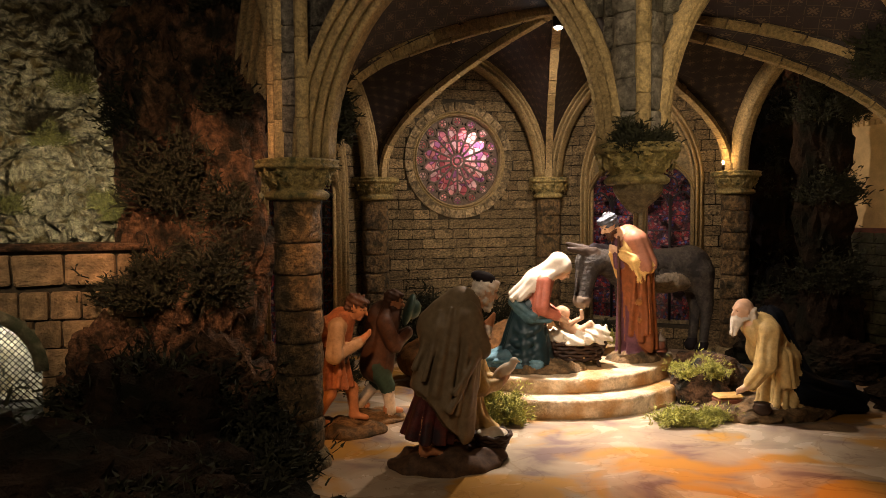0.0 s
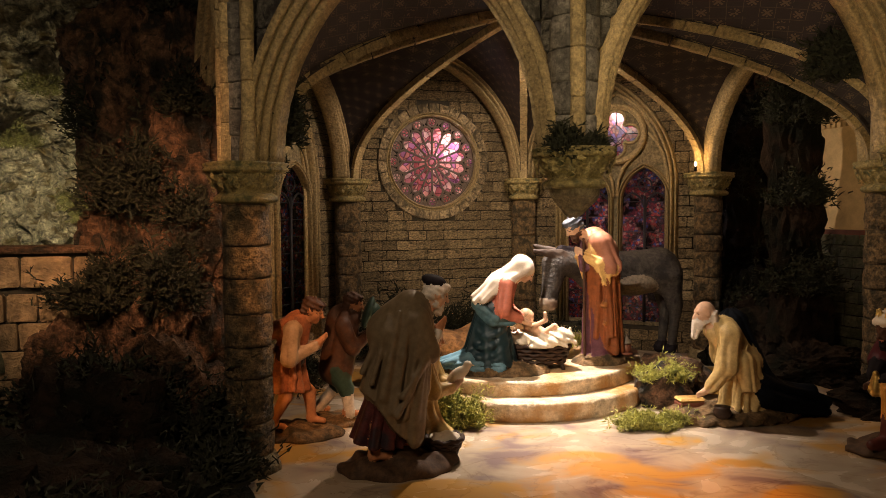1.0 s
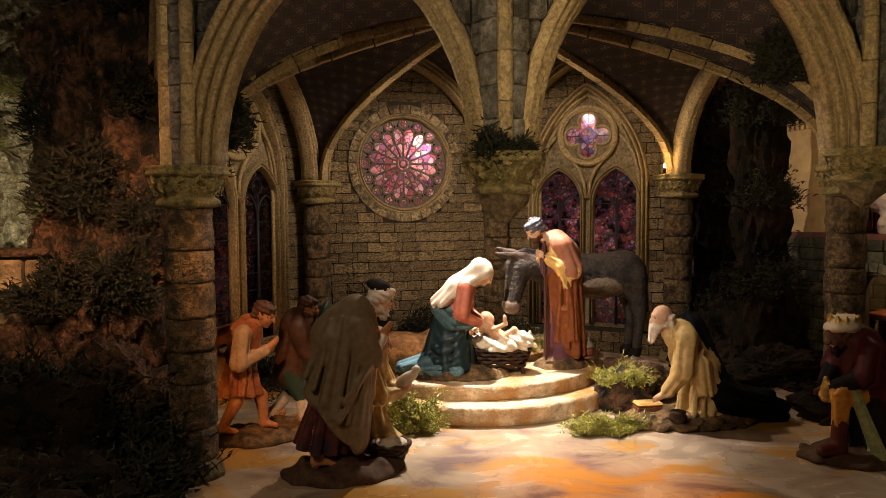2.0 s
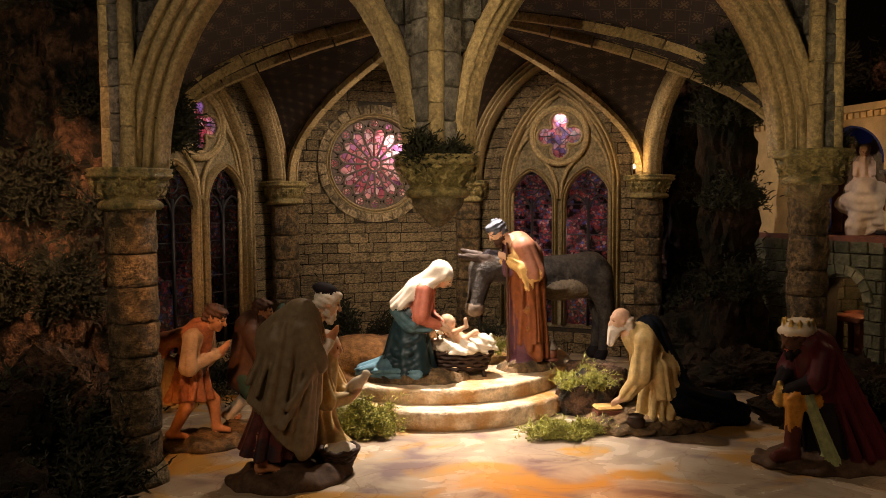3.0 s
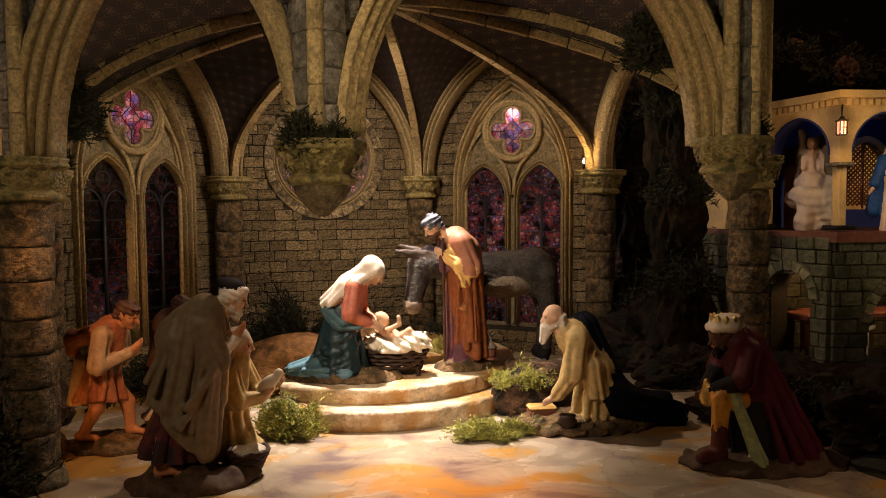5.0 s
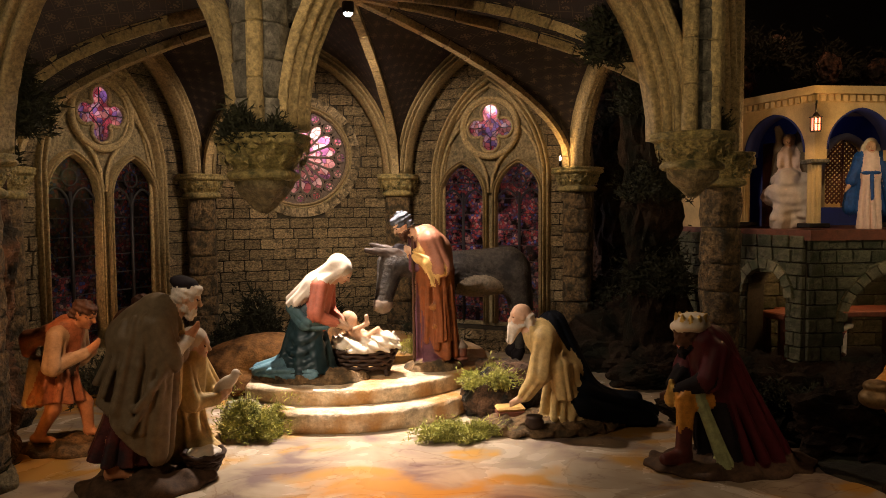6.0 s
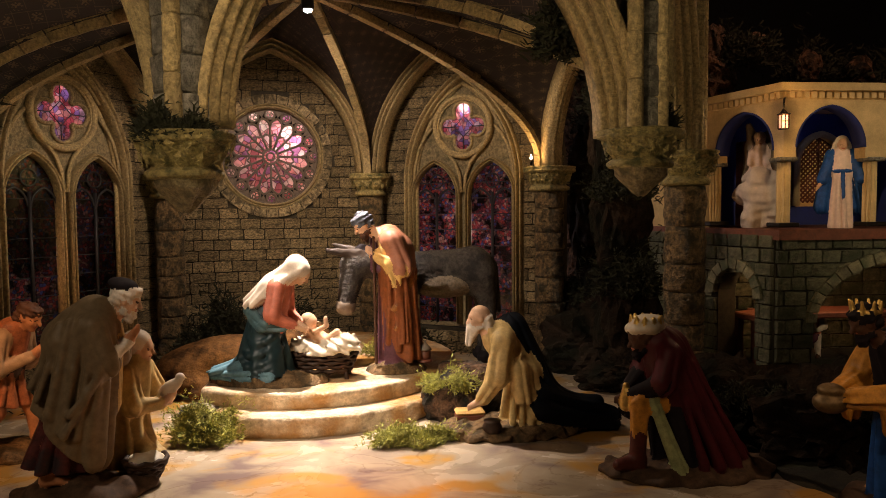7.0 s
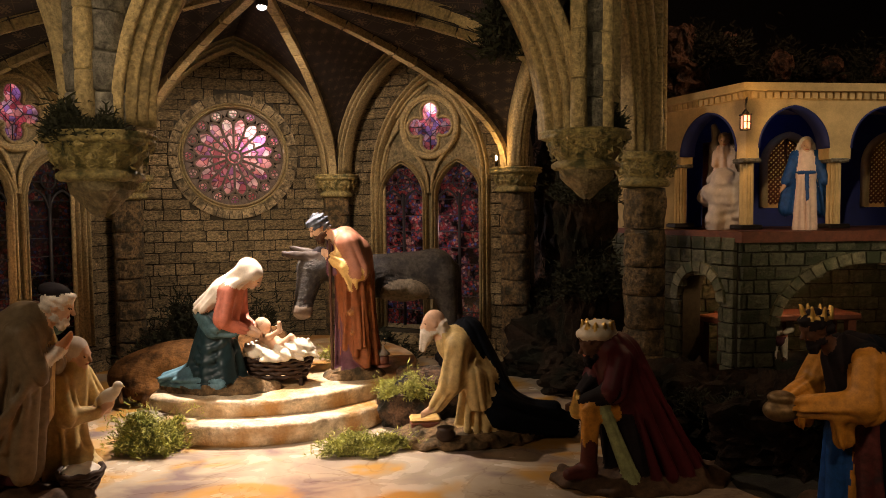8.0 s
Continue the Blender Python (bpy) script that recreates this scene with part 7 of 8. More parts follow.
wire_grille()
sheet = solid("pale_stone_slab", [pl.at(-0.075, 0.03, -0.16), pl.at(0.225, 0.03, -0.16), pl.at(0.225, 0.32, -0.18), pl.at(-0.075, 0.32, -0.18),
                                  pl.at(-0.075, 0.03, -0.20), pl.at(0.225, 0.03, -0.20), pl.at(0.225, 0.32, -0.22), pl.at(-0.075, 0.32, -0.22)],
              [(0, 1, 2, 3), (7, 6, 5, 4), (0, 4, 5, 1), (1, 5, 6, 2), (2, 6, 7, 3), (3, 7, 4, 0)], PALEROCK)
tagged(sheet, "pale stone lit behind the grille", "stone")
pg = pl.at(0.085, 0.215, -0.09)
lamp("arch_bulb", "POINT", pg, pg + Vector((0, 0, 1)), 2.2, (1.0, 0.95, 0.85), 0.012)

# the dark foreground mound and its rocks
MOUND = [((-0.62, 1.02, 0.00), (0.34, 0.20, 0.15), 40), ((-0.34, 1.10, 0.00), (0.16, 0.12, 0.10), 41), ((-0.46, 1.30, 0.02), (0.16, 0.14, 0.12), 42),
         ((-0.42, 1.45, 0.03), (0.13, 0.10, 0.15), 43), ((-0.47, 1.62, 0.08), (0.13, 0.10, 0.17), 44), ((-0.585, 1.70, 0.28), (0.08, 0.08, 0.18), 45),
         ((-0.63, 1.86, 0.55), (0.09, 0.09, 0.26), 46), ((-0.64, 1.60, 0.06), (0.10, 0.08, 0.14), 47), ((-0.45, 1.56, 0.24), (0.05, 0.05, 0.09), 48),
         ((-0.60, 1.80, 0.62), (0.07, 0.08, 0.10), 49), ((-0.70, 1.95, 0.78), (0.10, 0.10, 0.12), 50)]
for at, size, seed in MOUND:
    # the nearest three are shaded by colour, the rest by the lamps
    rock("boulder", at, size, SHADEROCK if seed < 43 else ROCK, seed, 0.42, 5, "dark brown cracked rock heaped beside the chapel")
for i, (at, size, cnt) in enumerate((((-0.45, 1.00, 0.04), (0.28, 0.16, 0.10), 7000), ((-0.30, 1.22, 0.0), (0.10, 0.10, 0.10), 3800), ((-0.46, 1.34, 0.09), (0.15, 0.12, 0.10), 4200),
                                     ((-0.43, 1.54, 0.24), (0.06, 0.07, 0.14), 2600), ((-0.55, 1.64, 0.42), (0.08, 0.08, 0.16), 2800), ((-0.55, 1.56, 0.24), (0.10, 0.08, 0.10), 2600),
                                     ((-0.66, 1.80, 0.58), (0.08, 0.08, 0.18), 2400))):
    tuft("moss_patch", at, size, SHADEMOSS, cnt, 70 + i, "dark dry moss over the heaped rocks", 0.024)
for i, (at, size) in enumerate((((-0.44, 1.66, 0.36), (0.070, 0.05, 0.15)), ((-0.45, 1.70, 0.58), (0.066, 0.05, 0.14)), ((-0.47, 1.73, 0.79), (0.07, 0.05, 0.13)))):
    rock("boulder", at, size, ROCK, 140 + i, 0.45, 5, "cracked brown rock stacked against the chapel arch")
    tuft("moss_patch", (at[0] + 0.01, at[1] - 0.04, at[2] + 0.04), (0.055, 0.04, 0.09), SHADEMOSS, 1500, 150 + i, "dry dark moss on the stacked rocks", 0.022)
tuft("moss_patch", (-0.300, 1.335, 0.0), (0.06, 0.05, 0.13), SHADEMOSS, 3000, 160, "dark moss at the foot of the column", 0.022)
# dry twigs in the upper rocks
rng = random.Random(9)
for k in range(9):
    p = Vector((-0.62 + rng.uniform(-0.08, 0.06), 1.80 + rng.uniform(-0.05, 0.05), 0.60 + rng.uniform(-0.05, 0.1)))
    pts = [p]
    d = Vector((rng.uniform(-0.1, 0.5), rng.uniform(-0.2, 0.2), 1)).normalized()
    for _ in range(6):
        d = (d + Vector((rng.gauss(0, 0.25), rng.gauss(0, 0.2), rng.gauss(0, 0.15)))).normalized()
        pts.append(pts[-1] + d * 0.025)
    tagged(sweep("dry_twig", pts, (0.3, 1, 0.1), round_profile(0.0022, 5), ROCK), "thin dry brown twig standing among rocks", "twig", "dry twigs")
tuft("glowing_gravel", (-0.42, 1.44, 0.10), (0.05, 0.03, 0.02), ROCK, 300, 91, "reddish dry sprigs by the embers", 0.016)

# ---- dark rocks seen through the eastern arch ----
cliff("rock_face", (1.18, 2.62, 0.0), 0.62, 1.0, ROCK, 21, -18, "dark rock face hung with dry moss", 0.09, 110, 130)
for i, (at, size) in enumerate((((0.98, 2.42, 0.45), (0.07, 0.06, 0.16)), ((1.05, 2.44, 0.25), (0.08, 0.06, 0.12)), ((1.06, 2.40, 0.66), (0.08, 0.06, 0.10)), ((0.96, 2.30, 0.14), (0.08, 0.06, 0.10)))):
    rock("boulder", at, size, SHADEROCK, 100 + i, 0.45, 4, "dark hanging rock overgrown with dry moss")
    tuft("moss_patch", (at[0], at[1] - 0.03, at[2]), (size[0], 0.05, size[2]), SHADEMOSS, 1800, 120 + i, "dry dark moss on hanging rocks", 0.022)

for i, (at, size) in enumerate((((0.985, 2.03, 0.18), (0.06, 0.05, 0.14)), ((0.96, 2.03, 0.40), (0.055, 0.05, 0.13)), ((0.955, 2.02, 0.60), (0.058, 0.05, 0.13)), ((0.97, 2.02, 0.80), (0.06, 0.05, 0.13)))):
    # shade of this pile is in its rock colour
    rock("boulder", at, size, SHADEROCK, 180 + i, 0.45, 4, "near-black rock piled up beside the chapel")
    tuft("moss_patch", (at[0], at[1] - 0.03, at[2] + 0.03), (0.085, 0.06, 0.12), SHADEMOSS, 3600, 190 + i, "dry dark moss on the piled rocks", 0.02)

# ---- the eastern villa: a loggia on a stone substructure ----
VX, VY = 1.262, 1.842
FRONT_PL = Plane2((VX, VY), (VX + 1.05, VY + 0.10))
SIDE_PL = Plane2((VX - 0.16, VY + 0.40), (VX, VY))
TOPZ, DECK = 0.660, 0.372


def loggia_face(pl_, openings, name):
    def spans(z):
        out = [(-pl_.half, pl_.half)]
        for c, half, zs, r in openings:
            h = arch_u(z, zs, half, r)
            if h > 0:
                out = cut(out, c - h, c + h)
        return out
    w = backing(name, pl_, (lambda z: spans(z) if z > DECK + 0.150 else [(-pl_.half, 0.0)]) if len(openings) == 1 else spans, DECK if len(openings) == 1 else DECK + 0.150, TOPZ, 0.035, PLASTER, None, 0.005)
    tagged(w, "ochre plaster wall over round arches", "wall", kind="structure")
    for c, half, zs, r in openings:
        sweep("arch_soffit", [pl_.at(u, z, -0.018) for u, z in [(c + a, b) for a, b in arch_curve(half, r, zs, 14)]], pl_.w, [(-0.003, -0.02), (-0.003, 0.02), (0.001, 0.02), (0.001, -0.02)], BLUE, w, "blue painted soffit")
    return w


half = FRONT_PL.half
FO = [(-half + 0.105 + 0.205 * i, 0.078, 0.545, 0.088) for i in range(5)]
loggia_face(FRONT_PL, FO, "villa_wall_1")
loggia_face(SIDE_PL, [(0.105, 0.085, 0.540, 0.09)], "villa_wall_2")


def loggia_column(p):
    c = root("loggia_column", "fluted ochre loggia column with dark base slab", "column", (p.x, p.y, DECK + 0.004), 8, "loggia columns")
    box("base_slab", (-0.024, -0.024, 0.0), (0.024, 0.024, 0.010), IRON, c, "", 0.002)
    n, verts, faces = 48, [], []
    for z in (0.010, 0.140):
        for i in range(n):
            a = 2 * math.pi * i / n
            r = 0.0125 + 0.0014 * math.cos(12 * a)
            verts.append((r * math.cos(a), r * math.sin(a), z))
    for i in range(n):
        faces.append((i, (i + 1) % n, n + (i + 1) % n, n + i))
    solid("fluted_shaft", verts, faces, PLASTER, c)
    box("abacus", (-0.021, -0.021, 0.139), (0.021, 0.021, 0.148), GREYSLAB, c, "grey stone abacus", 0.002)
    return c


for u in [-half] + [FO[i][0] + 0.1025 for i in range(5)]:
    loggia_column(FRONT_PL.at(u + (0.012 if u == -half else 0), 0, -0.018))
loggia_column(SIDE_PL.at(0.0, 0, -0.018))


def roof_slab():
    a, b, c = SIDE_PL.at(-SIDE_PL.half - 0.02, 0), Vector((VX - 0.015, VY - 0.022, 0)), FRONT_PL.at(half + 0.02, 0, 0.022)
    d = Vector((c.x, c.y + 0.6, 0))
    e = Vector((a.x - 0.02, a.y + 0.3, 0))
    pts = [a + Vector((-0.02, -0.008, 0)), b, c, d, e]
    vs = [p + Vector((0, 0, z)) for z in (TOPZ, TOPZ + 0.016) for p in pts]
    fs = [(4, 3, 2, 1, 0), (5, 6, 7, 8, 9)] + [(i, (i + 1) % 5, 5 + (i + 1) % 5, 5 + i) for i in range(5)]
    r = solid("villa_roof", vs, fs, PLASTER)
    tagged(r, "flat ochre roof slab with a dentil cornice", "roof", kind="structure")
    for pl_, lo, hi in ((FRONT_PL, -half, half), (SIDE_PL, -SIDE_PL.half, SIDE_PL.half)):
        u = lo + 0.006
        while u < hi - 0.006:
            bm = bmesh.new()
            box_into(bm, (u, -0.010, TOPZ - 0.014), (u + 0.011, 0.0, TOPZ - 0.001), pl_.matrix())
            part("dentil", bm, PLASTER, r)
            u += 0.0165
    return r


roof_slab()
deck = solid("villa_floor", [SIDE_PL.at(-SIDE_PL.half, z, 0.02) if i == 0 else (Vector((VX - 0.02, VY - 0.03, z)) if i == 1 else (FRONT_PL.at(half, z, 0.03) if i == 2 else (FRONT_PL.at(half, z, -0.7) if i == 3 else SIDE_PL.at(-SIDE_PL.half, z, -0.9)))) for z in (DECK - 0.022, DECK) for i in range(5)],
             [(4, 3, 2, 1, 0), (5, 6, 7, 8, 9)] + [(i, (i + 1) % 5, 5 + (i + 1) % 5, 5 + i) for i in range(5)], WOOD)
tagged(deck, "red-brown tiled floor of the loggia", "floor", kind="structure")

# rear wall of the loggia, with a wooden door and lattice windows
REAR = Plane2((VX - 0.06, VY + 0.36), (VX + 1.1, VY + 0.40))


def rear_spans(z):
    out = [(-REAR.half, REAR.half)]
    for c in (-0.25, 0.02, 0.29):
        h = arch_u(z, 0.53, 0.060, 0.075) if z > DECK + 0.05 else 0
        if h > 0:
            out = cut(out, c - h, c + h)
    return out


rw = backing("villa_wall_3", REAR, rear_spans, DECK, TOPZ, 0.03, BLUE, None, 0.006)
tagged(rw, "blue painted rear wall of the loggia", "wall", kind="structure")
for c in (-0.25, 0.02, 0.29):
    g = root("lattice_window", "round-headed wooden lattice lit warm from behind", "window", group="lattice windows")
    rim = [(c + u, z) for u, z in arch_curve(0.060, 0.075, 0.53, 12, DECK + 0.05)]
    sweep("window_frame", [REAR.at(u, z, 0.002) for u, z in rim], REAR.w, [(-0.004, -0.01), (-0.004, 0.012), (0.012, 0.012), (0.012, -0.01)], PLASTER, g)
    for k in range(-12, 13):
        for s in (-1, 1):
            a = [(c + k * 0.0125 + s * t, 0.52 + t) for t in np.linspace(-0.12, 0.12, 25)]
            a = [(u, z) for u, z in a if z > DECK + 0.05 and abs(u - c) < arch_u(z, 0.53, 0.060, 0.075)]
            if len(a) > 1:
                sweep("lath", [REAR.at(u, z, -0.006 + 0.002 * s) for u, z in (a[0], a[-1])], REAR.w, [(-0.0022, -0.001), (-0.0022, 0.001), (0.0022, 0.001), (0.0022, -0.001)], WOOD, g)
    sweep("window_bar", [REAR.at(c, DECK + 0.05, -0.002), REAR.at(c, 0.61, -0.002)], REAR.w, round_profile(0.003), WOOD, g)
yard = box("yard_wall", (VX - 0.1, VY + 0.52, DECK), (VX + 1.2, VY + 0.54, TOPZ), PLASTER)
tagged(yard, "lit plaster wall behind the lattice windows", "wall", kind="structure")
lamp("lattice_bulb", "POINT", REAR.at(-0.12, DECK + 0.16, -0.075), (0, 0, 0), 0.35, AMBER, 0.02)
lamp("lattice_bulb", "POINT", REAR.at(0.22, DECK + 0.16, -0.075), (0, 0, 0), 0.25, AMBER, 0.02)
lamp("vault_bulb", "POINT", FRONT_PL.at(-half + 0.24, 0.640, -0.20), (0, 0, 0), 0.035, (0.35, 0.45, 1.0), 0.02)
door = root("door_1", "tall dark red wooden door standing in the loggia", "door", SIDE_PL.at(0.02, DECK, -0.14), 112, kind="structure")
for i in range(4):
    box("plank", (-0.075 + 0.0385 * i, -0.006, 0.0), (-0.0385 + 0.0385 * i, 0.006, 0.235 - 0.016 * abs(i - 1.5)), WOOD, door, "", 0.003)

# lantern on the corner
LP = Vector((VX - 0.020, VY - 0.040, 0.577))
lan = root("wall_lantern", "red glazed iron lantern burning on a bracket", "lantern", LP)
lan.scale = (0.7, 0.7, 0.7)
box("roof_cap", (-0.014, -0.014, 0.042), (0.014, 0.014, 0.046), IRON, lan, "", 0.001)
lathe("finial", [(0.012, 0.046), (0.008, 0.052), (0.002, 0.060)], IRON, lan, n=8)
box("floor_plate", (-0.011, -0.011, 0.0), (0.011, 0.011, 0.004), IRON, lan)
for sx in (-1, 1):
    for sy in (-1, 1):
        box("corner_bar", (0.0105 * sx - 0.0015, 0.0105 * sy - 0.0015, 0.004), (0.0105 * sx + 0.0015, 0.0105 * sy + 0.0015, 0.042), IRON, lan)
box("lit_glass", (-0.0085, -0.0085, 0.004), (0.0085, 0.0085, 0.041), glowing("lantern_glass", (1.0, 0.26, 0.18), 1.5), lan, "glowing red and white glass")
for s in (-1, 1):
    box("glazing_bar", (-0.0012, -0.0125, 0.004), (0.0012, -0.0095, 0.042), IRON, lan) if s < 0 else box("glazing_bar", (-0.0105, -0.0125, 0.022), (0.0105, -0.0095, 0.0245), IRON, lan)
sweep("bracket", [(0.018, 0.036, 0.085), (0.012, 0.020, 0.094), (0.004, 0.006, 0.088), (0.0, 0.0, 0.074), (0.0, 0.0, 0.058)], (0.8, -0.4, 0), round_profile(0.003, 6), IRON, lan)
lamp("lantern_flame", "POINT", LP + Vector((-0.012, -0.030, 0.016)), (0, 0, 0), 0.50, AMBER, 0.01)


def mantle_statue():
    c = Clay()
    c.limb((0, 0, 0.165), (0.004, 0, 0.006), 0.022, 0.031, PINKROBE, 0.006, 8, 0.0022, 0.3, 0.4)
    c.limb((0, 0, 0.150), (0.0, 0, 0.205), 0.026, 0.022, PINKROBE, 0.008)
    for s in (-1, 1):
        c.limb((-0.006, 0.024 * s, 0.205), (-0.010, 0.044 * s, 0.060), 0.016, 0.020, BLUECLOAK, 0.006, 5, 0.004, s, 1.0)
        c.limb((0.000, 0.030 * s, 0.195), (0.012, 0.050 * s, 0.135), 0.014, 0.014, BLUECLOAK, 0.006)
        mitt(c, (0.018, 0.056 * s, 0.120), (0.026, 0.066 * s, 0.106), SKIN, 0.006)
    c.limb((0.024, 0, 0.155), (0.030, 0.002, 0.085), 0.005, 0.004, BLUECLOAK, 0.002)
    c.ball((0.020, 0, 0.158), (0.010, 0.026, 0.005), BLUECLOAK, 0.002)
    head(c, (0.008, 0, 0.232), 6, SKIN, None, 0.0155)
    c.ball((-0.004, 0, 0.240), (0.0165, 0.0180, 0.0195), WHITE, 0.0015)
    for s in (-1, 1):
        c.limb((-0.004, 0.017 * s, 0.236), (-0.006, 0.024 * s, 0.196), 0.006, 0.008, WHITE, 0.003)
    return c.place("mantle_statue", "standing figurine in pale robe and blue mantle", (1.424, 1.912, DECK + 0.001), -112, cell=0.0024, scale=0.78)


def winged_statue():
    c = Clay()
    rng_ = random.Random(3)
    for k in range(34):
        z = 0.015 + 0.13 * rng_.random() ** 1.4
        f = 1.0 - 2.2 * abs(z - 0.06)
        c.ball((rng_.uniform(-0.03, 0.03) * f, rng_.uniform(-0.045, 0.045) * f, z), rng_.uniform(0.014, 0.028), CLOUD, 0.016, (0, 0, 0), 0.0016, 150)
    c.limb((0.010, 0, 0.10), (0.008, 0, 0.195), 0.030, 0.018, PINKROBE, 0.006, 7, 0.0026)
    for s in (-1, 1):
        c.limb((0.012, 0.018 * s, 0.190), (0.030, 0.020 * s, 0.160), 0.009, 0.007, PINKROBE, 0.004)
        c.limb((-0.014, 0.012 * s, 0.200), (-0.026, 0.030 * s, 0.262), 0.014, 0.006, MUZZLE, 0.005, 4, 0.002, 0, 0, 1.5)
        c.limb((-0.014, 0.014 * s, 0.205), (-0.034, 0.040 * s, 0.100), 0.016, 0.006, MUZZLE, 0.005, 5, 0.0025, 0, 0, 1.6)
    head(c, (0.012, 0, 0.222), 10, SKIN, SHIRT, 0.0150)
    return c.place("winged_statue", "pale winged figurine rising from a cloud", (1.272, 1.975, DECK + 0.001), -120, cell=0.003, scale=0.90)


mantle_statue()
winged_statue()

# substructure: stone piers and arches under the loggia
SUB = Plane2((VX - 0.02, VY - 0.012), (VX + 1.05, VY + 0.09))
SUBS = Plane2((VX - 0.175, VY + 0.40), (VX - 0.02, VY - 0.012))


def sub_spans(z):
    out = [(-SUB.half, SUB.half)]
    c, zc, r = -SUB.half + 0.29, 0.175, 0.205
    h = r if z < zc else (math.sqrt(max(0, 1 - ((z - zc) / 0.13) ** 2)) * r if z < zc + 0.13 else 0)
    return cut(out, c - h, c + h) if h > 0 else out


def subs_spans(z):
    out = [(-SUBS.half, SUBS.half)]
    h = arch_u(z, 0.22, 0.060, 0.065)
    return cut(out, 0.115 - h, 0.115 + h) if h > 0 else out


for nm, p_, f in (("villa_base_wall_1", SUB, sub_spans), ("villa_base_wall_2", SUBS, subs_spans)):
    w = backing(nm, p_, f, 0.0, DECK - 0.022, 0.05, MORTAR, None, 0.008)
    tagged(w, "mossy grey stone block wall with a round arch", "wall", kind="structure")
    lay_bricks("stone_block", p_, GRN, f, 0.0, DECK - 0.022, 0.044, 0.030, w, 0.013, 0.003, 71)
for i in range(21):
    a0, a1 = math.pi * (i + 0.05) / 21, math.pi * (i + 0.95) / 21
    vs = []
    for w in (-0.02, 0.017):
        for k, a in ((1.0, a0), (1.10, a0), (1.10, a1), (1.0, a1)):
            vs.append(SUB.at(-SUB.half + 0.29 + 0.205 * k * math.cos(a), 0.175 + 0.13 * (k + (0.08 if k > 1 else 0)) * math.sin(a), w))
    solid("voussoir", vs, [(4, 5, 6, 7), (0, 1, 5, 4), (1, 2, 6, 5), (2, 3, 7, 6), (3, 0, 4, 7)], MOSSYRING, bpy.data.objects["villa_base_wall_1"])
for i in range(9):
    a0, a1 = math.pi * (i + 0.05) / 9, math.pi * (i + 0.95) / 9
    vs = []
    for w in (-0.02, 0.016):
        for k, a in ((0.062, a0), (0.084, a0), (0.084, a1), (0.062, a1)):
            vs.append(SUBS.at(0.115 + k * math.cos(a), 0.222 + k * math.sin(a), w))
    solid("voussoir", vs, [(4, 5, 6, 7), (0, 1, 5, 4), (1, 2, 6, 5), (2, 3, 7, 6), (3, 0, 4, 7)], MOSSYRING, bpy.data.objects["villa_base_wall_2"])
inn = Plane2((VX - 0.1, VY + 0.42), (VX + 1.1, VY + 0.46))
iw = backing("workshop_wall", inn, lambda z: [(-inn.half, inn.half)], 0.0, DECK - 0.022, 0.03, MORTAR, None, 0.05)
tagged(iw, "stone rear wall of the vaulted workshop", "wall", kind="structure")
lay_bricks("stone_block", inn, GRN, lambda z: [(-inn.half, inn.half)], 0.0, DECK - 0.022, 0.05, 0.036, iw, 0.012, 0.003, 75)
bench = root("workbench", "dark red wooden workbench in the workshop", "bench", (VX + 0.20, VY + 0.22, 0.03), 5)
box("top", (-0.16, -0.05, 0.125), (0.16, 0.05, 0.14), WOOD, bench, "", 0.003)
for sx in (-1, 1):
    for sy in (-1, 1):
        box("leg", (0.14 * sx - 0.01, 0.035 * sy - 0.008, 0.0), (0.14 * sx + 0.01, 0.035 * sy + 0.008, 0.125), WOOD, bench)
sb = root("workbench", "red-painted wooden table behind the side arch", "bench", SUBS.at(0.06, 0.03, -0.14), 20)
box("top", (-0.07, -0.04, 0.125), (0.07, 0.04, 0.14), WOOD, sb, "", 0.003)
for sx in (-1, 1):
    for sy in (-1, 1):
        box("leg", (0.055 * sx - 0.008, 0.03 * sy - 0.008, 0.0), (0.055 * sx + 0.008, 0.03 * sy + 0.008, 0.125), WOOD, sb)


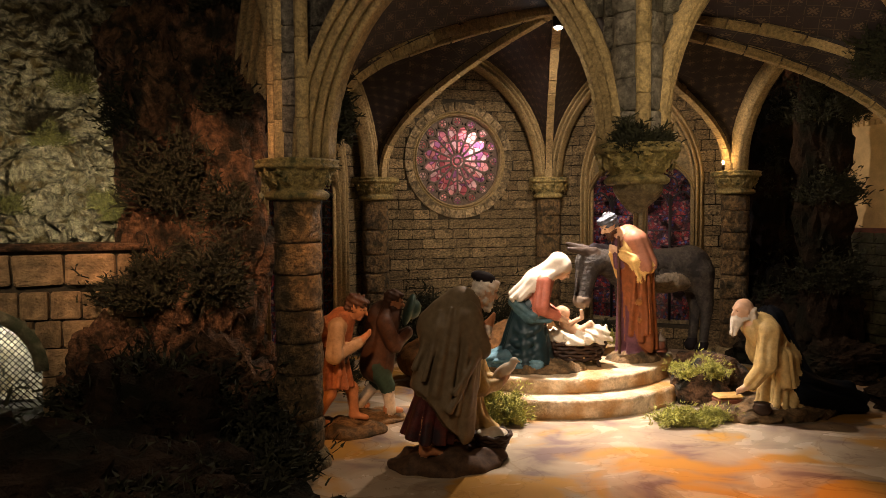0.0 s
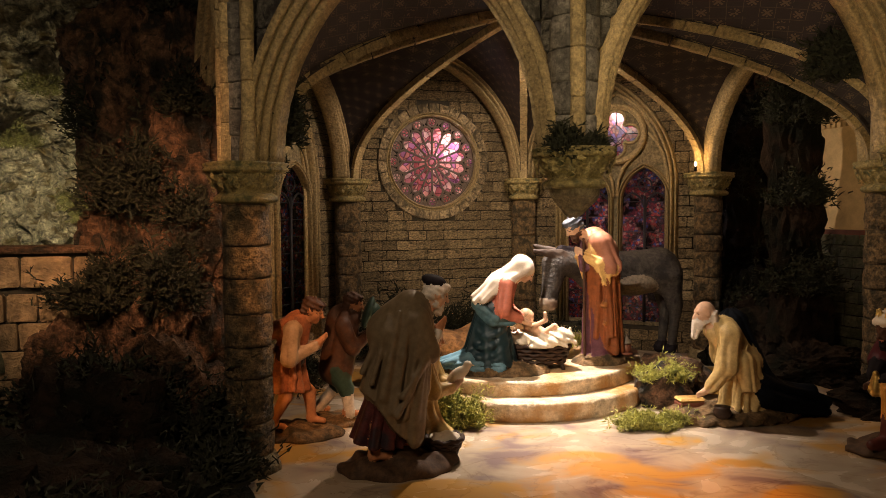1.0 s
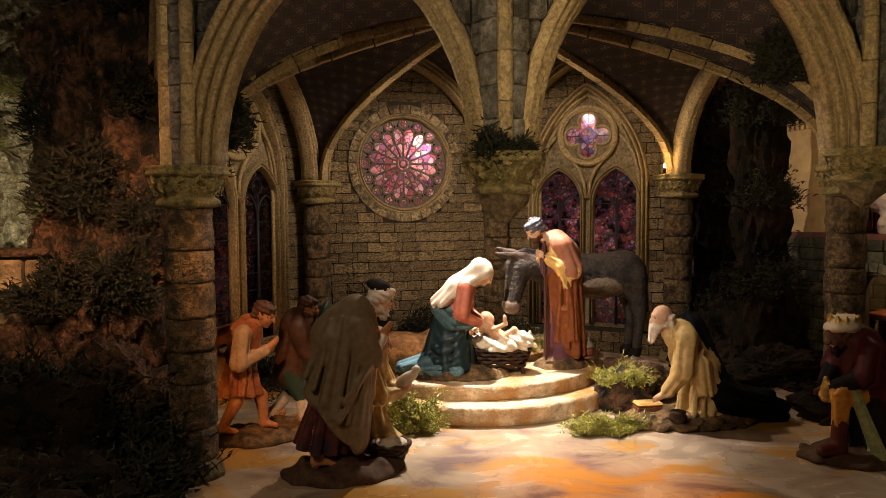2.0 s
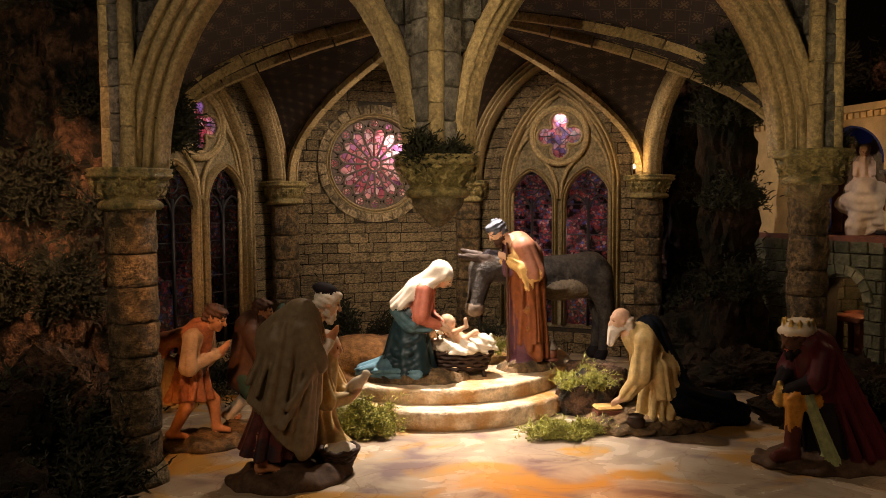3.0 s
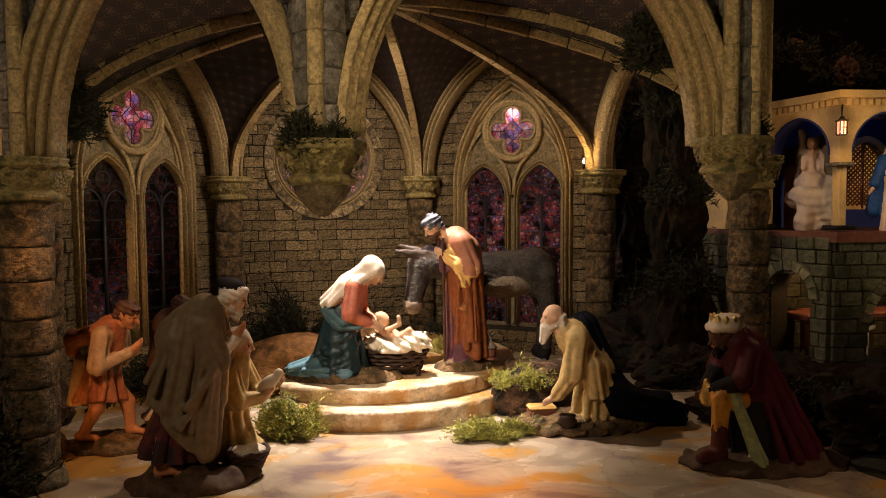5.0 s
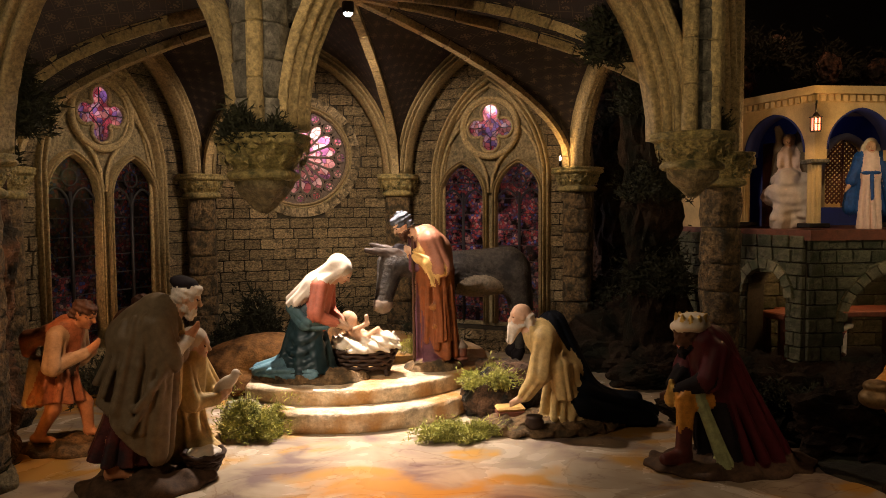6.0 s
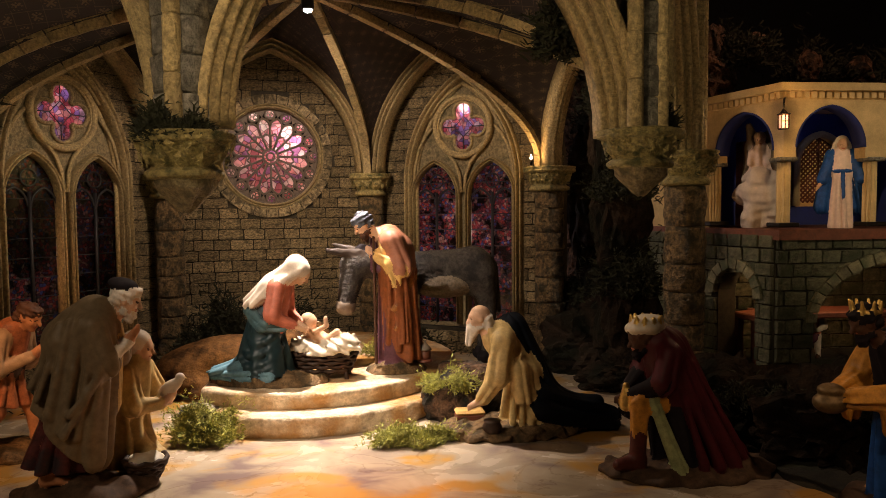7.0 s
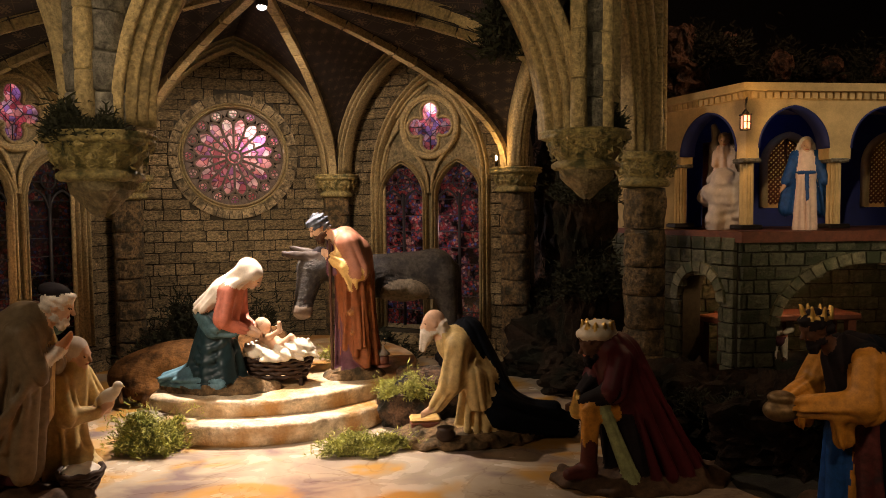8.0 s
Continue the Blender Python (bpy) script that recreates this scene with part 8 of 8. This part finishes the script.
def workman():
    c = Clay()
    for s in (-1, 1):
        c.limb((0, 0.014 * s, 0.085), (0.0, 0.018 * s, 0.014), 0.014, 0.009, BEARD, 0.004)
        foot(c, (0.004, 0.018 * s, 0.006), 0, HAIR)
    c.limb((0, 0, 0.08), (0, 0, 0.10), 0.024, 0.024, PLUM, 0.006)
    c.limb((0, 0, 0.10), (0.004, 0, 0.160), 0.025, 0.025, CORAL, 0.006)
    c.limb((0.014, 0, 0.11), (0.014, 0, 0.160), 0.017, 0.016, WHITE, 0.003)
    for s in (-1, 1):
        c.limb((0.0, 0.028 * s, 0.160), (0.008, 0.038 * s, 0.122), 0.013, 0.012, WHITE, 0.005, 4, 0.001)
        c.limb((0.008, 0.038 * s, 0.122), (0.036, 0.026 * s, 0.112), 0.011, 0.008, WHITE, 0.004)
    head(c, (0.010, 0, 0.198), 12, SKIN, HAIR, 0.0155)
    return c.place("workman_figurine", "small figurine in red waistcoat and white sleeves", (VX + 0.195, VY + 0.24, 0.045), -130, cell=0.0024, scale=0.68)


workman()
lamp("workshop_bulb", "POINT", (VX + 0.26, VY + 0.20, 0.31), (0, 0, 0), 0.30, (1.0, 0.5, 0.25), 0.02)
lamp("workshop_bulb", "POINT", SUBS.at(0.10, 0.31, -0.16), (0, 0, 0), 0.75, (1.0, 0.6, 0.25), 0.015)

# dark woods and pale rocks high behind the villa
for i in range(12):
    rng2 = random.Random(200 + i)
    tuft("bush", (1.1 + 0.14 * i, 2.75 + rng2.uniform(-0.1, 0.15), 0.62 + rng2.uniform(-0.02, 0.30)), (0.13, 0.10, 0.13), SHADEMOSS, 1500, 300 + i, "dark bush on the hillside behind the villa", 0.03, "bush")
for i in range(8):
    rng2 = random.Random(400 + i)
    rock("boulder", (1.25 + 0.17 * i, 2.72, 0.90 + rng2.uniform(-0.04, 0.06)), (0.03, 0.03, 0.04), ROCK, 410 + i, 0.5, 3, "small reddish rock on the dark hillside")
# unseen lamp added above the villa to lighten the hillside rocks
lamp("hill_fill", "POINT", (1.60, 2.25, 1.30), (0, 0, 0), 4.5, (1.0, 0.55, 0.35), 0.02)
